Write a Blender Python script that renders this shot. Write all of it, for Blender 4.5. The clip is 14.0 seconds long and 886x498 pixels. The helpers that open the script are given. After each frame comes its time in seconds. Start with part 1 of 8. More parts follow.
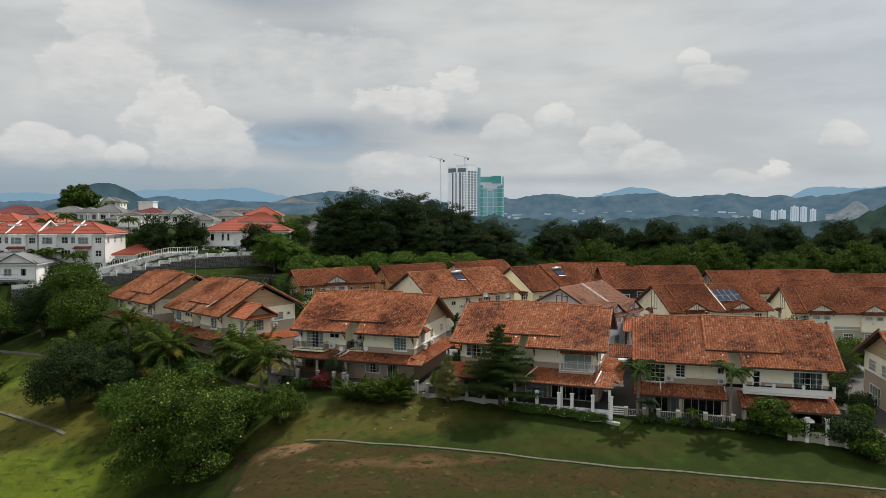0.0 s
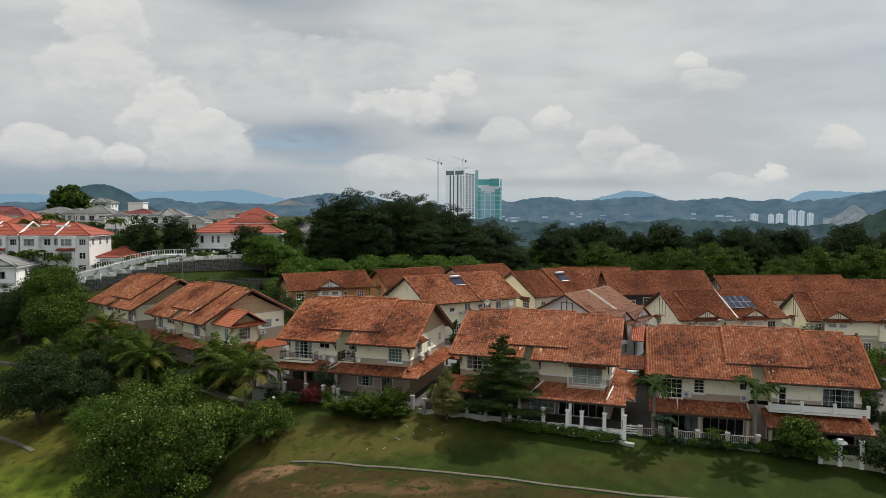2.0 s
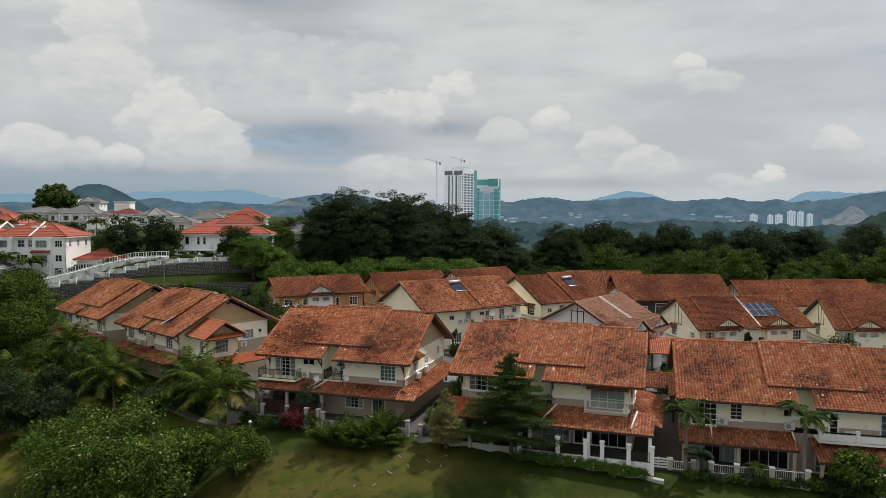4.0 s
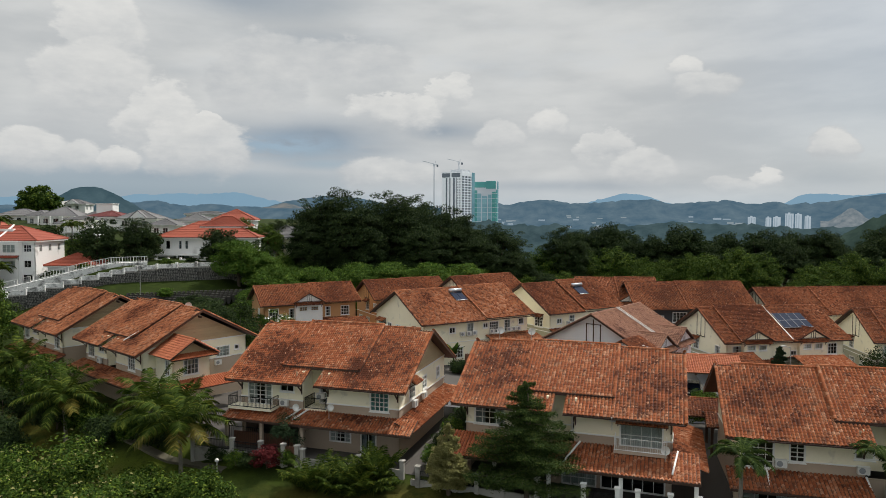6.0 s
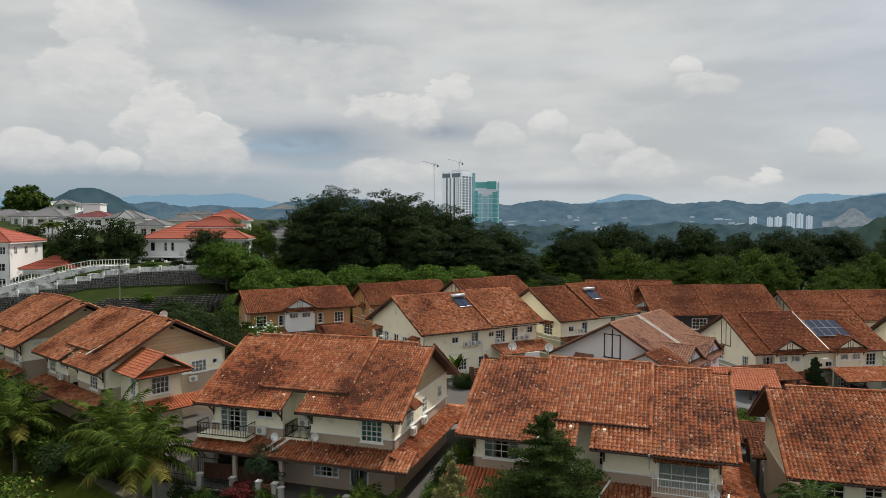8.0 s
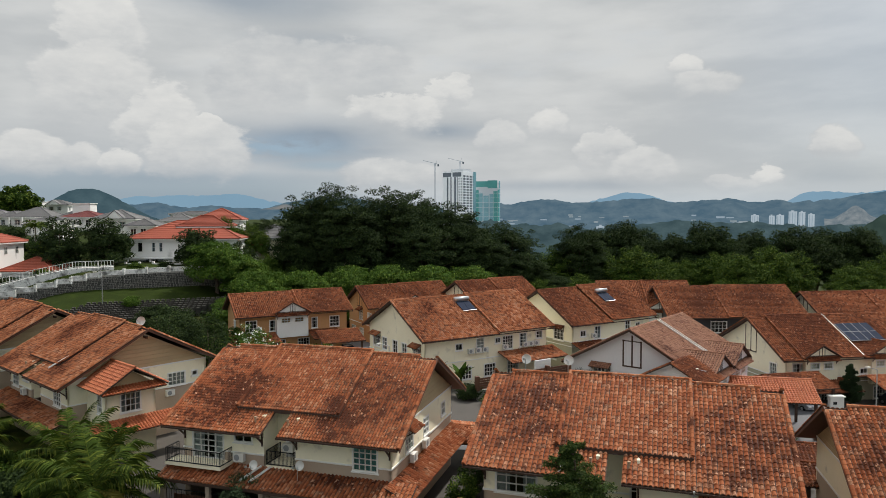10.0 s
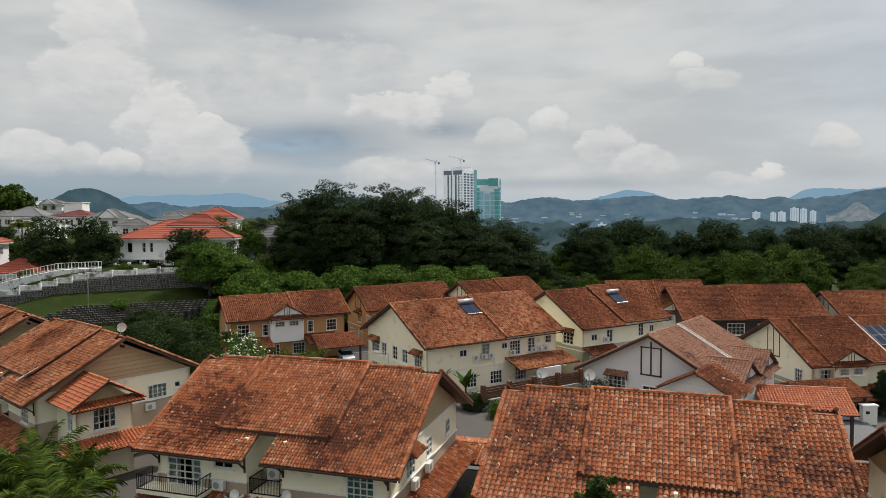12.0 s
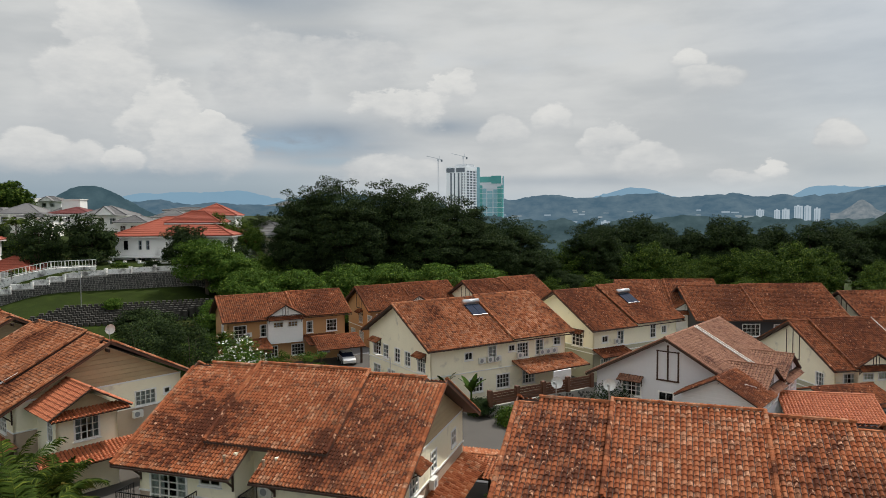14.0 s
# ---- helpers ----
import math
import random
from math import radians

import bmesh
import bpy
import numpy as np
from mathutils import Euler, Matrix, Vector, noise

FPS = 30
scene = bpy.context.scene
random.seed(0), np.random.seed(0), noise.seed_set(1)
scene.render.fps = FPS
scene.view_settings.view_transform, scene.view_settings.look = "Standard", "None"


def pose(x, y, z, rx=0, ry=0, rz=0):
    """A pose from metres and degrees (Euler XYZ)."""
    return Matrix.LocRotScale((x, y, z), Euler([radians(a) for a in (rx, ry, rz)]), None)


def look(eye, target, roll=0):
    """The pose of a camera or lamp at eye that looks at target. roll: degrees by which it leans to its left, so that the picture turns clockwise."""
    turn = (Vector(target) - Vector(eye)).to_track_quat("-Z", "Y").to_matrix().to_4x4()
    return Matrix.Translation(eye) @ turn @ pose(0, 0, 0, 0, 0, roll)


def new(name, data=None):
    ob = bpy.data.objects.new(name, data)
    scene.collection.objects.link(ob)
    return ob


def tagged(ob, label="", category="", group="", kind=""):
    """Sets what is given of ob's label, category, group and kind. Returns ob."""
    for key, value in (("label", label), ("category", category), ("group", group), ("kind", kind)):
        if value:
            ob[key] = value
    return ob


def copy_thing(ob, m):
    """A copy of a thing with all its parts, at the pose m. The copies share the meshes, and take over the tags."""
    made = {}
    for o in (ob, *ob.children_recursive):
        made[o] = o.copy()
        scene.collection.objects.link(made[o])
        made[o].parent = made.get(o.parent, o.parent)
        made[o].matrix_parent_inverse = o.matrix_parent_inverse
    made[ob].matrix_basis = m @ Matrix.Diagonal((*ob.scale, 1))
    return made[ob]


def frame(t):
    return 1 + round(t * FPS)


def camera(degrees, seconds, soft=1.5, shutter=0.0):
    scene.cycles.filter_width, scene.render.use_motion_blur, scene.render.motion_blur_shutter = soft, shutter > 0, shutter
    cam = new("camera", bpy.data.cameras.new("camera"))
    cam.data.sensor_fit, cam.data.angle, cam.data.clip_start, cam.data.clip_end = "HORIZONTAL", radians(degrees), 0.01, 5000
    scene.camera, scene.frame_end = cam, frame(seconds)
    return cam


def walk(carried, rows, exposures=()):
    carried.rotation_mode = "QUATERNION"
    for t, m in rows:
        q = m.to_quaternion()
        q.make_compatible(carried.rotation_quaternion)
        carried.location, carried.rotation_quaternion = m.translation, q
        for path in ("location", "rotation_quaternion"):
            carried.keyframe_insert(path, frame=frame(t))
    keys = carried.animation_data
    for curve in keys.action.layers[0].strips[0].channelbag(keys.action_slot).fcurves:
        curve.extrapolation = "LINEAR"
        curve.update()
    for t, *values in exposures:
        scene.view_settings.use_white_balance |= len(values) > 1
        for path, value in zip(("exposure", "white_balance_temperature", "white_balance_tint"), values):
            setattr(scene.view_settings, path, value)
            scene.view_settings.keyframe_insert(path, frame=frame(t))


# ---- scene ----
cam = camera(66.4, 14.0, soft=0.7)
PATH = [
    (0, (0.869, 2.118, 23.996), (0.847, 4.114, 23.886), 0.0),
    (0.5, (0.841, 3.249, 23.864), (0.82, 5.246, 23.757), 0.1),
    (1, (0.817, 4.605, 23.866), (0.797, 6.602, 23.761), 0.1),
    (1.5, (0.791, 6.223, 23.793), (0.773, 8.22, 23.69), 0.1),
    (2, (0.652, 8.037, 23.818), (0.638, 10.034, 23.716), 0.2),
    (2.5, (0.615, 10.028, 23.747), (0.602, 12.026, 23.646), 0.3),
    (3, (0.592, 12.241, 23.82), (0.58, 14.238, 23.718), 0.3),
    (5.5, (0.27, 24.616, 23.648), (0.266, 26.614, 23.553), 0.2),
    (6, (0.171, 27.124, 23.64), (0.169, 29.122, 23.547), 0.2),
    (6.5, (0.177, 29.297, 23.632), (0.174, 31.295, 23.539), 0.1),
    (7, (0.039, 31.574, 23.572), (0.037, 33.571, 23.48), 0.1),
    (7.5, (-0.009, 33.593, 23.505), (-0.01, 35.591, 23.414), 0.0),
    (8, (-0.013, 35.576, 23.413), (-0.016, 37.574, 23.322), 0.1),
    (10.5, (-0.282, 43.787, 23.019), (-0.288, 45.785, 22.926), -0.2),
    (11, (-0.372, 45.122, 23.003), (-0.378, 47.119, 22.908), -0.2),
    (11.5, (-0.399, 46.375, 22.979), (-0.406, 48.372, 22.883), -0.3),
    (12, (-0.432, 47.539, 22.967), (-0.44, 49.537, 22.87), -0.4),
    (12.5, (-0.597, 48.526, 22.967), (-0.605, 50.524, 22.867), -0.3),
    (13, (-0.514, 49.468, 22.936), (-0.526, 51.466, 22.834), -0.4),
    (13.5, (-0.592, 50.241, 22.899), (-0.605, 52.238, 22.796), -0.4),
    (14, (-0.634, 50.968, 22.844), (-0.65, 52.965, 22.74), -0.4),
]
walk(cam, [(t, look(eye, target, roll)) for t, eye, target, roll in PATH])

# ---- world, sun ----
SUN_AZ, SUN_EL = 43.0, 54.0   # degrees from +y towards +x, and above the horizon
world = bpy.data.worlds.new("sky")
scene.world = world
world.use_nodes = True


def link(tree, a, b):
    tree.links.new(a, b)


def build_sky():
    tree = world.node_tree
    n = tree.nodes
    n.clear()
    out = n.new("ShaderNodeOutputWorld")
    bg = n.new("ShaderNodeBackground")
    bg.inputs["Strength"].default_value = 0.105
    sky = n.new("ShaderNodeTexSky")
    sky.sky_type, sky.sun_disc = "NISHITA", False
    sky.sun_elevation, sky.sun_rotation = radians(SUN_EL), radians(SUN_AZ)
    sky.air_density, sky.dust_density = 1.0, 2.0
    co = n.new("ShaderNodeTexCoord")
    sep = n.new("ShaderNodeSeparateXYZ")
    link(tree, co.outputs["Generated"], sep.inputs[0])

    def math_node(op, a, b=None, c=None, clamp=False):
        m = n.new("ShaderNodeMath")
        m.operation, m.use_clamp = op, clamp
        for k, v in enumerate((a, b, c)):
            if v is None:
                continue
            if isinstance(v, (int, float)):
                m.inputs[k].default_value = v
            else:
                link(tree, v, m.inputs[k])
        return m.outputs[0]

    def smooth(value, lo, hi):
        m = n.new("ShaderNodeMapRange")
        m.interpolation_type = "SMOOTHSTEP"
        link(tree, value, m.inputs[0])
        m.inputs[1].default_value, m.inputs[2].default_value = lo, hi
        return m.outputs[0]

    def mix(fac, a, b):
        m = n.new("ShaderNodeMix")
        m.data_type = "RGBA"
        for sock, v in ((m.inputs[0], fac), (m.inputs[6], a), (m.inputs[7], b)):
            if isinstance(v, (int, float)):
                sock.default_value = v
            elif isinstance(v, tuple):
                sock.default_value = (*v, 1)
            else:
                link(tree, v, sock)
        return m.outputs[2]

    # Azimuth and height as a flat chart of the sky: cumulus near the horizon, sheets higher up.
    u = math_node("ARCTAN2", sep.outputs[0], sep.outputs[1])
    v = math_node("ARCSINE", sep.outputs[2])
    chart = n.new("ShaderNodeCombineXYZ")
    link(tree, u, chart.inputs[0])
    link(tree, math_node("MULTIPLY", v, 1.9), chart.inputs[1])

    def cloud_noise(scale, detail, rough, offset, stretch=1.0):
        mp = n.new("ShaderNodeMapping")
        mp.inputs["Location"].default_value = offset
        mp.inputs["Scale"].default_value = (1, stretch, 1)
        link(tree, chart.outputs[0], mp.inputs[0])
        t = n.new("ShaderNodeTexNoise")
        t.inputs["Scale"].default_value, t.inputs["Detail"].default_value = scale, detail
        t.inputs["Roughness"].default_value = rough
        link(tree, mp.outputs[0], t.inputs[0])
        return t.outputs[0]

    def heap(cu, cv, ru, rv):
        """A soft mound on the chart round azimuth cu and height cv."""
        a = math_node("DIVIDE", math_node("SUBTRACT", u, cu), ru)
        b = math_node("DIVIDE", math_node("SUBTRACT", v, cv), rv)
        d = math_node("ADD", math_node("MULTIPLY", a, a), math_node("MULTIPLY", b, b))
        return math_node("POWER", 2.718, math_node("MULTIPLY", d, -1.0))

    broad = cloud_noise(2.6, 6.0, 0.55, (1.3, 2.2, 0), 1.6)
    soft = cloud_noise(5.0, 5.0, 0.5, (7.7, 4.1, 0), 2.0)
    # the outlines of the heaps are roughened by billows of two sizes
    w1, w2 = cloud_noise(9.0, 6.0, 0.55, (4.1, 0.4, 0)), cloud_noise(9.0, 6.0, 0.55, (14.1, 8.4, 0))
    w3, w4 = cloud_noise(34.0, 6.0, 0.62, (2.1, 5.4, 0)), cloud_noise(34.0, 6.0, 0.62, (9.1, 3.4, 0))

    def rough_axis(axis, a, b):
        k = math_node("ADD", math_node("MULTIPLY", math_node("SUBTRACT", a, 0.5), 0.075), math_node("MULTIPLY", math_node("SUBTRACT", b, 0.5), 0.040))
        return math_node("ADD", axis, k)

    uu, vv = rough_axis(u, w1, w3), rough_axis(v, w2, w4)
    # small puffs are torn less than the great ones
    us = math_node("ADD", u, math_node("MULTIPLY", math_node("SUBTRACT", uu, u), 0.5))
    vs = math_node("ADD", v, math_node("MULTIPLY", math_node("SUBTRACT", vv, v), 0.5))
    # azimuth, height, half width, half height, brightness of each heap
    LEFT_HEAPS = ((-0.463, 0.244, 0.056, 0.054, 0.82), (-0.475, 0.172, 0.078, 0.074, 0.74), (-0.393, 0.124, 0.058, 0.058, 0.85), (-0.333, 0.134, 0.018, 0.012, 0.95), (-0.345, 0.090, 0.070, 0.050, 0.74),
                  (-0.548, 0.082, 0.044, 0.030, 0.80), (-0.492, 0.080, 0.026, 0.022, 0.72), (-0.447, 0.074, 0.030, 0.020, 0.78), (-0.262, 0.190, 0.070, 0.066, 0.30), (-0.140, 0.215, 0.090, 0.040, 0.28))
    RIGHT_HEAPS = ((0.006, 0.176, 0.040, 0.036, 0.90), (-0.068, 0.155, 0.070, 0.032, 0.85), (0.150, 0.134, 0.032, 0.026, 0.82), (0.082, 0.112, 0.040, 0.028, 0.60), (0.222, 0.096, 0.044, 0.034, 0.68), (0.284, 0.070, 0.048, 0.028, 0.62),
                   (-0.080, 0.062, 0.072, 0.028, 0.48), (0.338, 0.204, 0.026, 0.018, 0.90), (0.366, 0.178, 0.046, 0.024, 0.62), (0.518, 0.090, 0.030, 0.028, 0.70), (0.443, 0.054, 0.022, 0.015, 0.85), (0.395, 0.046, 0.040, 0.014, 0.55))
    cover, lit = None, None
    for cu, cv, ru, rv, k in LEFT_HEAPS + RIGHT_HEAPS:
        a = math_node("MULTIPLY", math_node("SUBTRACT", uu if rv > 0.03 else us, cu), 1 / ru)
        b = math_node("MULTIPLY", math_node("SUBTRACT", vv if rv > 0.03 else vs, cv), 1 / rv)
        d = math_node("ADD", math_node("MULTIPLY", a, a), math_node("MULTIPLY", b, b))
        one = math_node("MULTIPLY", smooth(d, 1.25, 0.70), smooth(b, -1.15, 0.0))
        glow = math_node("MULTIPLY", one, math_node("MULTIPLY", smooth(b, -1.2, 0.7), k))
        cover = one if cover is None else math_node("MAXIMUM", cover, one)
        lit = glow if lit is None else math_node("MAXIMUM", lit, glow)
    billow = math_node("ADD", math_node("MULTIPLY", cloud_noise(17.0, 7.0, 0.58, (6.0, 2.5, 0), 1.2), 0.9), math_node("MULTIPLY", w3, 0.5))
    lit = math_node("ADD", lit, math_node("MULTIPLY", math_node("SUBTRACT", billow, 0.70), 1.25), clamp=True)
    heaps = math_node("MULTIPLY", cover, 0.78)
    # dark flat bases, and strips of blue between
    shade = math_node("MULTIPLY", heap(-0.200, 0.108, 0.110, 0.030), 1.0)
    for cu, cv, ru, rv, k in ((0.000, 0.126, 0.065, 0.012, 0.75), (-0.27, 0.298, 0.13, 0.024, 0.62), (-0.18, 0.250, 0.12, 0.014, 0.30), (-0.40, 0.054, 0.22, 0.012, 0.55), (-0.13, 0.098, 0.07, 0.010, 0.6), (-0.33, 0.105, 0.028, 0.009, 0.5), (0.16, 0.046, 0.16, 0.010, 0.5), (0.52, 0.050, 0.06, 0.014, 0.35)):
        shade = math_node("MAXIMUM", shade, math_node("MULTIPLY", heap(cu, cv, ru, rv), k))
    shade = math_node("MULTIPLY", shade, math_node("ADD", 0.6, math_node("MULTIPLY", w1, 1.1)), clamp=True)
    strip_blue = math_node("MULTIPLY", heap(-0.235, 0.100, 0.085, 0.016), smooth(cloud_noise(14.0, 5.0, 0.55, (2.0, 7.0, 0), 1.6), 0.30, 0.54))
    strip_blue = math_node("MAXIMUM", strip_blue, math_node("MULTIPLY", heap(-0.175, 0.076, 0.055, 0.008), 0.7))
    right_blue = math_node("MULTIPLY", smooth(u, 0.25, 0.62), 0.28)
    low_blue = math_node("MULTIPLY", math_node("MULTIPLY", smooth(v, 0.080, 0.030), smooth(u, 0.0, -0.30)), 1.0)
    veil = math_node("MULTIPLY", smooth(broad, 0.56, 0.72), 0.16)
    gap = math_node("MAXIMUM", math_node("MAXIMUM", strip_blue, veil), math_node("MAXIMUM", low_blue, right_blue))
    sheet = mix(smooth(math_node("ADD", math_node("MULTIPLY", broad, 0.6), math_node("MULTIPLY", soft, 0.5)), 0.42, 0.68), (4.7, 4.9, 5.0), (6.1, 6.2, 6.15))
    lower = math_node("MULTIPLY", math_node("MULTIPLY", smooth(v, 0.17, 0.05), smooth(u, 0.10, -0.15)), math_node("ADD", 0.15, math_node("MULTIPLY", soft, 1.0)), clamp=True)
    sheet = mix(math_node("MULTIPLY", lower, 0.75), sheet, (4.2, 4.6, 4.95))
    full = mix(math_node("MULTIPLY", shade, 0.95), sheet, (2.65, 3.2, 3.8))
    full = mix(math_node("MULTIPLY", gap, math_node("SUBTRACT", 1.0, heaps)), full, mix(0.55, sky.outputs[0], (2.3, 3.5, 4.9)))
    full = mix(heaps, full, mix(lit, (4.75, 4.95, 5.1), (7.3, 7.25, 7.0)))
    # pale haze towards the horizon
    haze = math_node("MULTIPLY", smooth(v, 0.06, -0.01), math_node("ADD", 0.45, math_node("MULTIPLY", smooth(u, -0.3, 0.1), 0.3)))
    full = mix(haze, full, (4.2, 5.1, 5.8))
    # an overcast sky is brightest overhead
    zenith = n.new("ShaderNodeVectorMath")
    zenith.operation = "SCALE"
    link(tree, full, zenith.inputs[0])
    link(tree, math_node("ADD", 1.0, math_node("MULTIPLY", smooth(v, 0.33, 1.1), 0.75)), zenith.inputs["Scale"])
    link(tree, zenith.outputs[0], bg.inputs["Color"])
    link(tree, bg.outputs[0], out.inputs["Surface"])


build_sky()
sun_data = bpy.data.lights.new("sun", "SUN")
sun_data.energy, sun_data.angle, sun_data.color = 4.2, radians(1.6), (1.0, 0.95, 0.87)
sun = new("sun", sun_data)
sun_way = Vector((math.sin(radians(SUN_AZ)) * math.cos(radians(SUN_EL)), math.cos(radians(SUN_AZ)) * math.cos(radians(SUN_EL)), math.sin(radians(SUN_EL))))
sun.matrix_world = look(sun_way * 500, (0, 0, 0))
scene.view_settings.exposure = 0.0

# ---- materials ----
def material(name, base, rough=0.8, metal=0.0, vary=None, fine=None, island=0.0, palette=None, bump=0.0, bump_scale=30.0, stain=None, transmission=0.0, translucent=0.0, gloss=0.5, zones=(), growth=()):
    """A surface. zones: (colour, x, y, half width, half depth), stretches of ground with a colour of their own; growth:
    (x, y, half width), where the first stain grows thickest. vary: (scale, amount) of slow change in lightness, fine:
    the same for grain; island: change from piece to piece;
    palette: colours drawn from piece to piece; stain: (colour, scale, from, to), growths or dirt with their own
    outline."""
    m = bpy.data.materials.new(name)
    m.use_nodes = True
    tree = m.node_tree
    n = tree.nodes
    p = n["Principled BSDF"]
    p.inputs["Roughness"].default_value, p.inputs["Metallic"].default_value = rough, metal
    p.inputs["Specular IOR Level"].default_value = gloss
    p.inputs["Transmission Weight"].default_value = transmission
    co = n.new("ShaderNodeTexCoord")
    geo = n.new("ShaderNodeNewGeometry")
    info = n.new("ShaderNodeObjectInfo")

    def calc(op, a, b):
        k = n.new("ShaderNodeMath")
        k.operation = op
        for i, x in enumerate((a, b)):
            if isinstance(x, (int, float)):
                k.inputs[i].default_value = x
            else:
                link(tree, x, k.inputs[i])
        return k.outputs[0]

    def noisy(scale, detail=5.0):
        t = n.new("ShaderNodeTexNoise")
        t.inputs["Scale"].default_value, t.inputs["Detail"].default_value = scale, detail
        link(tree, geo.outputs["Position"], t.inputs[0])
        return t.outputs[0]

    piece = calc("FRACT", calc("ADD", geo.outputs["Random Per Island"], info.outputs["Random"]), 0)
    if palette:
        ramp = n.new("ShaderNodeValToRGB")
        ramp.color_ramp.interpolation = "LINEAR"
        while len(ramp.color_ramp.elements) < len(palette):
            ramp.color_ramp.elements.new(0.5)
        for i, c in enumerate(palette):
            ramp.color_ramp.elements[i].position = i / max(1, len(palette) - 1)
            ramp.color_ramp.elements[i].color = (*c, 1)
        link(tree, piece, ramp.inputs[0])
        colour = ramp.outputs[0]
    else:
        rgb = n.new("ShaderNodeRGB")
        rgb.outputs[0].default_value = (*base, 1)
        colour = rgb.outputs[0]
    for zc, zx, zy, rx, ry in zones:
        sep = n.new("ShaderNodeSeparateXYZ")
        link(tree, geo.outputs["Position"], sep.inputs[0])
        a, b = calc("DIVIDE", calc("SUBTRACT", sep.outputs[0], zx), rx), calc("DIVIDE", calc("SUBTRACT", sep.outputs[1], zy), ry)
        d = calc("ADD", calc("SQRT", calc("ADD", calc("MULTIPLY", a, a), calc("MULTIPLY", b, b)), 0), calc("MULTIPLY", calc("SUBTRACT", noisy(0.35, 8.0), 0.5), 1.3))
        r = n.new("ShaderNodeMapRange")
        r.interpolation_type = "SMOOTHSTEP"
        link(tree, d, r.inputs[0])
        r.inputs[1].default_value, r.inputs[2].default_value = 1.25, 0.55
        mx = n.new("ShaderNodeMix")
        mx.data_type = "RGBA"
        link(tree, r.outputs[0], mx.inputs[0])
        link(tree, colour, mx.inputs[6])
        mx.inputs[7].default_value = (*zc, 1)
        colour = mx.outputs[2]
    gain = None
    for pair in (vary, fine):
        if pair:
            g = calc("ADD", 1 - pair[1], calc("MULTIPLY", noisy(pair[0]), 2 * pair[1]))
            gain = g if gain is None else calc("MULTIPLY", gain, g)
    if island:
        g = calc("ADD", 1 - island, calc("MULTIPLY", piece, 2 * island))
        gain = g if gain is None else calc("MULTIPLY", gain, g)
    if gain is not None:
        mul = n.new("ShaderNodeVectorMath")
        mul.operation = "SCALE"
        link(tree, colour, mul.inputs[0])
        link(tree, gain, mul.inputs["Scale"])
        colour = mul.outputs[0]
    for st in stain or ():
        sc, scale, lo, hi = st[:4]
        t = noisy(scale, 8.0)
        if len(st) > 4:
            t = calc("ADD", t, calc("MULTIPLY", calc("SUBTRACT", piece, 0.5), st[4]))
        for gx, gy, gr in growth if st is stain[0] else ():
            sep = n.new("ShaderNodeSeparateXYZ")
            link(tree, geo.outputs["Position"], sep.inputs[0])
            a, b = calc("DIVIDE", calc("SUBTRACT", sep.outputs[0], gx), gr), calc("DIVIDE", calc("SUBTRACT", sep.outputs[1], gy), gr)
            near = n.new("ShaderNodeMapRange")
            near.interpolation_type = "SMOOTHSTEP"
            link(tree, calc("ADD", calc("MULTIPLY", a, a), calc("MULTIPLY", b, b)), near.inputs[0])
            near.inputs[1].default_value, near.inputs[2].default_value, near.inputs[4].default_value = 1.7, 0.0, 0.25
            t = calc("ADD", t, near.outputs[0])
        r = n.new("ShaderNodeMapRange")
        link(tree, t, r.inputs[0])
        r.inputs[1].default_value, r.inputs[2].default_value = lo, hi
        mx = n.new("ShaderNodeMix")
        mx.data_type = "RGBA"
        link(tree, r.outputs[0], mx.inputs[0])
        link(tree, colour, mx.inputs[6])
        mx.inputs[7].default_value = (*sc, 1)
        colour = mx.outputs[2]
    link(tree, colour, p.inputs["Base Color"])
    if bump:
        b = n.new("ShaderNodeBump")
        b.inputs["Strength"].default_value, b.inputs["Distance"].default_value = bump, 0.02
        link(tree, noisy(bump_scale), b.inputs["Height"])
        link(tree, b.outputs[0], p.inputs["Normal"])
    if translucent:
        tr = n.new("ShaderNodeBsdfTranslucent")
        link(tree, colour, tr.inputs[0])
        ms = n.new("ShaderNodeMixShader")
        ms.inputs[0].default_value = translucent
        link(tree, p.outputs[0], ms.inputs[1])
        link(tree, tr.outputs[0], ms.inputs[2])
        link(tree, ms.outputs[0], n["Material Output"].inputs[0])
    return m


MILDEW = (0.090, 0.029, 0.015)
TILE = material("clay_tile", None, 0.9, gloss=0.12, palette=[(0.210, 0.063, 0.028), (0.294, 0.092, 0.038), (0.328, 0.110, 0.048), (0.361, 0.131, 0.059), (0.395, 0.161, 0.082), (0.470, 0.248, 0.147)],
                vary=(0.35, 0.2), fine=(14, 0.2), stain=[(MILDEW, 1.1, 0.60, 0.86, 0.36), (MILDEW, 3.4, 0.59, 0.80, 0.16), ((0.54, 0.29, 0.18), 4.1, 0.63, 0.75, 0.2)], bump=0.4, bump_scale=40,
                growth=[(-4.9, 87.3, 3.4), (-16.5, 90.4, 3.2), (-14.0, 90.0, 2.2), (5.0, 84.4, 3.4), (16.4, 79.7, 3.2), (24.7, 78.5, 3.4), (39.2, 74.7, 3.2), (33.0, 75.5, 2.0), (-7.5, 86.0, 1.8)])
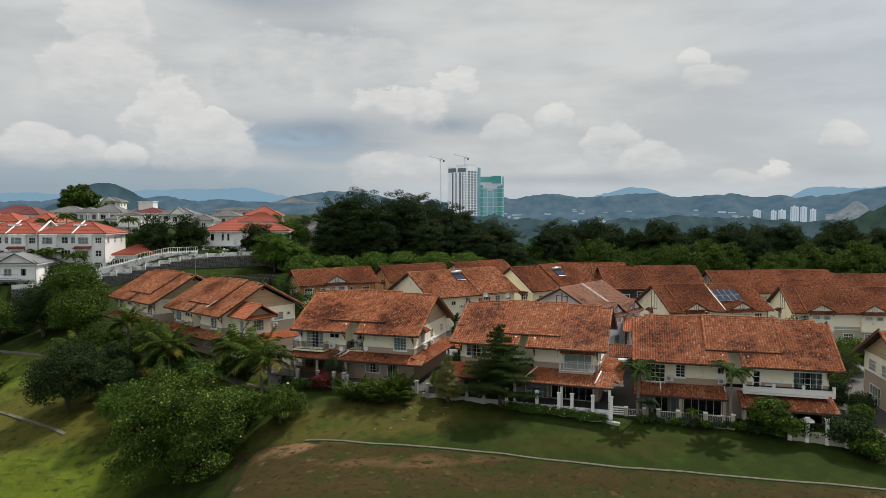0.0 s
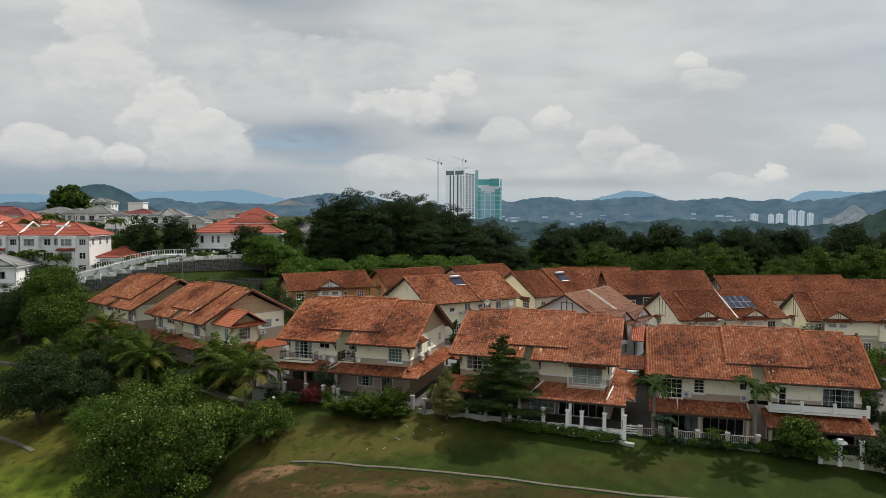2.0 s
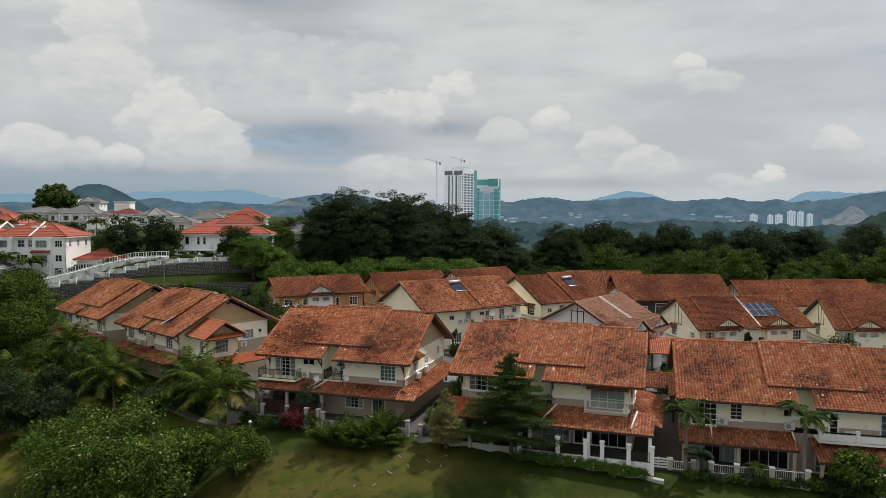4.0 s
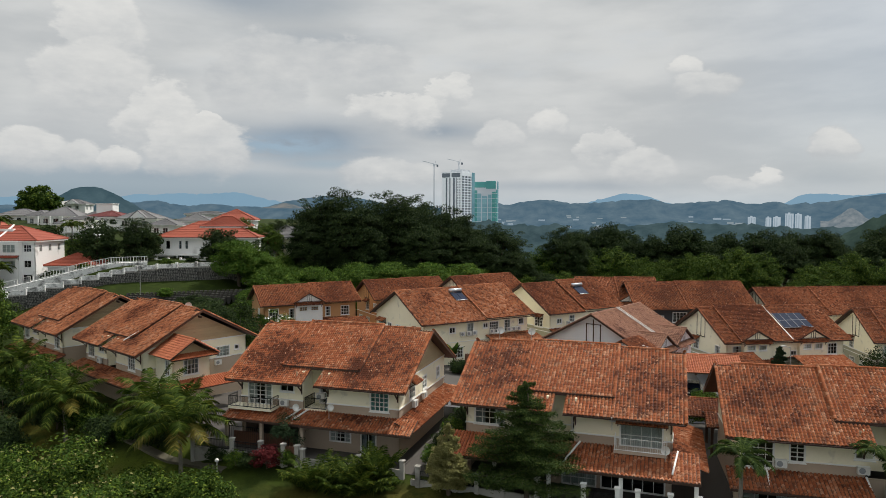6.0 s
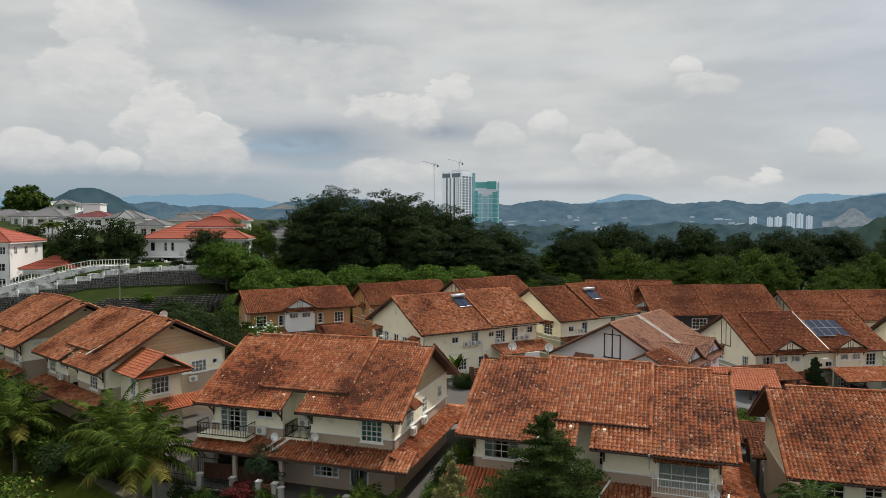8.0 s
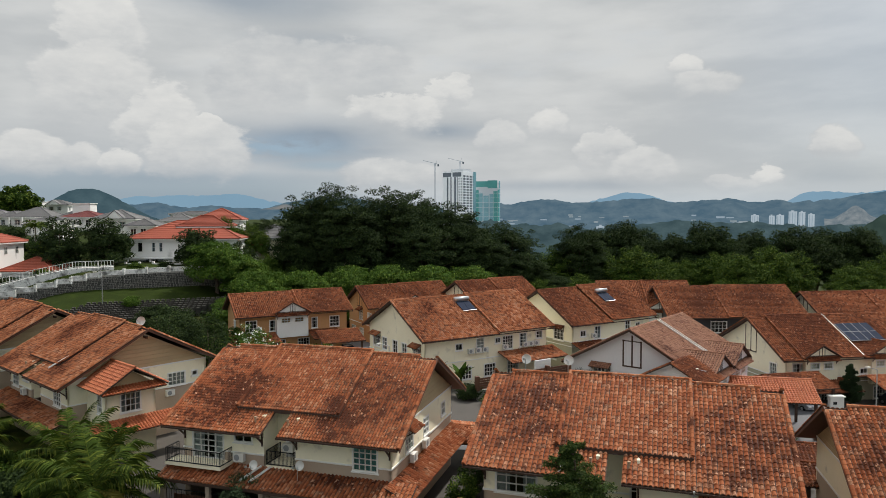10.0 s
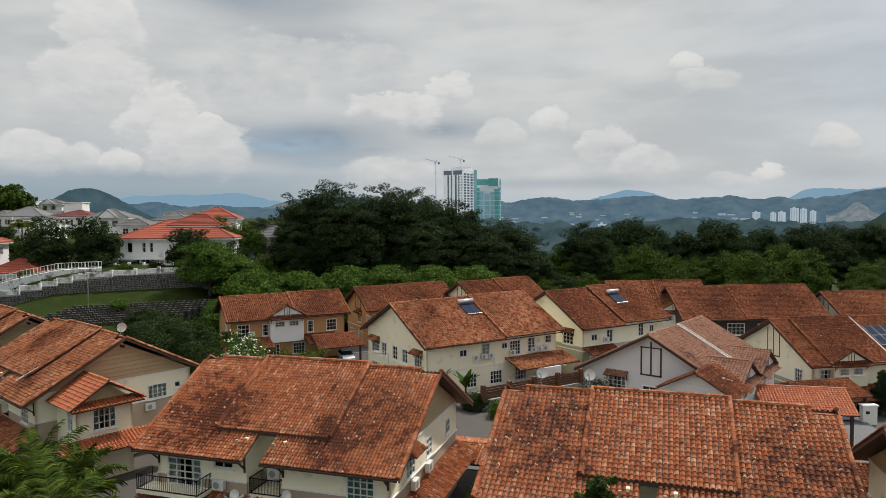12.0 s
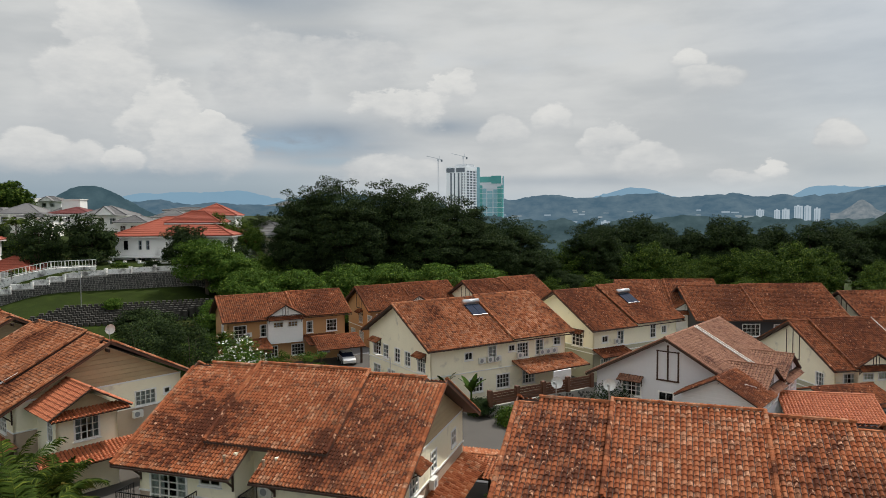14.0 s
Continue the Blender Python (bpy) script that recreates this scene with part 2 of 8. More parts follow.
TILE_OLD = material("weathered_clay_tile", None, 0.9, gloss=0.12, palette=[(0.096, 0.033, 0.016), (0.216, 0.069, 0.029), (0.272, 0.092, 0.040), (0.304, 0.113, 0.053), (0.376, 0.176, 0.097)],
                    vary=(0.22, 0.3), fine=(9, 0.2), stain=[(MILDEW, 0.17, 0.47, 0.70, 0.34), (MILDEW, 2.2, 0.52, 0.78, 0.28), ((0.48, 0.24, 0.14), 3.6, 0.64, 0.76, 0.2)], bump=0.4, bump_scale=40)
TILE_MOULD = material("mouldy_clay_tile", None, 0.9, gloss=0.12, palette=[(0.150, 0.051, 0.024), (0.290, 0.100, 0.043), (0.361, 0.138, 0.064), (0.405, 0.180, 0.097), (0.475, 0.257, 0.160)],
                      vary=(0.22, 0.25), fine=(9, 0.2), stain=[(MILDEW, 0.19, 0.55, 0.74, 0.28), (MILDEW, 1.8, 0.55, 0.78, 0.22)], bump=0.4, bump_scale=40)
TILE_BROWN = material("brown_concrete_tile", None, 0.88, palette=[(0.23, 0.105, 0.062), (0.30, 0.145, 0.088), (0.35, 0.175, 0.11)],
                      vary=(0.25, 0.25), fine=(9, 0.2), stain=[(MILDEW, 0.25, 0.52, 0.75, 0.22), (MILDEW, 2.0, 0.56, 0.78, 0.2)], bump=0.2)
TILE_NEW = material("new_orange_tile", None, 0.7, palette=[(0.357, 0.090, 0.032), (0.425, 0.122, 0.045), (0.468, 0.144, 0.059)], vary=(0.5, 0.12), fine=(12, 0.1), bump=0.2)
TILE_RED = material("red_roof_tile", None, 0.75, palette=[(0.22, 0.040, 0.018), (0.27, 0.050, 0.022), (0.32, 0.068, 0.030)], vary=(0.12, 0.15), fine=(3, 0.1))
TILE_GREY = material("grey_roof_tile", None, 0.8, palette=[(0.13, 0.13, 0.13), (0.17, 0.165, 0.165)], vary=(0.12, 0.15), fine=(3, 0.12))
TILE_MAROON = material("maroon_roof_tile", None, 0.8, palette=[(0.14, 0.03, 0.03), (0.17, 0.04, 0.035)], vary=(0.12, 0.15))
CREAM = material("cream_render", (0.90, 0.835, 0.635), 0.9, vary=(0.5, 0.06), fine=(6, 0.04), bump=0.1, stain=[((0.45, 0.42, 0.35), 0.9, 0.60, 0.85)])
TAUPE = material("taupe_render", (0.44, 0.345, 0.26), 0.9, vary=(0.5, 0.08), fine=(6, 0.05), bump=0.1)
GABLE = material("tan_gable_board", (0.46, 0.345, 0.20), 0.85, vary=(0.7, 0.1), fine=(10, 0.08), island=0.06)
WHITE = material("white_paint", (0.84, 0.83, 0.80), 0.7, vary=(0.4, 0.05), fine=(5, 0.04), stain=[((0.35, 0.34, 0.31), 0.5, 0.62, 0.85)])
TRIM = material("white_trim", (0.80, 0.79, 0.75), 0.55, vary=(0.8, 0.04))
GREY_WALL = material("pale_grey_render", (0.66, 0.66, 0.68), 0.9, vary=(0.4, 0.06), fine=(5, 0.04))
ORANGE_WALL = material("apricot_render", (0.52, 0.29, 0.13), 0.9, vary=(0.4, 0.07), fine=(5, 0.05))
OLIVE_WALL = material("olive_render", (0.42, 0.40, 0.29), 0.9, vary=(0.4, 0.07))
DARK_WALL = material("charcoal_render", (0.045, 0.045, 0.05), 0.85, vary=(0.4, 0.1))
TIMBER = material("dark_timber", (0.055, 0.028, 0.018), 0.7, vary=(1.2, 0.2), fine=(20, 0.15))
BROWN_TIMBER = material("brown_timber", (0.13, 0.055, 0.03), 0.65, vary=(1.2, 0.2), fine=(18, 0.15), island=0.15)
GLASS = material("window_glass", (0.55, 0.68, 0.68), 0.04, transmission=1.0)
IRON = material("dark_iron", (0.02, 0.02, 0.022), 0.5, metal=0.6)
STEEL = material("bare_steel", (0.55, 0.56, 0.57), 0.35, metal=0.9)
PLASTIC = material("white_plastic", (0.68, 0.67, 0.63), 0.5, vary=(2, 0.06))
SOLAR = material("solar_glass", (0.014, 0.022, 0.045), 0.7, gloss=0.06, fine=(3, 0.3))
CONCRETE = material("concrete", (0.36, 0.345, 0.31), 0.9, vary=(0.5, 0.15), fine=(7, 0.1), bump=0.2, stain=[((0.13, 0.12, 0.10), 0.7, 0.55, 0.75)])
STONE = material("dark_rubble_stone", None, 0.9, palette=[(0.05, 0.05, 0.045), (0.09, 0.088, 0.08), (0.15, 0.145, 0.13)], fine=(3, 0.2), bump=0.4)
VENT_CLAY = material("clay_vent", (0.34, 0.235, 0.15), 0.9, vary=(2, 0.2), fine=(12, 0.15))
OLD_CONCRETE = material("mossy_concrete", (0.10, 0.09, 0.06), 0.95, vary=(0.5, 0.3), fine=(4, 0.2), stain=[((0.06, 0.06, 0.03), 0.5, 0.5, 0.7)])
PANEL_EDGE = material("panel_edge", (0.26, 0.27, 0.28), 0.7)
SLOPE_BLOCK = material("slope_block", (0.045, 0.042, 0.035), 0.95, vary=(0.5, 0.3), fine=(4, 0.2))
STAINED_WHITE = material("stained_white_paint", (0.80, 0.79, 0.76), 0.85, vary=(0.4, 0.08), stain=[((0.16, 0.155, 0.145), 0.9, 0.48, 0.68), ((0.10, 0.10, 0.09), 3.5, 0.58, 0.72)])
ASPHALT = material("asphalt", (0.115, 0.115, 0.12), 0.9, vary=(0.2, 0.12), fine=(15, 0.1), bump=0.2)
PAVING = material("paving", (0.062, 0.055, 0.048), 0.9, vary=(0.4, 0.15), fine=(8, 0.1))
CURTAINS = [material("pale_curtain", (0.62, 0.62, 0.58), 0.95, vary=(1.5, 0.1)), material("grey_curtain", (0.36, 0.38, 0.38), 0.95, vary=(1.5, 0.1)), material("teal_curtain", (0.20, 0.42, 0.40), 0.95, vary=(1.5, 0.1))]
# Near-black, with the shade of rooms and porches put into the colour.
INTERIOR = material("shaded_interior_plaster", (0.055, 0.05, 0.045), 0.9, vary=(0.5, 0.1))
BARK = material("bark", (0.10, 0.075, 0.055), 0.9, vary=(1.5, 0.25), fine=(12, 0.25), bump=0.4)
PALM_BARK = material("palm_bark", (0.19, 0.17, 0.14), 0.9, vary=(1.5, 0.2), fine=(9, 0.2), bump=0.3)


def foliage(name, dark, mid, light, big=0.25):
    return material(name, None, 0.85, gloss=0.1, palette=[dark, mid, mid, light], vary=(big, 0.35), fine=(1.6, 0.25), translucent=0.18)


LEAF_DARK = foliage("dark_leaves", (0.013, 0.024, 0.009), (0.023, 0.040, 0.013), (0.060, 0.088, 0.022), 0.12)
LEAF_MID = foliage("green_leaves", (0.016, 0.034, 0.006), (0.042, 0.080, 0.011), (0.150, 0.200, 0.026))
LEAF_BRIGHT = foliage("bright_leaves", (0.028, 0.062, 0.010), (0.056, 0.110, 0.015), (0.15, 0.22, 0.032))
LEAF_GREY = foliage("grey_green_leaves", (0.020, 0.036, 0.018), (0.034, 0.058, 0.026), (0.06, 0.09, 0.04))
LEAF_FIR = foliage("fir_leaves", (0.014, 0.030, 0.008), (0.036, 0.062, 0.015), (0.11, 0.145, 0.032), 0.6)
LEAF_PALM = foliage("palm_leaves", (0.017, 0.034, 0.006), (0.044, 0.072, 0.010), (0.15, 0.175, 0.026), 1.0)
LEAF_YELLOW = foliage("yellowing_palm_leaves", (0.06, 0.07, 0.014), (0.12, 0.11, 0.022), (0.26, 0.20, 0.045), 1.0)
LEAF_RED = foliage("red_leaves", (0.06, 0.012, 0.012), (0.10, 0.016, 0.018), (0.16, 0.03, 0.03), 1.0)
LEAF_PALE = foliage("pale_leaves", (0.15, 0.15, 0.055), (0.25, 0.24, 0.09), (0.38, 0.34, 0.14), 1.0)
FLOWER = material("white_flowers", (0.8, 0.8, 0.76), 0.6)
# Grass is brighter in oval stretches, with one of bare earth.
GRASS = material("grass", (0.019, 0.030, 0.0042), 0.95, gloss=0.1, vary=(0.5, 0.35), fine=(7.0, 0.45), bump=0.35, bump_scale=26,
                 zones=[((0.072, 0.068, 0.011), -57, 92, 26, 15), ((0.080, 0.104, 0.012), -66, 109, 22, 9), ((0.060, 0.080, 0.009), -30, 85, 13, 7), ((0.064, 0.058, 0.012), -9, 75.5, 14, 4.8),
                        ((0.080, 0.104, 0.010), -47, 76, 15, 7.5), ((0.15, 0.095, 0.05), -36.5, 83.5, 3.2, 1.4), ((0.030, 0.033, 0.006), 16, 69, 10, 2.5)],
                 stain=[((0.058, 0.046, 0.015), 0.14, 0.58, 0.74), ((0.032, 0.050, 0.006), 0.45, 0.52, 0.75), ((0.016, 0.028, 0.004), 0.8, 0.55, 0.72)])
DRY_GRASS = material("dry_grass", (0.040, 0.029, 0.009), 0.95, gloss=0.1, vary=(0.6, 0.4), fine=(7.0, 0.5), bump=0.4, bump_scale=22,
                     zones=[((0.15, 0.090, 0.045), -16, 71.3, 3.4, 1.7), ((0.085, 0.052, 0.022), -3, 66.6, 9, 1.2), ((0.026, 0.028, 0.006), 10, 57.5, 26, 4.0)],
                     stain=[((0.025, 0.029, 0.006), 0.30, 0.50, 0.64), ((0.088, 0.058, 0.026), 0.7, 0.62, 0.74), ((0.022, 0.015, 0.006), 1.6, 0.54, 0.70)])
BLADES = material("grass_blades", None, 0.95, gloss=0.1, palette=[(0.020, 0.032, 0.005), (0.028, 0.042, 0.006), (0.044, 0.044, 0.010)], vary=(0.12, 0.35), translucent=0.15)

DRY_BLADES = material("dry_grass_blades", None, 0.95, gloss=0.1, palette=[(0.038, 0.029, 0.009), (0.056, 0.043, 0.015), (0.10, 0.08, 0.036), (0.030, 0.040, 0.008)], vary=(0.12, 0.35))
BRIGHT_BLADES = material("bright_grass_blades", None, 0.95, gloss=0.1, palette=[(0.075, 0.105, 0.009), (0.10, 0.135, 0.011), (0.12, 0.15, 0.015)], vary=(0.12, 0.3), translucent=0.15)


# ---- mesh helpers ----
class Geo:
    """Collects vertices and faces of one mesh."""

    def __init__(self):
        self.v, self.f = [], []

    def add(self, verts, faces):
        k = len(self.v)
        self.v.extend(tuple(p) for p in verts)
        self.f.extend(tuple(i + k for i in f) for f in faces)
        return self

    def box(self, x0, x1, y0, y1, z0, z1):
        return self.add([(x, y, z) for z in (z0, z1) for y in (y0, y1) for x in (x0, x1)],
                        [(0, 2, 3, 1), (4, 5, 7, 6), (0, 1, 5, 4), (2, 6, 7, 3), (0, 4, 6, 2), (1, 3, 7, 5)])

    def beam(self, a, b, w, h=None, up=(0, 0, 1)):
        """A straight bar from a to b, w wide and h high."""
        h = h or w
        a, b = Vector(a), Vector(b)
        d = (b - a).normalized()
        s = d.cross(Vector(up))
        if s.length < 1e-4:
            s = d.cross(Vector((1, 0, 0)))
        s.normalize()
        t = s.cross(d)
        c = [(s * i * w + t * j * h) / 2 for i, j in ((-1, -1), (1, -1), (1, 1), (-1, 1))]
        return self.add([a + k for k in c] + [b + k for k in c], [(0, 1, 2, 3), (7, 6, 5, 4), (0, 4, 5, 1), (1, 5, 6, 2), (2, 6, 7, 3), (3, 7, 4, 0)])

    def tube(self, points, radii, sides=7):
        """A tapered tube along points."""
        rings = []
        pts = [Vector(p) for p in points]
        for i, p in enumerate(pts):
            d = (pts[min(i + 1, len(pts) - 1)] - pts[max(i - 1, 0)]).normalized()
            s = d.cross(Vector((0.3, 0.2, 1)))
            if s.length < 1e-3:
                s = d.cross(Vector((1, 0, 0)))
            s.normalize()
            t = s.cross(d)
            rings.append([p + (s * math.cos(6.2832 * k / sides) + t * math.sin(6.2832 * k / sides)) * radii[i] for k in range(sides)])
        verts = [q for r in rings for q in r]
        faces = [(i * sides + k, i * sides + (k + 1) % sides, (i + 1) * sides + (k + 1) % sides, (i + 1) * sides + k) for i in range(len(pts) - 1) for k in range(sides)]
        faces += [tuple(range(sides))[::-1], tuple((len(pts) - 1) * sides + k for k in range(sides))]
        return self.add(verts, faces)

    def prism(self, outline, a, b):
        """A flat outline of (x, z) drawn through y from a to b."""
        k = len(outline)
        return self.add([(x, a, z) for x, z in outline] + [(x, b, z) for x, z in outline],
                        [tuple(range(k)), tuple(range(2 * k - 1, k - 1, -1))] + [(i, i + k, (i + 1) % k + k, (i + 1) % k) for i in range(k)])

    def mesh(self, name, mat):
        me = bpy.data.meshes.new(name)
        me.from_pydata(self.v, [], self.f)
        me.materials.append(mat)
        return me


def obj(name, geo, mat, parent=None, label="", m=None, smooth=False):
    me = geo.mesh(name, mat) if isinstance(geo, Geo) else geo
    if smooth:
        me.polygons.foreach_set("use_smooth", [True] * len(me.polygons))
    ob = new(name, me)
    if parent:
        ob.parent = parent
    if m is not None:
        ob.matrix_basis = m
    if label:
        ob["label"] = label
    return ob


def thing(name, m, label, category, group="", kind=""):
    ob = new(name)
    ob.empty_display_size = 0.3
    ob.matrix_basis = m
    return tagged(ob, label, category, group, kind)

# ---- ground ----
def step(lo, hi, x):
    k = min(1.0, max(0.0, (x - lo) / (hi - lo)))
    return k * k * (3 - 2 * k)


def fence_y(x):
    """Where the front gardens end and the lawn begins."""
    return 73.4 - 0.12 * (x - 19) if x > 19 else 79.86 - 0.34 * x if x > -19 else 86.32 - 0.72 * (x + 19)


def terrace(x):
    return 2.8 - 0.042 * max(0.0, min(x, 75) - 2)


def behind_wall(x, y):
    """Metres behind the line of the stone retaining wall."""
    return -0.427 * (x + 39.6) + 0.903 * (y - 169.0)


def ground_z(x, y):
    z = terrace(x)
    d = fence_y(x) - 0.9 - y
    if d > 0:
        s = 0.215 + 0.20 * step(-12, -27, x) - 0.085 * step(-34, -52, x)
        run = min(d, 13.0) + max(0.0, min(d - 13.0, 12.0)) * (0.9 if x < -20 else 0.35)
        z -= 0.3 * step(0, 0.5, d) + s * run + 0.03 * max(0.0, d - 25)
        z += 0.10 * noise.noise(Vector((x * 0.25, y * 0.25, 0))) * step(0, 3, d)
    b = behind_wall(x, y)
    side = step(-30, -45, x)
    dip = 5.6 * step(-62, -84, x) * (1 - step(22, 60, b))
    if b < 1.2:
        hill = max(0.0, 8.0 - dip - 0.31 * max(0.0, -b)) if b > -26 else 0.0
        z += side * hill
    else:
        z += side * (10.7 - dip + min(9.0, 0.075 * max(b, 0)))
    far = max(step(270, 480, y) * (1 - side), step(400, 600, y) * side, step(160, 460, x), step(230, 520, -x) * 0.9, step(20, 200, -y))
    return z * (1 - far) - 48 * far


def build_ground():
    def ticks(fine_lo, fine_hi, gap, lo, hi):
        t = list(np.arange(fine_lo, fine_hi + 0.01, gap))
        w, k = gap, fine_hi
        while k < hi:
            w *= 1.35
            k += w
            t.append(k)
        w, k = gap, fine_lo
        while k > lo:
            w *= 1.35
            k -= w
            t.insert(0, k)
        return t
    xs, ys = ticks(-110, 100, 1.5, -4600, 4600), ticks(50, 185, 1.0, -900, 4700)
    g = Geo()
    g.v = [(x, y, ground_z(x, y)) for y in ys for x in xs]
    k = len(xs)
    g.f = [(j * k + i, j * k + i + 1, (j + 1) * k + i + 1, (j + 1) * k + i) for j in range(len(ys) - 1) for i in range(k - 1)]
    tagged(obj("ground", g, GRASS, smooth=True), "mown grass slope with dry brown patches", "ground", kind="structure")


build_ground()


def strip(name, points, width, lift, mat, label, category, thick=0.25):
    """A band laid along points on the ground, with edges that reach down into it."""
    g = Geo()
    pts = []
    for (x0, y0), (x1, y1) in zip(points, points[1:]):
        n = max(1, int(math.hypot(x1 - x0, y1 - y0) / 1.5))
        pts += [(x0 + (x1 - x0) * i / n, y0 + (y1 - y0) * i / n) for i in range(n)]
    pts.append(points[-1])
    rows = []
    for i, (x, y) in enumerate(pts):
        a, b = pts[max(0, i - 1)], pts[min(len(pts) - 1, i + 1)]
        d = Vector((b[0] - a[0], b[1] - a[1], 0)).normalized()
        s = Vector((-d.y, d.x, 0)) * width / 2
        z = ground_z(x, y) + lift
        l, r = Vector((x, y, 0)) + s, Vector((x, y, 0)) - s
        zl, zr = max(z, ground_z(l.x, l.y) + lift), max(z, ground_z(r.x, r.y) + lift)
        rows.append([(l.x, l.y, zl - thick), (l.x, l.y, zl), (r.x, r.y, zr), (r.x, r.y, zr - thick)])
    g.v = [p for r in rows for p in r]
    g.f = [(4 * i + k, 4 * i + k + 1, 4 * i + k + 5, 4 * i + k + 4) for i in range(len(rows) - 1) for k in range(3)]
    return tagged(obj(name, g, mat), label, category, kind="structure")


def yards():
    """Paved yards and drives of the estate."""
    xs, ys = np.arange(-34, 112, 3.0), np.arange(0, 1.001, 1 / 26)
    g = Geo()
    for v in ys:
        for x in xs:
            y0, y1 = fence_y(x) + 0.35, 160 if x > -18 else 138 + 22 * step(-34, -18, x)
            y = y0 + (y1 - y0) * v
            g.v.append((x, y, ground_z(x, y) + 0.04))
    k = len(xs)
    g.f = [(j * k + i, j * k + i + 1, (j + 1) * k + i + 1, (j + 1) * k + i) for j in range(len(ys) - 1) for i in range(k - 1)]
    tagged(obj("pavement", g, PAVING), "paved yards and drives between the houses", "pavement", kind="structure")


yards()


def drain_y(x):
    """Where the concrete drain crosses the lawn."""
    return 68.75 - 0.25 * x if x < 17 else 64.5 - 0.115 * (x - 17)


def dry_lawn():
    """The parched part of the slope below the drain."""
    xs, vs = np.arange(-22, 62, 0.5), np.arange(0, 1.001, 1 / 22)
    g = Geo()
    for v in vs:
        for x in xs:
            top = drain_y(x)
            y = top - 0.55 - 0.4 * noise.noise(Vector((x * 0.5, 7, 0))) - v * (15 + 2 * noise.noise(Vector((x * 0.2, 3, 0))))
            g.v.append((x, y, ground_z(x, y) + 0.025))
    k = len(xs)
    g.f = [(j * k + i, (j + 1) * k + i, (j + 1) * k + i + 1, j * k + i + 1) for j in range(len(vs) - 1) for i in range(k - 1)]
    tagged(obj("dry_lawn", g, DRY_GRASS, smooth=True), "parched brown grass slope below the drain", "ground", kind="structure")


dry_lawn()


strip("drain", [(x, drain_y(x)) for x in (-14.5, -4.0, 6.0, 17.0, 28.0, 40.0, 70.0)], 0.3, 0.05, OLD_CONCRETE, "narrow concrete drain edge across the lawn", "drain")
strip("path", [(-95, 127.5), (-78.3, 119), (-67.6, 113), (-52, 102)], 0.8, 0.05, OLD_CONCRETE, "narrow concrete footpath through the grass", "path")
strip("path", [(-75, 101.5), (-62.5, 95.4), (-54.5, 90.3), (-48, 86)], 0.5, 0.05, OLD_CONCRETE, "narrow concrete footpath through the grass", "path")
strip("path", [(-42, 100.3), (-31.5, 93.0), (-24.4, 87.2), (-18.4, 83.8)], 0.7, 0.05, OLD_CONCRETE, "mossy concrete path below the gardens", "path")
strip("road", [(-62, 139), (-30, 119), (-12, 107), (14, 101), (60, 104), (110, 99)], 7.0, 0.09, ASPHALT, "grey concrete street between the house rows", "road")
strip("road", [(-60, 128), (-12, 150.5), (16, 147.5), (44, 143), (110, 142)], 6.0, 0.09, ASPHALT, "grey street between the back rows", "road")
strip("road", [(36, 102), (38, 112), (40, 122)], 8.0, 0.10, ASPHALT, "grey side street beside the houses", "road")

# ---- roofs ----
WAVE = [(0.0, -0.015), (0.12, -0.012), (0.26, 0.052), (0.50, 0.085), (0.74, 0.054), (0.88, -0.012)]
WAVE_FAR = [(0.0, -0.015), (0.38, 0.08), (0.58, 0.08), (0.92, -0.015)]


def tile_shape(tw, th, far):
    wave = WAVE_FAR if far else WAVE
    k = len(wave)
    low = [(s * tw, -0.03, h + 0.055) for s, h in wave]
    top = [(s * tw, th, h + 0.004) for s, h in wave]
    v = low + top
    f = [(i, i + 1, i + 1 + k, i + k) for i in range(k - 1)]
    v += [(s * tw, -0.03, h + 0.0) for s, h in wave]
    f += [(i + 2 * k, i + 2 * k + 1, i + 1, i) for i in range(k - 1)]
    return np.array(v), f


def tile_field(o, a, b, length, run, far=False, tw=0.275, th=0.32, keep=None):
    """Geo of overlapping tiles on the plane from o along a (eave) and b (up the slope), and the poses of those that keep() picks out."""
    o, a, b = (np.array(x, float) for x in (o, a, b))
    n = np.cross(a, b)
    nu, nv = max(1, round(length / tw)), max(1, round(run / th))
    tw, th = length / nu, run / nv
    v, f = tile_shape(tw, th, far)
    g, picked = Geo(), []
    rnd = random.Random(int(abs(o[0] * 100 + o[1] * 10)) + nu)
    vs, fs = [], []
    for j in range(nv):
        for i in range(nu):
            at = o + a * (i * tw + rnd.uniform(-0.008, 0.008)) + b * (j * th + rnd.uniform(-0.012, 0.012)) + n * rnd.uniform(0, 0.012)
            if keep and keep(i, j):
                picked.append(at)
                continue
            k = len(vs) * len(v)
            vs.append(at + v @ np.array([a, b, n]))
            fs.extend(tuple(q + k for q in p) for p in f)
    g.v = np.concatenate(vs).tolist() if vs else []
    g.f = fs
    one = Geo()
    one.v, one.f = v.tolist(), f
    turn = Matrix((a, b, n)).transposed().to_4x4()
    return g, [Matrix.Translation(p) @ turn for p in picked], one


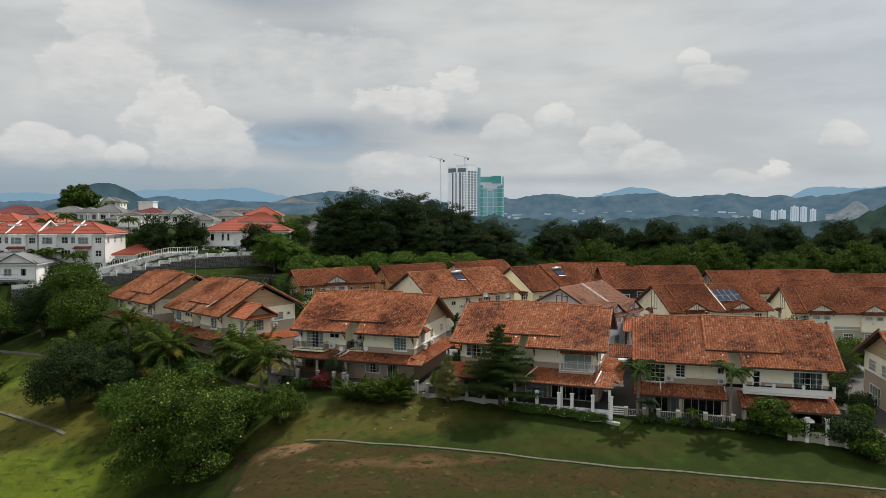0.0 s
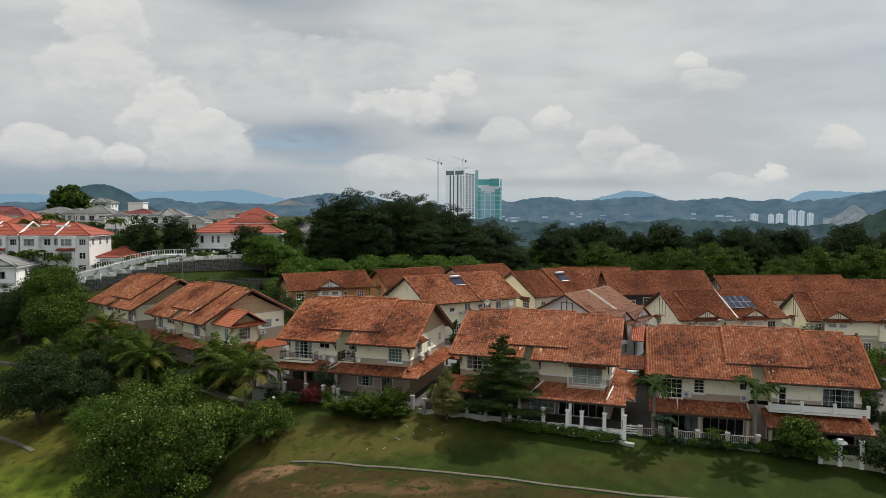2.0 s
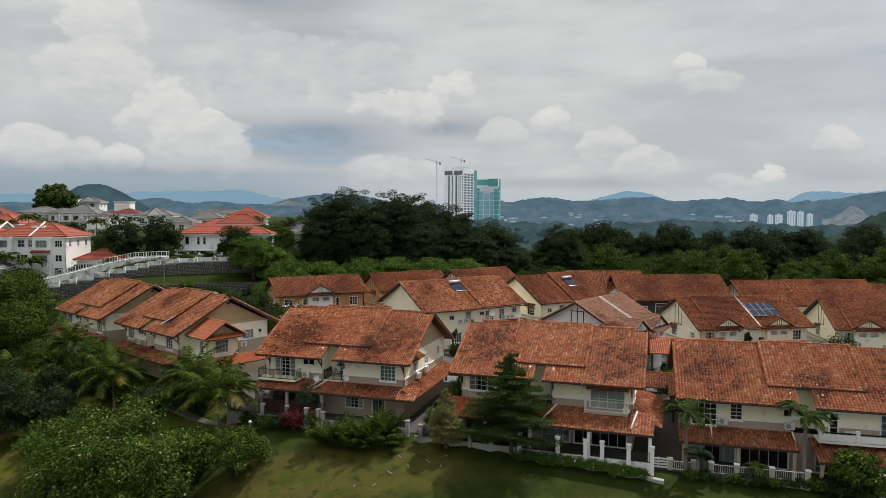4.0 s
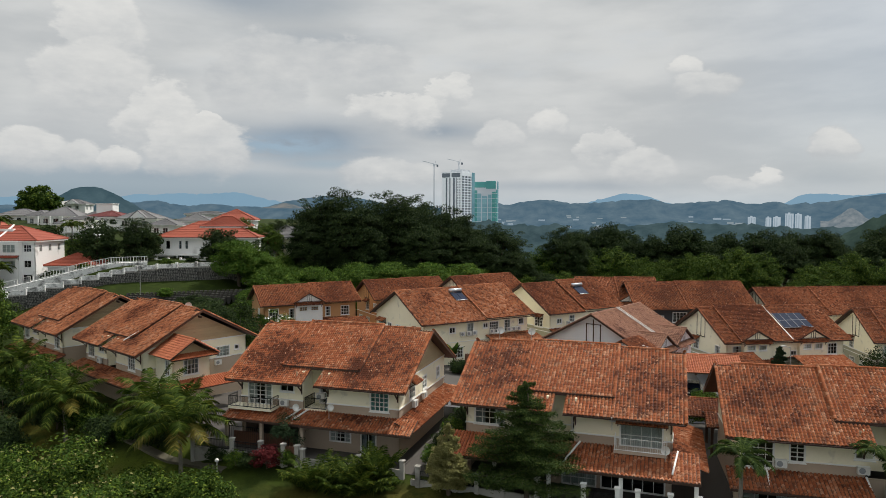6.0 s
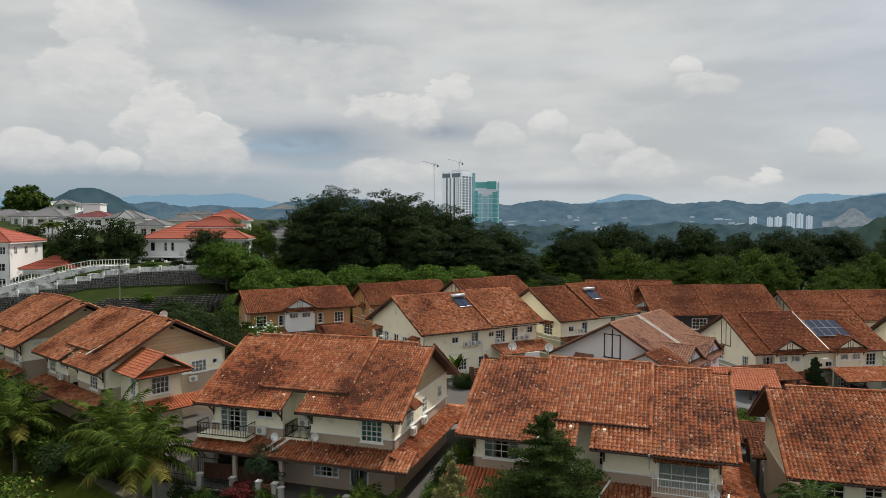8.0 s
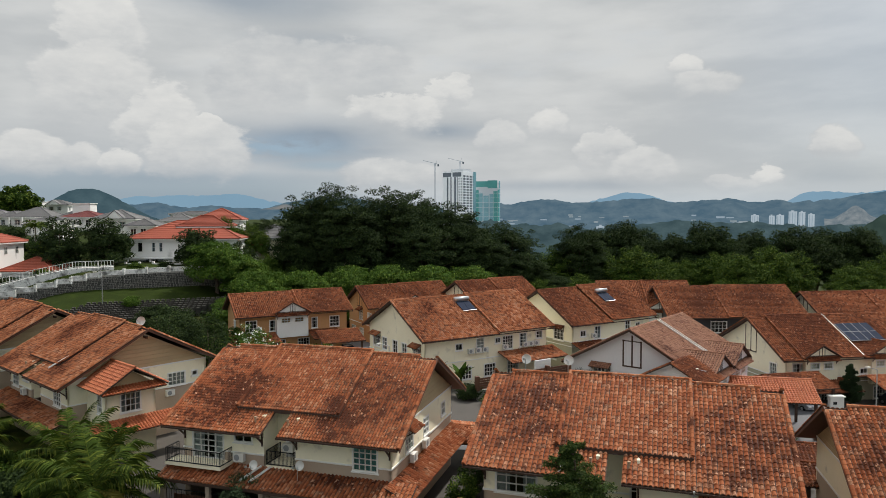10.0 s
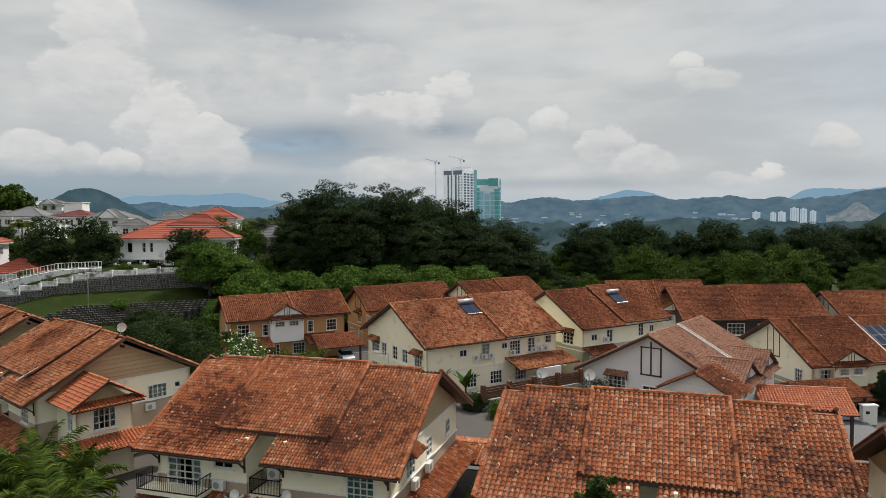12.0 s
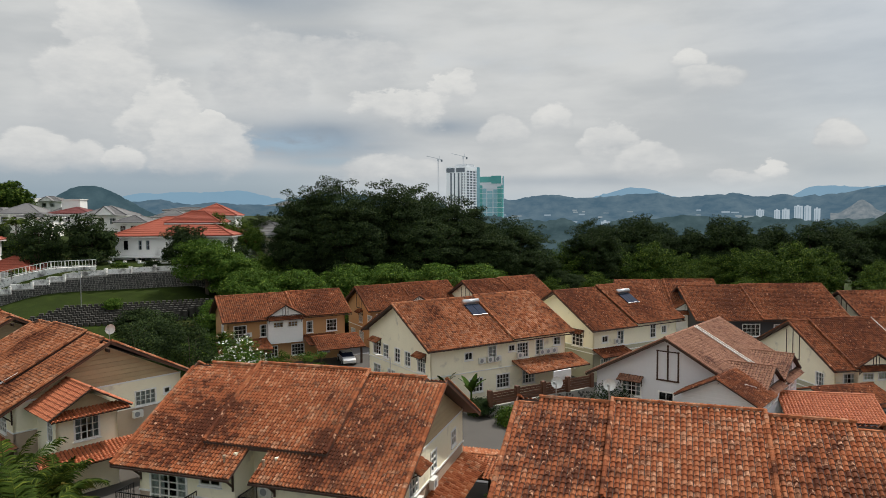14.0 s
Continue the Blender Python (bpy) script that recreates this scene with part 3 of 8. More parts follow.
def cap_row(g, a, b, r=0.13, gap=0.34):
    """Half-round capping tiles from a to b."""
    a, b = Vector(a), Vector(b)
    n = max(1, round((b - a).length / gap))
    d = (b - a).normalized()
    s = d.cross(Vector((0, 0, 1))).normalized()
    t = s.cross(d)
    for i in range(n):
        p, q = a + (b - a) * (i / n) - d * 0.03, a + (b - a) * ((i + 1) / n)
        ring = [(math.cos(x), math.sin(x)) for x in (0, 0.8, 1.57, 2.34, 3.14)]
        g.add([p + s * c * r * 1.1 + t * (k * r * 1.1 - 0.01) for c, k in ring] + [q + s * c * r + t * (k * r - 0.02) for c, k in ring],
              [(j, j + 1, j + 6, j + 5) for j in range(4)] + [(4, 3, 2, 1, 0)])
    return g


def cap_pieces(roof, a, b, mat, r=0.13, gap=0.34):
    """Single capping tiles from a to b, all of one mesh."""
    a, b = Vector(a), Vector(b)
    n = max(1, round((b - a).length / gap))
    key = (round(r, 2), mat.name)
    if key not in CAPS:
        CAPS[key] = cap_row(Geo(), (0, 0, 0), (gap, 0, 0), r, gap).mesh("ridge_tile", mat)
    d = (b - a).normalized()
    s = Vector((0, 0, 1)).cross(d).normalized()
    turn = Matrix((d, s, d.cross(s))).transposed().to_4x4()
    for i in range(n):
        obj("ridge_tile", CAPS[key], mat, roof, m=Matrix.Translation(a.lerp(b, i / n)) @ turn)


CAPS = {}


def slab(g, p, a, b, length, run, thick):
    """The boards under a tiled plane."""
    p, a, b = Vector(p), Vector(a), Vector(b)
    n = a.cross(b)
    c = [p, p + a * length, p + a * length + b * run, p + b * run]
    return g.add([q for q in c] + [q - n * thick for q in c], [(0, 1, 2, 3), (7, 6, 5, 4), (0, 4, 5, 1), (1, 5, 6, 2), (2, 6, 7, 3), (3, 7, 4, 0)])


def tiled_plane(roof, p, a, b, length, run, mat, far=False, pieces=None, thick=0.09, size=(0.275, 0.32)):
    """Boards with tiles on them, as parts of a roof."""
    a, b = Vector(a).normalized(), Vector(b).normalized()
    obj("roof_deck", slab(Geo(), p, a, b, length, run, thick), TIMBER, roof)
    g, picked, one = tile_field(p, a, b, length, run, far, *size, keep=pieces)
    if g.v:
        tiles = obj("roof_tiles", g, mat, roof)
        tiles["kind"] = "stuff"
    if picked:
        me = one.mesh("roof_tile", mat)
        for m in picked:
            obj("roof_tile", me, mat, roof, m=m)


# ---- walls and windows ----
def panel(L, z0, z1, holes=(), t=0.18):
    """An upright wall along x with its face at y = 0 and openings (x, z, w, h) right through, as one closed mesh."""
    xs = sorted({0.0, L, *(min(L, max(0, h[0])) for h in holes), *(max(0, min(L, h[0] + h[2])) for h in holes)})
    zs = sorted({z0, z1, *(min(z1, max(z0, h[1])) for h in holes), *(min(z1, max(z0, h[1] + h[3])) for h in holes)})
    nx, nz = len(xs), len(zs)
    full = {(i, j) for i in range(nx - 1) for j in range(nz - 1)
            if not any(h[0] < (xs[i] + xs[i + 1]) / 2 < h[0] + h[2] and h[1] < (zs[j] + zs[j + 1]) / 2 < h[1] + h[3] for h in holes)}
    g = Geo()
    g.v = [(x, y, z) for y in (0, t) for z in zs for x in xs]

    def at(i, j, k):
        return k * nx * nz + j * nx + i
    for i, j in sorted(full):
        g.f.append((at(i, j, 0), at(i + 1, j, 0), at(i + 1, j + 1, 0), at(i, j + 1, 0)))
        g.f.append((at(i, j, 1), at(i, j + 1, 1), at(i + 1, j + 1, 1), at(i + 1, j, 1)))
        for (di, dj), (p, q) in {(-1, 0): ((i, j + 1), (i, j)), (1, 0): ((i + 1, j), (i + 1, j + 1)), (0, -1): ((i, j), (i + 1, j)), (0, 1): ((i + 1, j + 1), (i, j + 1))}.items():
            if (i + di, j + dj) not in full:
                g.f.append((at(*q, 0), at(*p, 0), at(*p, 1), at(*q, 1)))
    used = sorted({v for f in g.f for v in f})
    back = {v: n for n, v in enumerate(used)}
    g.v, g.f = [g.v[v] for v in used], [tuple(back[v] for v in f) for f in g.f]
    return g


WINDOWS = {}
DRAPES = {}


def curtain(win, w, h, mat, side, share):
    """A hanging curtain in soft folds behind a window: side 0 hangs at the left, 1 at the right."""
    key = (round(w * share, 2), round(h, 2), mat.name)
    if key not in DRAPES:
        n = max(4, int(w * share / 0.07))
        g = Geo()
        g.v = [(w * share * i / n, 0.19 + 0.03 * (i % 2) + 0.006 * math.sin(i * 1.7), z) for z in (0.02, h - 0.03) for i in range(n + 1)]
        g.f = [(i, i + 1, n + 2 + i, n + 1 + i) for i in range(n)]
        DRAPES[key] = g.mesh("curtain", mat)
    obj("curtain", DRAPES[key], mat, win, m=pose(side * w * (1 - share), 0, 0))


def window(house, m, w, h, cols=3, rows=3, frame_mat=None, name="window", sill=True, grille=False, drape=None):
    """A framed window in an opening whose lower left corner on the wall's face is m."""
    frame_mat = frame_mat or TRIM
    key = (round(w, 2), round(h, 2), cols, rows, frame_mat.name, sill)
    if key not in WINDOWS:
        e, f2 = 0.06, 0.045
        ww, hh = (w - 2 * e + f2) / cols, (h - 2 * e + f2) / rows
        g = panel(w + 0.12, -0.06, h + 0.06, [(0.06 + e + i * ww, e + j * hh, ww - f2, hh - f2) for i in range(cols) for j in range(rows)], 0.11)
        g = place(g, pose(-0.06, -0.035, 0))
        p = Geo().add([(0, 0.05, 0), (w, 0.05, 0), (w, 0.05, h), (0, 0.05, h)], [(0, 1, 2, 3)])
        s = Geo().box(-0.12, w + 0.12, -0.11, 0.0, -0.13, -0.06)
        WINDOWS[key] = g.mesh("window", frame_mat), p.mesh("pane", GLASS), s.mesh("sill", frame_mat)
    meshes = WINDOWS[key]
    win = obj(name, meshes[0], frame_mat, house, m=m)
    pane = obj("pane", meshes[1], GLASS, win)
    pane.visible_shadow = False
    if sill:
        obj("sill", meshes[2], frame_mat, win)
    k = int(abs(m.translation.x * 37 + m.translation.y * 53 + m.translation.z * 17 + w * 101)) % 9
    if drape is not None:
        curtain(win, w, h, CURTAINS[drape], 0, 1.0)
    elif k < 5 and h > 0.9:
        mat = CURTAINS[(0, 1, 0, 1, 1)[k]]
        if k < 1:
            curtain(win, w, h, mat, 0, 1.0)
        else:
            curtain(win, w, h, mat, 0, 0.34)
            curtain(win, w, h, mat, 1, 0.34)
    if grille:
        b = Geo()
        for i in range(int(w / 0.14)):
            b.box(0.07 + i * 0.14, 0.085 + i * 0.14, -0.07, -0.05, 0.03, h - 0.03)
        for z in (0.2, h / 2, h - 0.2):
            b.box(0, w, -0.075, -0.05, z, z + 0.03)
        obj("grille", b, IRON, win)
    return win


def place(g, m):
    g.v = [tuple(m @ Vector(p)) for p in g.v]
    return g


def side_matrix(side, W, D):
    """The pose of a wall's face seen from outside, with x to the right along it: front, right, back, left of a block W by D."""
    return {"front": Matrix.Identity(4), "right": pose(W, 0, 0, 0, 0, 90), "back": pose(W, D, 0, 0, 0, 180), "left": pose(0, D, 0, 0, 0, -90)}[side]


def awning(house, m, w, mat, depth=0.75, far=True):
    """A small tiled hood over a window: m is its top left corner on the wall."""
    hood = obj("awning", place(Geo().box(0, w, -0.04, 0.0, -0.06, 0.06), m), TIMBER, house)
    b = Vector((0, depth, 0.42)).normalized()
    t, _, _ = tile_field((0, -depth, -0.42), (1, 0, 0), b, w, math.hypot(depth, 0.42), far, 0.25, 0.29)
    obj("awning_tiles", place(t, m), mat, hood)
    d = slab(Geo(), (0, -depth, -0.42), (1, 0, 0), b, w, math.hypot(depth, 0.42), 0.05)
    for x in (0.12, w - 0.16):
        d.beam((x, 0, -0.75), (x, -depth * 0.8, -0.38), 0.06)
        d.beam((x, -0.03, -0.9), (x, -0.03, -0.1), 0.06)
    obj("bracket", place(d, m), TIMBER, hood)


def air_conditioner(m):
    """An outdoor cooling unit on its brackets; m: middle of its foot on the wall."""
    ob = thing("air_conditioner", m, "white outdoor air-conditioning unit bracketed to the wall", "air conditioner", "outdoor cooling units")
    b = Geo().box(-0.40, 0.40, -0.42, -0.12, 0.05, 0.62)
    obj("casing", b, PLASTIC, ob)
    fan = Geo()
    fan.add([(-0.10 + 0.22 * math.cos(k * 0.524), -0.425, 0.33 + 0.22 * math.sin(k * 0.524)) for k in range(12)], [tuple(range(12))])
    obj("fan_grille", fan, PANEL_EDGE, ob)
    for x in (-0.32, 0.28):
        obj("bracket", Geo().box(x, x + 0.04, -0.42, 0, 0.0, 0.05), STEEL, ob)
    return ob


def railing(house, name, a, b, h, mat, gap=0.13, top=0.05, bar=0.018):
    """Upright bars between two rails from a to b."""
    g = Geo()
    a, b = Vector(a), Vector(b)
    n = max(2, round((b - a).length / gap))
    for i in range(n + 1):
        p = a.lerp(b, i / n)
        g.beam(p, p + Vector((0, 0, h)), bar * (2.2 if i in (0, n) else 1), up=(0, 1, 0))
    for z in (0.06, h):
        g.beam(a + Vector((0, 0, z)), b + Vector((0, 0, z)), top)
    rail = obj(name, g, mat, house)
    rail["kind"] = "stuff"
    return rail


def gutter(g, a, b):
    g.beam(a, b, 0.12, 0.10)


def string_course(house, m, L, z, holes):
    """A moulding along a wall that stops at the windows."""
    cuts = [-0.03]
    for h in sorted(holes):
        if h[1] < z < h[1] + h[3]:
            cuts += [h[0] - 0.08, h[0] + h[2] + 0.08]
    cuts.append(L + 0.03)
    for a, b in zip(cuts[::2], cuts[1::2]):
        if b - a > 0.1:
            obj("string_course", place(Geo().box(a, b, -0.06, 0.0, z - 0.05, z + 0.05), m), TRIM, house)


def semi_house(x, y, z, yaw, W, label, spec, far=False, pieces=None, tile=None):
    """A two-storey semi-detached house with a stepped tiled roof. Its front left eave corner stands over x, y; the ground is z."""
    tile = tile or TILE
    D, EZ, VR, TAN = spec.get("D", 15.5), 6.0, spec.get("VR", 7.75), spec.get("tan", 0.557)
    house = thing("house", pose(x, y, z, 0, 0, yaw), label, "house", "two-storey houses")
    run = math.hypot(1, TAN)
    up, down = Vector((0, 1, TAN)).normalized(), Vector((0, -1, TAN)).normalized()
    r0, r1 = spec["gap"]          # the slot between the two lower roofs
    q0, q1 = spec["raised"]       # the raised middle roof
    roof = obj("roof", Geo().box(0.3, W - 0.3, VR - 0.06, VR + 0.06, EZ + 3.2, EZ + 3.45), TIMBER, house)
    flat = Vector((1, 0, 0))
    # lower roofs left and right of the slot; behind the raised part they run on under it
    e, drop, size = 1.3, spec.get("drop", 0.02), spec.get("tile_size", (0.275, 0.32))
    for u0, u1, lo in ((e, r0, 0.0), (r1, W - e, 0.0)):
        tiled_plane(roof, (u0, lo, EZ + lo * TAN), flat, up, u1 - u0, (VR - lo) * run, tile, far, size=size)
    for u0, u1 in ((0, e), (W - e, W)):
        tiled_plane(roof, (u0, 0, EZ), flat, up, u1 - u0, (VR - drop / TAN) * run, tile, far, size=size)
        tiled_plane(roof, (u1, D, EZ - (D - 2 * VR) * TAN), -flat, down, u1 - u0, (D - VR - drop / TAN) * run, tile, True)
    lo = 1.85
    tiled_plane(roof, (q0, lo, EZ + lo * TAN + 0.20), flat, up, q1 - q0, (VR - lo) * run, tile, far, pieces, size=size)
    tiled_plane(roof, (W - e, D, EZ - (D - 2 * VR) * TAN), -flat, down, W - 2 * e, (D - VR) * run, tile, True)
    tiled_plane(roof, (q1, VR + 1.2, EZ + (VR - 1.2) * TAN + 0.18), -flat, down, q1 - q0, 1.2 * run, tile, True)
    zr = EZ + VR * TAN
    for u0, u1, dz in ((0, e, -0.08 - drop), (e, q0, 0.08), (q0, q1, 0.28), (q1, W - e, 0.08), (W - e, W, -0.08 - drop)):
        cap_pieces(roof, (u0, VR, zr + dz), (u1, VR, zr + dz), tile)
    for u in (0.08, W - 0.08):
        cap_pieces(roof, (u, 0, EZ + 0.08), (u, VR - drop / TAN, zr + 0.06 - drop), tile)
        cap_pieces(roof, (u, VR + 0.1, zr), (u, D - 0.1, EZ + 0.08 - (D - 2 * VR) * TAN), tile)
    cap_pieces(roof, (q0 + 0.05, lo, EZ + lo * TAN + 0.34), (q0 + 0.05, VR, zr + 0.34), tile, 0.11)
    cap_pieces(roof, (q1 - 0.05, lo, EZ + lo * TAN + 0.34), (q1 - 0.05, VR, zr + 0.34), tile, 0.11)
    edge = Geo()
    gutter(edge, (0.1, -0.07, EZ - 0.09), (r0, -0.07, EZ - 0.09))
    gutter(edge, (r1, -0.07, EZ - 0.09), (W - 0.1, -0.07, EZ - 0.09))
    edge.box(q0, q1, lo - 0.05, lo, EZ + lo * TAN - 0.02, EZ + lo * TAN + 0.2)
    edge.box(q0, q0 + 0.05, lo, lo + 0.3, EZ + lo * TAN, EZ + lo * TAN + 0.3)
    obj("gutter", edge, TIMBER, roof)
    for u in (0.03, W - 0.03):
        obj("bargeboard", Geo().beam((u, 0, EZ - 0.12), (u, VR, zr - 0.12), 0.05, 0.24, up=(0, -TAN, 1)), BROWN_TIMBER, roof)
        obj("bargeboard", Geo().beam((u, VR, zr - 0.12), (u, D, EZ - 0.12 - (D - 2 * VR) * TAN), 0.05, 0.24, up=(0, TAN, 1)), BROWN_TIMBER, roof)
    for u in (r0 - 0.9, r1 + 0.35):
        vents = Geo().tube([(u, 0.9, EZ + 0.5), (u, 0.9, EZ + 0.82)], [0.06, 0.06]).tube([(u, 0.9, EZ + 0.80), (u, 0.9, EZ + 0.92)], [0.11, 0.10])
        obj("vent_pipe", vents, VENT_CLAY, roof)

    # walls
    f, ov = 1.15, spec.get("overhang", 1.0)
    b0, b1 = r0 - 0.45, r1 + 0.75
    rec = 3.0
    SK, BAND = 3.4, 4.25
    fronts = [(ov, b0, f), (b0, b1, rec), (b1, W - ov, f)]
    wins = spec["windows"]        # (u, z, w, h, cols, rows)
    for u0, u1, v in fronts:
        holes = [(a - u0, c, w, h) for a, c, w, h, *_ in wins if u0 <= a + w / 2 < u1]
        m = pose(u0, v, 0)
        obj("upper_wall", place(panel(u1 - u0, BAND, EZ + (v - 0.1) * TAN, holes), m), CREAM, house)
        obj("lower_wall", place(panel(u1 - u0, SK, BAND, holes), m), TAUPE if u0 != b0 else CREAM, house)
        string_course(house, pose(u0, v, 0), u1 - u0, BAND, holes)
    for u, sgn in ((b0, -1), (b1, 1)):
        obj("return_wall", Geo().box(min(u, u + 0.18 * sgn), max(u, u + 0.18 * sgn), f + 0.18, rec, SK, EZ + 0.9), CREAM, house)
    for a, c, w, h, cols, rows, *more in wins:
        v = next(v for u0, u1, v in fronts if u0 <= a + w / 2 < u1)
        window(house, pose(a, v, c), w, h, cols, rows, grille="grille" in more, drape=2 if "teal" in more else None)
        if "awning" in more:
            awning(house, pose(a - 0.25, v, c + h + 0.55), w + 0.5, tile)
    # dark backing that gives rooms and the open porch their painted shade
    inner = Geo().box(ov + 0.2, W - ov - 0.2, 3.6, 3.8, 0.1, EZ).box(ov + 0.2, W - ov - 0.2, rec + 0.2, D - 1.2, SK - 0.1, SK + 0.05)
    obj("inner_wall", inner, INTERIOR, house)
    DW = D - 2 * f
    for side, u in (("right", W - ov), ("left", ov)):
        swin = spec.get(side, [])
        m = pose(u, f, 0, 0, 0, 90) if side == "right" else pose(u, f + DW, 0, 0, 0, -90)
        holes = [(a, c, w, h) for a, c, w, h, *_ in swin]
        obj("upper_wall", place(panel(DW, BAND, EZ + 0.42, holes), m), CREAM, house)
        obj("lower_wall", place(panel(DW, -2.6, BAND, holes), m), TAUPE, house)
        string_course(house, m, DW, BAND, holes)
        obj("string_course", place(Geo().box(0, DW, -0.05, 0.0, EZ + 0.38, EZ + 0.5), m), TRIM, house)
        half = DW / 2
        boards = 9
        top = half * TAN - 0.12
        for i in range(boards):
            a, b = top * i / boards, top * (i + 1) / boards - 0.02
            wa, wb = half * (1 - a / top), half * (1 - b / top)
            tri = Geo().prism([(half - wa, EZ + 0.45 + a), (half + wa, EZ + 0.45 + a), (half + wb, EZ + 0.45 + b), (half - wb, EZ + 0.45 + b)], -0.02, 0.12)
            obj("gable_board", place(tri, m), GABLE, house)
        for a, c, w, h, cols, rows, *more in swin:
            window(house, m @ pose(a, 0, c), w, h, cols, rows)
            if "awning" in more:
                awning(house, m @ pose(a - 0.2, 0, c + h + 0.5), w + 0.4, tile)
    obj("back_wall", Geo().box(ov, W - ov, D - f - 0.18, D - f, -2.6, EZ + 0.4), CREAM, house)

    # ground floor
    low = spec["ground"]          # openings (u, z, w, h, cols, rows)
    gh = [(a - ov, c, w, h) for a, c, w, h, *_ in low]
    obj("ground_wall", place(panel(W - 2 * ov, -2.6, SK, gh), pose(ov, f + 0.05, 0)), TAUPE, house)
    for a, c, w, h, cols, rows, *more in low:
        if cols:
            window(house, pose(a, f + 0.05, c), w, h, cols, rows, sill=False, name="door" if "door" in more else "window")
    # pent roofs over the ground floor
    for u0, u1, out, zl, zh, *m2 in spec["pents"]:
        b = Vector((0, f + out, zh - zl))
        tiled_plane(roof, (u0, -out, zl), flat, b, u1 - u0, b.length, m2[0] if m2 else tile, far)
        obj("pent_fascia", Geo().box(u0, u1, -out - 0.08, -out - 0.02, zl - 0.16, zl + 0.01), TIMBER, house)
    if spec.get("side_pent"):
        v0, v1, out, zl, zh = spec["side_pent"]
        u = W - ov
        b = Vector((-out, 0, zh - zl))
        tiled_plane(roof, (u + out, v0, zl), (0, 1, 0), b, v1 - v0, b.length, tile, far)
    for u in (ov + 0.1, b0 - 0.1, b1 + 0.1, W - ov - 0.1):
        knees = Geo().beam((u, f, EZ - 0.95), (u, 0.25, EZ - 0.12), 0.09)
        knees.beam((u, f - 0.04, EZ - 1.15), (u, f - 0.04, EZ - 0.05), 0.09)
        knees.beam((u, f, EZ - 0.10), (u, 0.1, EZ - 0.10), 0.09)
        obj("eave_bracket", knees, TIMBER, house)
    for u0, v0, z0, u1, v1, z1 in spec.get("pipes", []):
        obj("drain_pipe", Geo().beam((u0, v0, z0), (u1, v1, z1), 0.11), TRIM, house)
    return house


H1_SPEC = dict(tile_size=(0.215, 0.26), tan=0.535, drop=0.24, gap=(7.8, 9.0), raised=(4.85, 12.6),
               windows=[(1.75, 3.62, 2.45, 2.1, 4, 5), (5.1, 5.0, 1.35, 0.62, 2, 1), (8.05, 3.7, 0.85, 1.9, 1, 4), (13.9, 3.95, 1.7, 1.6, 4, 4, "teal")],
               right=[(2.6, 4.4, 1.5, 1.4, 3, 3, "awning"), (6.3, 4.5, 1.1, 1.2, 2, 3), (10.5, 4.7, 1.0, 1.0, 2, 2)],
               ground=[(10.0, 0.9, 2.0, 1.5, 4, 4), (13.0, 0.1, 1.4, 2.1, 2, 1, "door"), (1.4, 0.1, 5.4, 2.4, 0, 0)],
               pents=[(0.2, 8.8, 0.9, 2.7, 3.45), (8.8, 18.3, 0.9, 2.7, 3.45)], side_pent=(0.1, 14.5, 1.7, 2.7, 3.45),
               pipes=[(6.5, -0.5, 3.0, 7.3, 0.9, 3.6), (7.2, -0.5, 3.0, 8.0, 0.9, 3.6)])
H2_SPEC = dict(tan=0.505, drop=0.26, gap=(8.2, 9.05), raised=(5.2, 12.8),
               windows=[(1.75, 4.25, 2.45, 1.5, 4, 3), (6.6, 4.3, 0.8, 1.3, 2, 3), (9.4, 3.9, 0.55, 1.6, 1, 3), (13.3, 3.6, 3.1, 1.75, 4, 2)],
               right=[(1.9, 4.1, 1.2, 1.4, 2, 3, "awning"), (5.3, 4.4, 1.1, 1.3, 2, 3)],
               # doors widened so their dark glass gives the porch its shade
               ground=[(8.9, 0.1, 2.6, 2.3, 4, 4, "door"), (11.9, 0.1, 4.7, 2.3, 6, 1, "door"), (1.4, 0.1, 6.4, 2.4, 0, 0)],
               pents=[(-0.7, 7.7, 1.6, 2.35, 3.45, TILE_NEW), (8.1, 19.0, 2.55, 2.65, 3.5)], side_pent=(0.2, 10.5, 2.5, 2.55, 3.4),
               pipes=[(9.4, -2.0, 2.95, 10.3, 1.0, 3.65), (17.1, -2.0, 2.95, 17.5, 1.0, 3.65), (5.6, 0.1, 6.2, 6.2, 1.6, 7.05)])
H3_SPEC = dict(tan=0.585, drop=0.24, gap=(10.0, 11.15), raised=(7.7, 15.5), VR=6.9, D=13.8, overhang=1.2,
               windows=[(1.4, 3.55, 2.1, 2.0, 4, 4), (4.6, 4.2, 1.0, 1.4, 2, 4), (8.9, 4.8, 1.2, 0.7, 2, 1), (12.5, 3.5, 0.7, 1.9, 1, 3), (16.4, 3.6, 2.8, 1.9, 5, 3, "grille")],
               right=[(2.6, 4.4, 1.5, 1.4, 3, 3)],
               # broad dark doors here add to the painted porch shade too
               ground=[(1.3, 0.1, 3.8, 2.3, 4, 1, "door"), (5.5, 0.1, 3.9, 2.3, 5, 1, "door"), (11.5, 0.1, 3.2, 2.2, 4, 4), (15.0, 0.1, 4.3, 2.4, 0, 0)],
               pents=[(0.2, 9.7, 1.2, 2.6, 3.45), (10.9, 20.1, 2.4, 2.2, 3.1)],
               pipes=[(3.0, -0.7, 2.75, 3.0, 1.0, 3.55), (9.6, -0.7, 2.75, 9.6, 1.0, 3.55)])
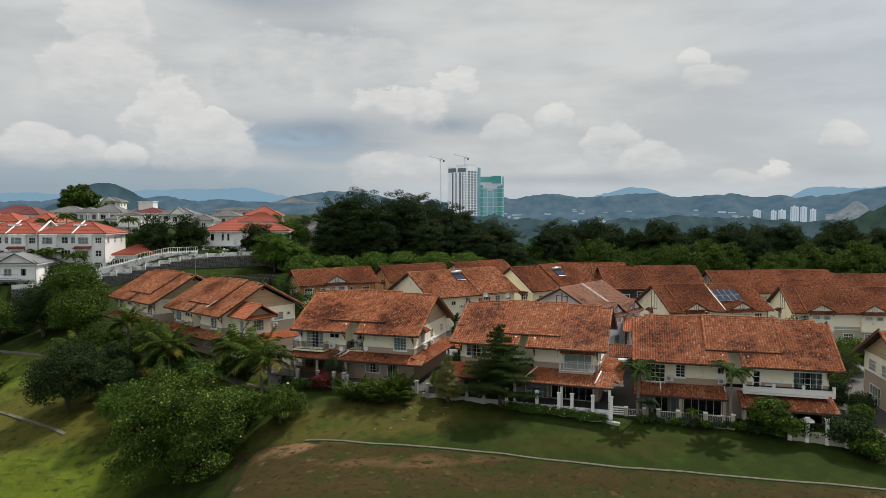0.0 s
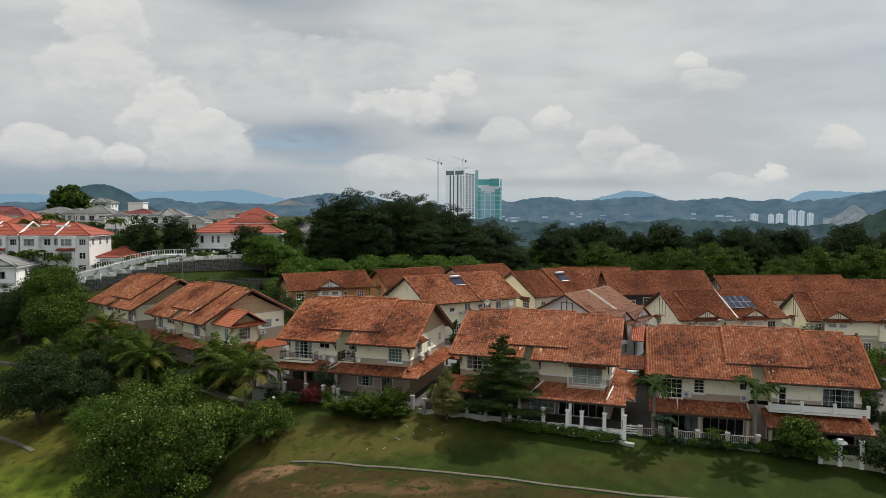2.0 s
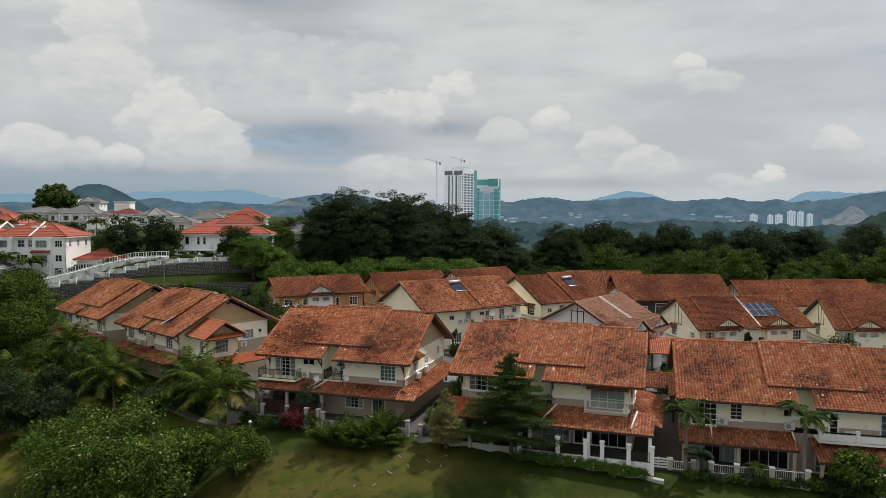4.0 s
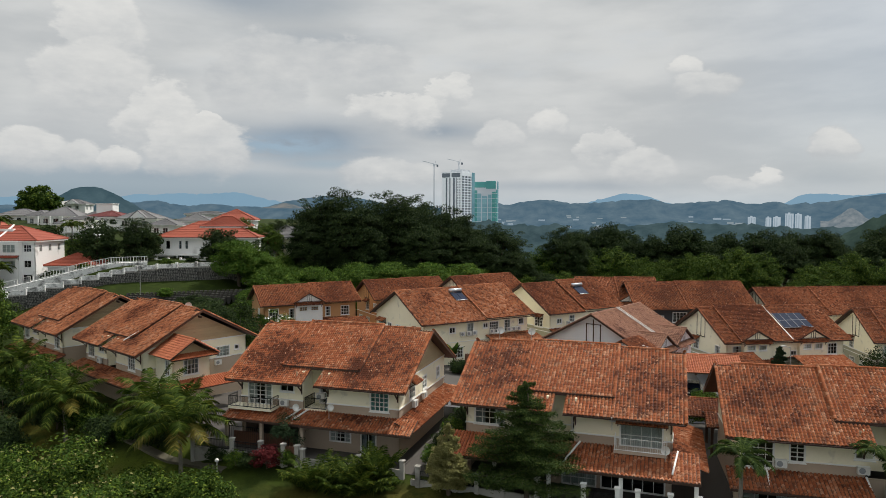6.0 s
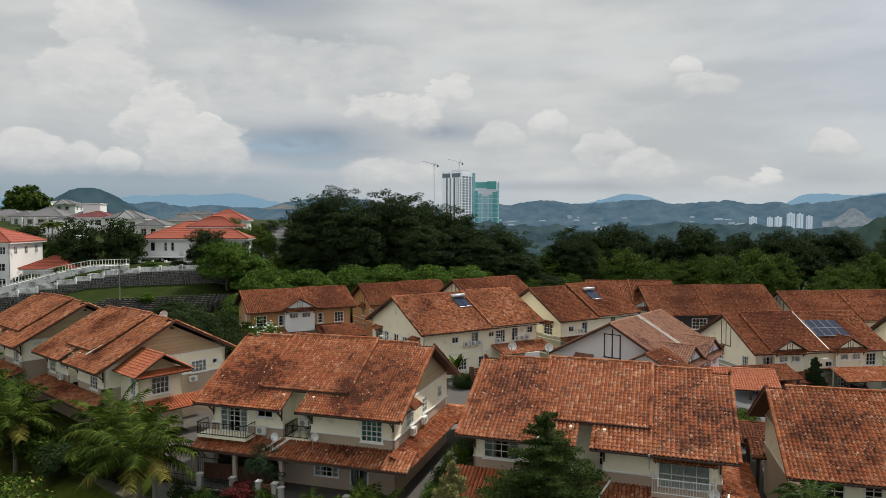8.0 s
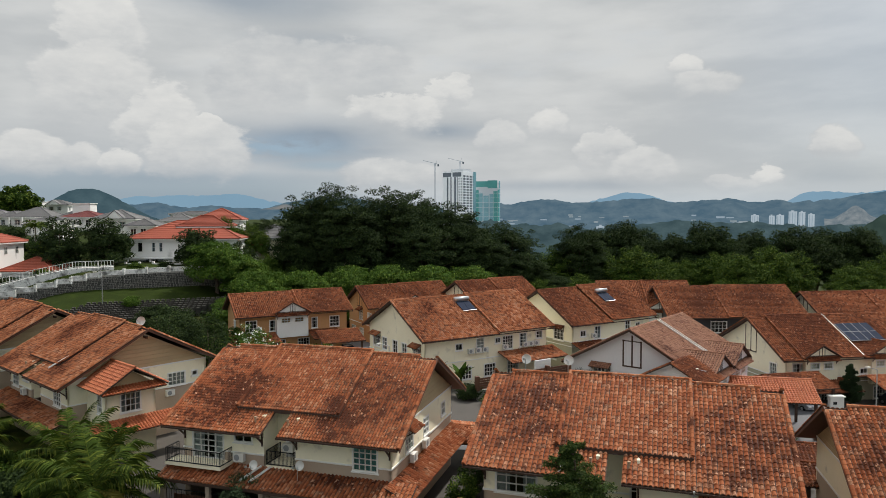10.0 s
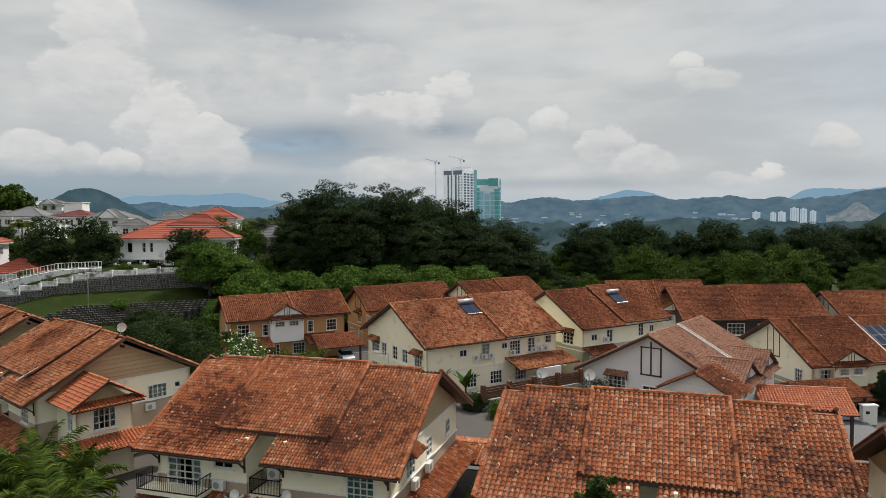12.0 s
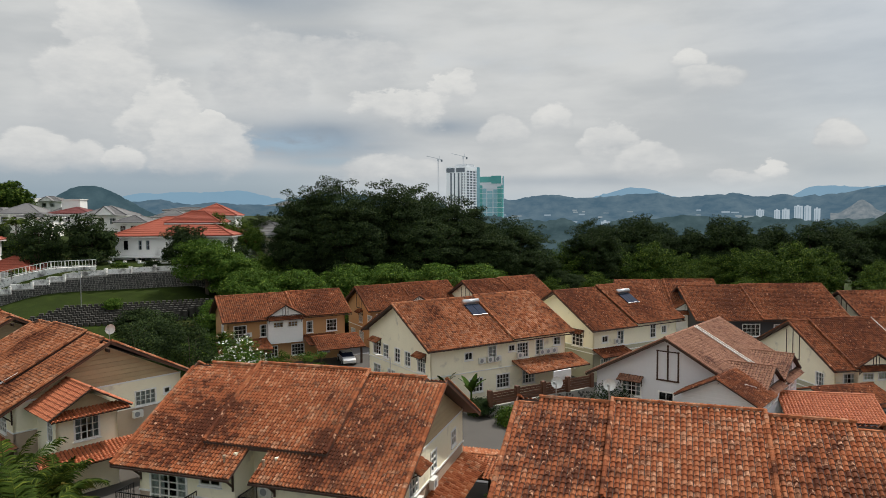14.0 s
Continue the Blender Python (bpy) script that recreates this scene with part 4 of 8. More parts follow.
L_SPEC = dict(H1_SPEC, gap=(7.2, 8.4), raised=(4.6, 11.8), D=15.0, pents=[(0.2, 16.4, 0.9, 2.7, 3.45)], pipes=[], windows=[(1.75, 4.0, 1.6, 1.5, 3, 3), (4.7, 4.9, 1.3, 0.6, 2, 1), (12.3, 3.9, 1.6, 1.6, 3, 4)],
              ground=[(10.0, 0.9, 2.0, 1.5, 4, 4)], side_pent=None, right=[(8.8, 4.3, 1.7, 1.2, 4, 3), (11.2, 4.9, 0.55, 0.5, 1, 1)])

def NEAR_TILES(i, j):
    """The lower courses of a raised roof, whose tiles are single pieces."""
    return i < 25 and j < 12


house_one = semi_house(-19.78, 88.27, 2.89, -17.1, 17.55, "cream two-storey house with mottled terracotta tile roof", H1_SPEC, pieces=NEAR_TILES)
house_two = semi_house(0.78, 81.45, 2.6, -18.2, 18.1, "cream two-storey house with raised terracotta roof and balcony", H2_SPEC, pieces=NEAR_TILES)
house_three = semi_house(21.0, 76.34, 1.57, -14.5, 21.0, "cream two-storey house with long weathered tile roof", H3_SPEC, pieces=NEAR_TILES)
house_left = semi_house(-44.46, 108.0, 2.98, -41.0, 16.4, "cream two-storey house with tan boarded gable and pale roof", dict(L_SPEC, pipes=[(11.0, 1.2, 6.9, 11.5, 2.8, 7.8)]), far=True, tile=TILE_MOULD)
semi_house(48.9, 73.0, 0.2, -12.0, 17.0, "cream three-level house beside the lawn", dict(H1_SPEC, pipes=[], left=[(1.6, 4.4, 2.0, 1.4, 4, 3), (5.4, 4.4, 2.0, 1.4, 4, 3), (9.2, 4.4, 2.4, 1.4, 4, 3), (2.0, 0.4, 3.2, 2.4, 4, 2), (7.6, 0.4, 3.6, 2.4, 4, 2)]), far=True)
semi_house(-58.5, 118.4, 3.3, -41.0, 15.8, "cream two-storey house with stepped terracotta roof", dict(L_SPEC, pents=[(0.2, 15.8, 0.9, 2.7, 3.45)], right=[]), far=True, tile=TILE_MOULD)


def row_house(ridge_a, ridge_b, zr, label, wall=None, band=None, tile=None, half=7.5, rise=4.1, walls=5.9, splits=(), front=(), left=(), right=(), dormers=(), pents=(), over=0.75, beams=False):
    """A gabled two-storey house given by the two ends of its ridge; z is the ridge's height above datum."""
    wall, tile = wall or CREAM, tile or TILE_OLD
    ax, ay = ridge_a
    bx, by = ridge_b
    W = math.hypot(bx - ax, by - ay)
    yaw = math.degrees(math.atan2(by - ay, bx - ax))
    base = zr - rise - walls
    house = thing("house", pose(ax, ay, base, 0, 0, yaw) @ pose(0, -half, 0), label, "house", "two-storey houses")
    EZ, tan, D = walls, rise / half, 2 * half
    run = math.hypot(1, tan)
    roof = obj("roof", Geo().box(0.3, W - 0.3, half - 0.05, half + 0.05, EZ + rise - 0.4, EZ + rise - 0.12), TIMBER, house)
    cuts = [0.0, *[s[0] for s in splits], W]
    lifts = [0.0, *[s[1] for s in splits]]
    caps = Geo()
    for u0, u1, dz in zip(cuts, cuts[1:], lifts):
        tiled_plane(roof, (u0, 0, EZ + dz), (1, 0, 0), (0, 1, tan), u1 - u0, half * run, tile, True)
        tiled_plane(roof, (u1, D, EZ + dz), (-1, 0, 0), (0, -1, tan), u1 - u0, half * run, tile, True)
        cap_row(caps, (u0, half, EZ + rise + dz + 0.06), (u1, half, EZ + rise + dz + 0.06), 0.14)
    for s in splits:
        cap_row(caps, (s[0], 0.1, EZ + 0.12 + max(s[1], 0)), (s[0], half, EZ + rise + 0.12 + max(s[1], 0)), 0.15)
    for u, dz in ((0.06, lifts[0]), (W - 0.06, lifts[-1])):
        cap_row(caps, (u, 0, EZ + 0.08 + dz), (u, half, EZ + rise + 0.06 + dz), 0.11)
        cap_row(caps, (u, half, EZ + rise + 0.06 + dz), (u, D, EZ + 0.08 + dz), 0.11)
    obj("ridge_cap", caps, tile, roof)["kind"] = "stuff"
    for u in (0.02, W - 0.02):
        obj("bargeboard", Geo().beam((u, 0, EZ - 0.12), (u, half, EZ + rise - 0.12), 0.05, 0.2, up=(0, -tan, 1)), TIMBER, roof)
        obj("bargeboard", Geo().beam((u, half, EZ + rise - 0.12), (u, D, EZ - 0.12), 0.05, 0.2, up=(0, tan, 1)), TIMBER, roof)
    edge = Geo()
    gutter(edge, (0, -0.05, EZ - 0.08), (W, -0.05, EZ - 0.08))
    obj("gutter", edge, TIMBER, roof)
    f = 0.8
    BW, BD = W - 2 * over, D - 2 * f
    m0 = pose(over, f, 0)
    for side, wins in (("front", front), ("right", right), ("left", left), ("back", ())):
        wins = [(a, c - 0.15, w * 1.22, h * 1.12, cols, rows, *more) for a, c, w, h, cols, rows, *more in wins]
        if side in ("front", "left"):
            wins += [(1.2 + k * 3.6, 0.7, 1.7, 1.5, 4, 3) for k in range(int((W if side == "front" else D) / 4.2)) if W > 11]
        m = m0 @ side_matrix(side, BW, BD)
        L = BW if side in ("front", "back") else BD
        holes = [w[:4] for w in wins]
        top = EZ + f * tan - 0.1
        split = 3.55 if band else -1.5
        obj("wall", place(panel(L, split, top, holes), m), wall, house)
        string_course(house, m, L, 2.95, holes)
        if band:
            obj("lower_wall", place(panel(L, -1.5, split, holes), m), band, house)
            obj("string_course", place(Geo().box(-0.04, L + 0.04, -0.05, 0, split - 0.06, split + 0.06), m), TRIM, house)
        if side in ("left", "right"):
            tri = Geo().prism([(0, top), (L, top), (L / 2, top + L / 2 * tan - 0.05)], 0, 0.16)
            obj("gable", place(tri, m), wall, house)
            if beams:
                bm_ = Geo()
                zt = top - 0.5
                for dx in (-1.1, 0, 1.1):
                    bm_.box(L / 2 + dx - 0.05, L / 2 + dx + 0.05, -0.05, 0, zt, top + (L / 2 - abs(dx)) * tan - 0.35)
                bm_.box(L / 2 - 1.15, L / 2 + 1.15, -0.05, 0, zt - 0.06, zt + 0.06)
                obj("gable_timber", place(bm_, m), TIMBER, house)
        for a, c, w, h, cols, rows, *more in wins:
            window(house, m @ pose(a, 0, c), w, h, cols, rows)
            if "awning" in more:
                awning(house, m @ pose(a - 0.25, 0, c + h + 0.5), w + 0.5, tile)
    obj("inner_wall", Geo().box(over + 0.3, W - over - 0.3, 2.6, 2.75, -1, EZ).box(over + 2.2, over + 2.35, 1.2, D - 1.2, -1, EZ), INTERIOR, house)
    for u, w, out, face in dormers:
        # a cross gable that comes forward out of the front slope
        zt = EZ + 0.35
        dr = 0.5 * w * tan * 1.05
        y0 = f - out
        back = (zt + dr - EZ) / tan
        wall_w = w - 0.7
        ww = min(1.35, wall_w * 0.28)
        holes = [(wall_w / 2 + dx * ww * 0.75 - ww / 2, EZ - 1.15 - 2.6, ww, 0.7) for dx in (-1, 1)]
        obj("dormer_wall", place(panel(wall_w, 0.0, zt - 2.6, holes), pose(u - wall_w / 2, y0 + 0.35, 2.6)), face, house)
        for sx in (-1, 1):
            xx = u + sx * (wall_w / 2 - 0.09)
            obj("dormer_side", Geo().box(xx - 0.09, xx + 0.09, y0 + 0.53, f + 1.2, 2.6, zt), face, house)
        obj("dormer_gable", Geo().prism([(u - w / 2 + 0.35, zt), (u + w / 2 - 0.35, zt), (u, zt + dr - 0.25)], y0 + 0.35, y0 + 0.5), face, house)
        tb = Geo()
        for dx in (-0.35, 0, 0.35):
            tb.box(u + dx - 0.03, u + dx + 0.03, y0 + 0.31, y0 + 0.35, zt + 0.1, zt + dr * (1 - abs(dx) / (w / 2)) - 0.35)
        tb.box(u - w / 2 + 0.5, u + w / 2 - 0.5, y0 + 0.31, y0 + 0.35, zt + 0.04, zt + 0.12)
        obj("dormer_timber", tb, TIMBER, house)
        for sx in (-1, 1):
            o = (u - w / 2, y0, zt - 0.05) if sx < 0 else (u + w / 2, back + 0.3, zt - 0.05)
            a = (0, -1, 0) if sx > 0 else (0, 1, 0)
            if sx < 0:
                o = (u - w / 2, back + 0.3, zt - 0.05)
                a = (0, -1, 0)
                tiled_plane(roof, o, a, (w / 2, 0, dr), back + 0.3 - y0, math.hypot(w / 2, dr), tile, True)
            else:
                tiled_plane(roof, (u + w / 2, y0, zt - 0.05), (0, 1, 0), (-w / 2, 0, dr), back + 0.3 - y0, math.hypot(w / 2, dr), tile, True)
        cc = cap_row(Geo(), (u, y0, zt + dr + 0.02), (u, back + 0.4, zt + dr + 0.02), 0.11)
        obj("ridge_cap", cc, tile, roof)["kind"] = "stuff"
        for dx in (-1, 1):
            window(house, pose(u + dx * ww * 0.75 - ww / 2, y0 + 0.35, EZ - 1.15), ww, 0.7, 3, 2)
        awning(house, pose(u - wall_w / 2, y0 + 0.35, zt - 0.05), wall_w, tile, 0.6)
    for u0, u1, out, zl, zh in pents:
        b = Vector((0, f + out, zh - zl))
        tiled_plane(roof, (u0, -out, zl), (1, 0, 0), b, u1 - u0, b.length, tile, True)
    return house


house_solar = row_house((-7.02, 125.54), (9.71, 136.19), 12.87, "cream two-storey house with solar water heater on an orange tile roof", band=None, half=8.0, rise=4.0, splits=[(11.0, 0.16)], tile=TILE_MOULD,
          front=[(4.21, 4.45, 0.8, 0.7, 2, 1), (7.25, 3.95, 0.9, 1.5, 2, 4), (10.06, 4.75, 0.7, 0.6, 2, 1), (11.23, 3.85, 1.3, 1.5, 4, 4), (13.92, 3.95, 0.9, 1.5, 2, 4), (16.61, 4.75, 0.8, 0.8, 2, 2)],
          left=[(1.17, 3.55, 1.5, 1.3, 3, 3, "awning"), (3.74, 3.45, 1.0, 1.4, 2, 3), (6.55, 3.45, 1.0, 1.4, 2, 3), (8.89, 3.45, 1.0, 1.4, 2, 3), (11.7, 3.35, 1.3, 1.4, 3, 3, "awning")], pents=[(11.23, 20.12, 2.3, 2.6, 3.5)])
house_olive = row_house((12.75, 137.83), (26.56, 146.25), 12.75, "cream two-storey house with olive band and stepped orange tile roof", band=OLIVE_WALL, splits=[(7.49, 0.25)], tile=TILE_OLD,
          front=[(1.4, 4.35, 0.8, 0.7, 2, 1), (3.98, 3.85, 0.9, 1.5, 2, 3), (9.83, 4.15, 0.8, 1.5, 2, 3), (11.93, 4.55, 0.7, 0.8, 2, 1)], left=[(9.6, 3.65, 1.6, 1.4, 3, 3, "awning")], pents=[(0.58, 5.85, 1.2, 2.8, 3.5)])
house_grey = row_house((18.37, 110.21), (27.73, 121.68), 11.74, "pale grey gabled house with dark timber strips and brown tile roof", wall=GREY_WALL, tile=TILE_BROWN, half=7.7, rise=4.2, walls=5.6,
          left=[(2.57, 4.2, 1.5, 1.2, 4, 3, "awning"), (6.08, 4.2, 1.1, 0.7, 2, 1), (9.6, 4.1, 1.2, 1.1, 2, 3, "awning")], front=[(2.81, 3.15, 1.6, 1.4, 3, 3), (8.77, 3.15, 1.4, 1.4, 3, 3)], dormers=[(4.2, 6.0, 1.2, GREY_WALL), (10.6, 6.0, 1.2, GREY_WALL)])
house_panels = row_house((38.38, 128.7), (58.27, 132.21), 10.18, "cream gabled house with solar panels on a brown tile roof", band=OLIVE_WALL, splits=[(2.57, 0.15), (10.76, 0.0)], beams=True,
          front=[(0.94, 3.95, 1.2, 1.4, 3, 3), (10.06, 3.95, 0.8, 0.6, 2, 1), (16.15, 3.95, 1.2, 1.4, 3, 3)], left=[(4.68, 3.75, 1.2, 1.3, 3, 3, "awning"), (10.53, 3.75, 1.0, 1.3, 3, 3)], dormers=[(5.15, 4.91, 0.9, CREAM), (14.04, 4.91, 0.9, CREAM)], pents=[(0.58, 8.77, 2.4, 2.5, 3.5)])
row_house((64.35, 133.15), (83.66, 130.57), 9.59, "cream gabled house with two dormers under a weathered tile roof", band=OLIVE_WALL, splits=[(2.57, 0.15), (10.76, 0.0)], beams=True,
          front=[(0.94, 3.95, 1.2, 1.4, 3, 3), (16.15, 3.95, 1.2, 1.4, 3, 3)], left=[(4.68, 3.75, 1.2, 1.3, 3, 3, "awning")], dormers=[(5.15, 4.91, 0.9, CREAM), (14.04, 4.91, 0.9, CREAM)])
house_apricot = row_house((-32.17, 141.57), (-16.73, 149.88), 11.82, "apricot and white house with a cross gable and weathered tile roof", wall=ORANGE_WALL, half=5.2, rise=2.85, splits=[(9.59, 0.1)],
          front=[(0.82, 3.75, 1.3, 1.5, 3, 3), (4.21, 3.75, 0.7, 1.4, 1, 3), (10.53, 3.75, 0.7, 1.4, 1, 3), (13.34, 3.75, 1.2, 1.4, 3, 3)], dormers=[(8.19, 5.38, 1.1, WHITE)], left=[(4.68, 3.75, 1.2, 1.3, 3, 3)], pents=[(1.75, 5.85, 3.0, 2.5, 3.3), (10.53, 15.21, 3.0, 2.5, 3.3)])
row_house((-15.09, 154.32), (-0.82, 162.16), 11.7, "apricot house with timbered gable and brown tile roof", wall=ORANGE_WALL, half=5.6, rise=3.1, splits=[(7.72, 0.12)], beams=True,
          front=[(0.82, 3.75, 1.3, 1.5, 3, 3), (4.21, 3.75, 0.7, 1.4, 1, 3)], dormers=[(8.19, 5.38, 1.1, WHITE)], left=[(4.68, 3.75, 1.2, 1.3, 3, 3, "awning"), (8.19, 3.75, 1.2, 1.3, 3, 3)])
row_house((1.4, 155.02), (13.57, 162.98), 12.4, "white timbered gable house with a weathered tile roof", splits=[(7.02, 0.12)], beams=True, dormers=[(7.6, 5.15, 1.0, WHITE)], left=[(4.68, 3.75, 1.2, 1.3, 3, 3)])
row_house((25.51, 157.6), (40.6, 156.31), 12.17, "white house with a small gable behind other roofs", splits=[(7.49, 0.1)], beams=True, dormers=[(9.36, 5.15, 1.0, WHITE)])
row_house((33.46, 151.87), (55.2, 152.4), 11.82, "charcoal and cream house with a long weathered tile roof", wall=DARK_WALL, splits=[(9.36, 0.12)], front=[(3.0, 3.95, 1.2, 0.8, 2, 1), (6.08, 3.75, 2.0, 1.5, 4, 3), (10.53, 3.75, 0.7, 1.4, 1, 3), (13.34, 3.75, 1.2, 1.4, 3, 3)])
row_house((57.0, 151.4), (84.71, 153.2), 10.9, "white gabled house with long brown tile roof", splits=[(10.53, 0.12)], beams=True, front=[(2.34, 3.75, 1.3, 1.4, 3, 3), (8.19, 3.75, 1.3, 1.4, 3, 3), (14.04, 3.75, 1.3, 1.4, 3, 3)])
row_house((84.94, 154.44), (105.3, 150.46), 10.06, "white gabled house with brown tile roof at the row's end", splits=[(9.36, 0.12)], beams=True, front=[(2.34, 3.75, 1.3, 1.4, 3, 3), (8.19, 3.75, 1.3, 1.4, 3, 3)])

# ---- plants ----
def leaf_cloud(centres, normals, size, rng, droop=0.2, slim=0.45):
    """Geo of one rhombic leaf at each centre, turned mostly towards its normal."""
    n = len(centres)
    nr = normals + rng.normal(0, 0.55, (n, 3))
    nr /= np.linalg.norm(nr, axis=1, keepdims=True)
    a = np.cross(nr, rng.normal(0, 1, (n, 3)))
    a[:, 2] -= droop
    a -= nr * (a * nr).sum(1, keepdims=True)
    a /= np.linalg.norm(a, axis=1, keepdims=True)
    b = np.cross(nr, a)
    s = size * rng.uniform(0.6, 1.35, (n, 1))
    v = np.stack([centres - a * s * 0.5, centres + b * s * slim * 0.5 + nr * s * 0.07, centres + a * s * 0.5, centres - b * s * slim * 0.5 + nr * s * 0.07], 1).reshape(-1, 3)
    g = Geo()
    g.v = v.tolist()
    g.f = [(4 * i, 4 * i + 1, 4 * i + 2, 4 * i + 3) for i in range(n)]
    return g


def crown_points(rng, clumps, per, spread, R, H, z0, flat=1.0, hollow=0.45, tiers=0):
    """Leaf places in clumps spread through a crown of radius R and height H over z0, with gaps and an uneven outline."""
    cs = []
    lump = rng.normal(0, 1, (7, 3))
    lump /= np.linalg.norm(lump, axis=1, keepdims=True)
    while len(cs) < clumps:
        d = rng.normal(0, 1, 3)
        d /= np.linalg.norm(d)
        if d[2] < -0.55:
            continue
        bulge = 0.74 + 0.30 * max(lump @ d) ** 2 + 0.10 * rng.normal()
        r = (hollow + (1 - hollow) * rng.uniform() ** 0.5) * bulge
        z = d[2] * r
        if tiers:
            z = (math.floor((z * 0.5 + 0.5) * tiers) + 0.3 * rng.uniform()) / tiers * 2 - 1
        cs.append((d[0] * r * R, d[1] * r * R, z0 + H / 2 + z * H / 2))
    cs = np.array(cs)
    off = rng.normal(0, 1, (clumps, per, 3))
    off /= np.linalg.norm(off, axis=2, keepdims=True) + 1e-6
    off *= (spread * rng.uniform(0.35, 1.0, (clumps, per, 1)) ** 0.6)
    off[:, :, 2] *= 0.62 * flat
    pts = (cs[:, None] + off).reshape(-1, 3)
    mid = np.array([0, 0, z0 + H * 0.35])
    out = (pts - mid)
    out /= np.linalg.norm(out, axis=1, keepdims=True)
    nrm = out * 0.5 + off.reshape(-1, 3) / spread * 0.6 + np.array([0, 0, 0.55])
    return cs, pts, nrm


def broadleaf(name, m, label, seed, R, H, z0, clumps, per, spread, leaf, mat, trunk=0.25, flat=1.0, hollow=0.45, tiers=0, group="", stems=1, blossom=None, category="tree"):
    """A tree or bush: tapered trunk, limbs into the crown, and a crown of many small leaves."""
    rng = np.random.default_rng(seed)
    ob = thing(name, m, label, category, group)
    cs, pts, nrm = crown_points(rng, clumps, per, spread, R, H, z0, flat, hollow, tiers)
    wood = Geo()
    for k in range(stems):
        lean = rng.normal(0, 0.25, 2) * (stems > 1)
        top = z0 + H * 0.45
        wood.tube([(lean[0], lean[1], -0.5), (lean[0] * 1.3, lean[1] * 1.3, top * 0.4), (lean[0] * 2 + rng.normal(0, 0.15), lean[1] * 2, top)], [trunk * 1.25, trunk, trunk * 0.45])
    pick = rng.permutation(len(cs))[:min(14, len(cs))]
    for i in pick:
        a = Vector((0, 0, max(z0 * 0.6, z0 + H * 0.12) + rng.uniform(0, H * 0.25)))
        b = Vector(cs[i])
        mid = a.lerp(b, 0.5) + Vector((0, 0, 0.08 * H))
        wood.tube([a, mid, b], [trunk * 0.45, trunk * 0.28, trunk * 0.08], 5)
    obj("trunk", wood, BARK, ob)
    crown = obj("crown", leaf_cloud(pts, nrm, leaf, rng), mat, ob)
    # holds flowers; on the lawn tree, pale leaves painted as highlights
    if blossom:
        k = rng.permutation(len(pts))[:blossom[1]]
        obj("blossom", leaf_cloud(pts[k] + nrm[k] * 0.12, nrm[k], blossom[2], rng, 0, 0.9), blossom[0], ob)
    return ob


def frond(g, base, way, length, droop, leaflets, leaf_len, rng, width=0.05):
    """An arched palm frond with leaflets on both sides of its rib."""
    base, way = Vector(base), Vector(way).normalized()
    side = way.cross(Vector((0, 0, 1)))
    side = side.normalized() if side.length > 0.05 else Vector((1, 0, 0))
    pts, p, d = [], base.copy(), way.copy()
    n = 9
    for i in range(n + 1):
        pts.append(p.copy())
        p += d * (length / n)
        d = (d + Vector((0, 0, -droop * (0.4 + i / n)))).normalized()
    g.tube(pts, [0.035 * (1 - 0.8 * i / n) for i in range(n + 1)], 4)
    for k in range(leaflets):
        t = 0.12 + 0.88 * k / leaflets
        i = min(n - 1, int(t * n))
        q = pts[i].lerp(pts[i + 1], t * n - i)
        along = (pts[i + 1] - pts[i]).normalized()
        ll = leaf_len * (0.55 + 0.45 * math.sin(3.14 * min(1, t * 0.9 + 0.15)))
        for s in (-1, 1):
            o = (side * s * 0.85 + along * 0.55 + Vector((0, 0, rng.uniform(-0.45, 0.05)))).normalized()
            w = along * width
            tip = q + o * ll + Vector((0, 0, -0.28 * ll))
            mid = q + o * ll * 0.5
            g.add([q - w * 0.5, q + w * 0.5, mid + w * 0.6, tip, mid - w * 0.6], [(0, 1, 2, 3, 4)])


def coconut_palm(m, label, seed, trunk_h, length, fronds, name="coconut_palm"):
    rng = random.Random(seed)
    ob = thing(name, m, label, "palm", "coconut palms")
    bend = (rng.uniform(-0.3, 0.3), rng.uniform(-0.3, 0.3))
    pts = [(bend[0] * (k / 6) ** 2, bend[1] * (k / 6) ** 2, -0.4 + (trunk_h + 0.4) * k / 6) for k in range(7)]
    obj("trunk", Geo().tube(pts, [0.24, 0.19, 0.17, 0.16, 0.15, 0.15, 0.17], 9), PALM_BARK, ob)
    top = Vector(pts[-1])
    for k in range(fronds):
        az = k * 2.399 + rng.uniform(-0.2, 0.2)
        el = 1.25 - 1.35 * (k / fronds) ** 0.8 + rng.uniform(-0.08, 0.08)
        g = Geo()
        frond(g, top, (math.cos(az) * math.cos(el), math.sin(az) * math.cos(el), math.sin(el)), length * rng.uniform(0.8, 1.05), 0.13 + 0.05 * rng.random(), 38, length * 0.25, rng, 0.075)
        old = k > fronds * 0.68
        obj("frond", g, LEAF_YELLOW if old and rng.random() < 0.6 else LEAF_PALM, ob, "yellowing frond" if old else "")
    return ob


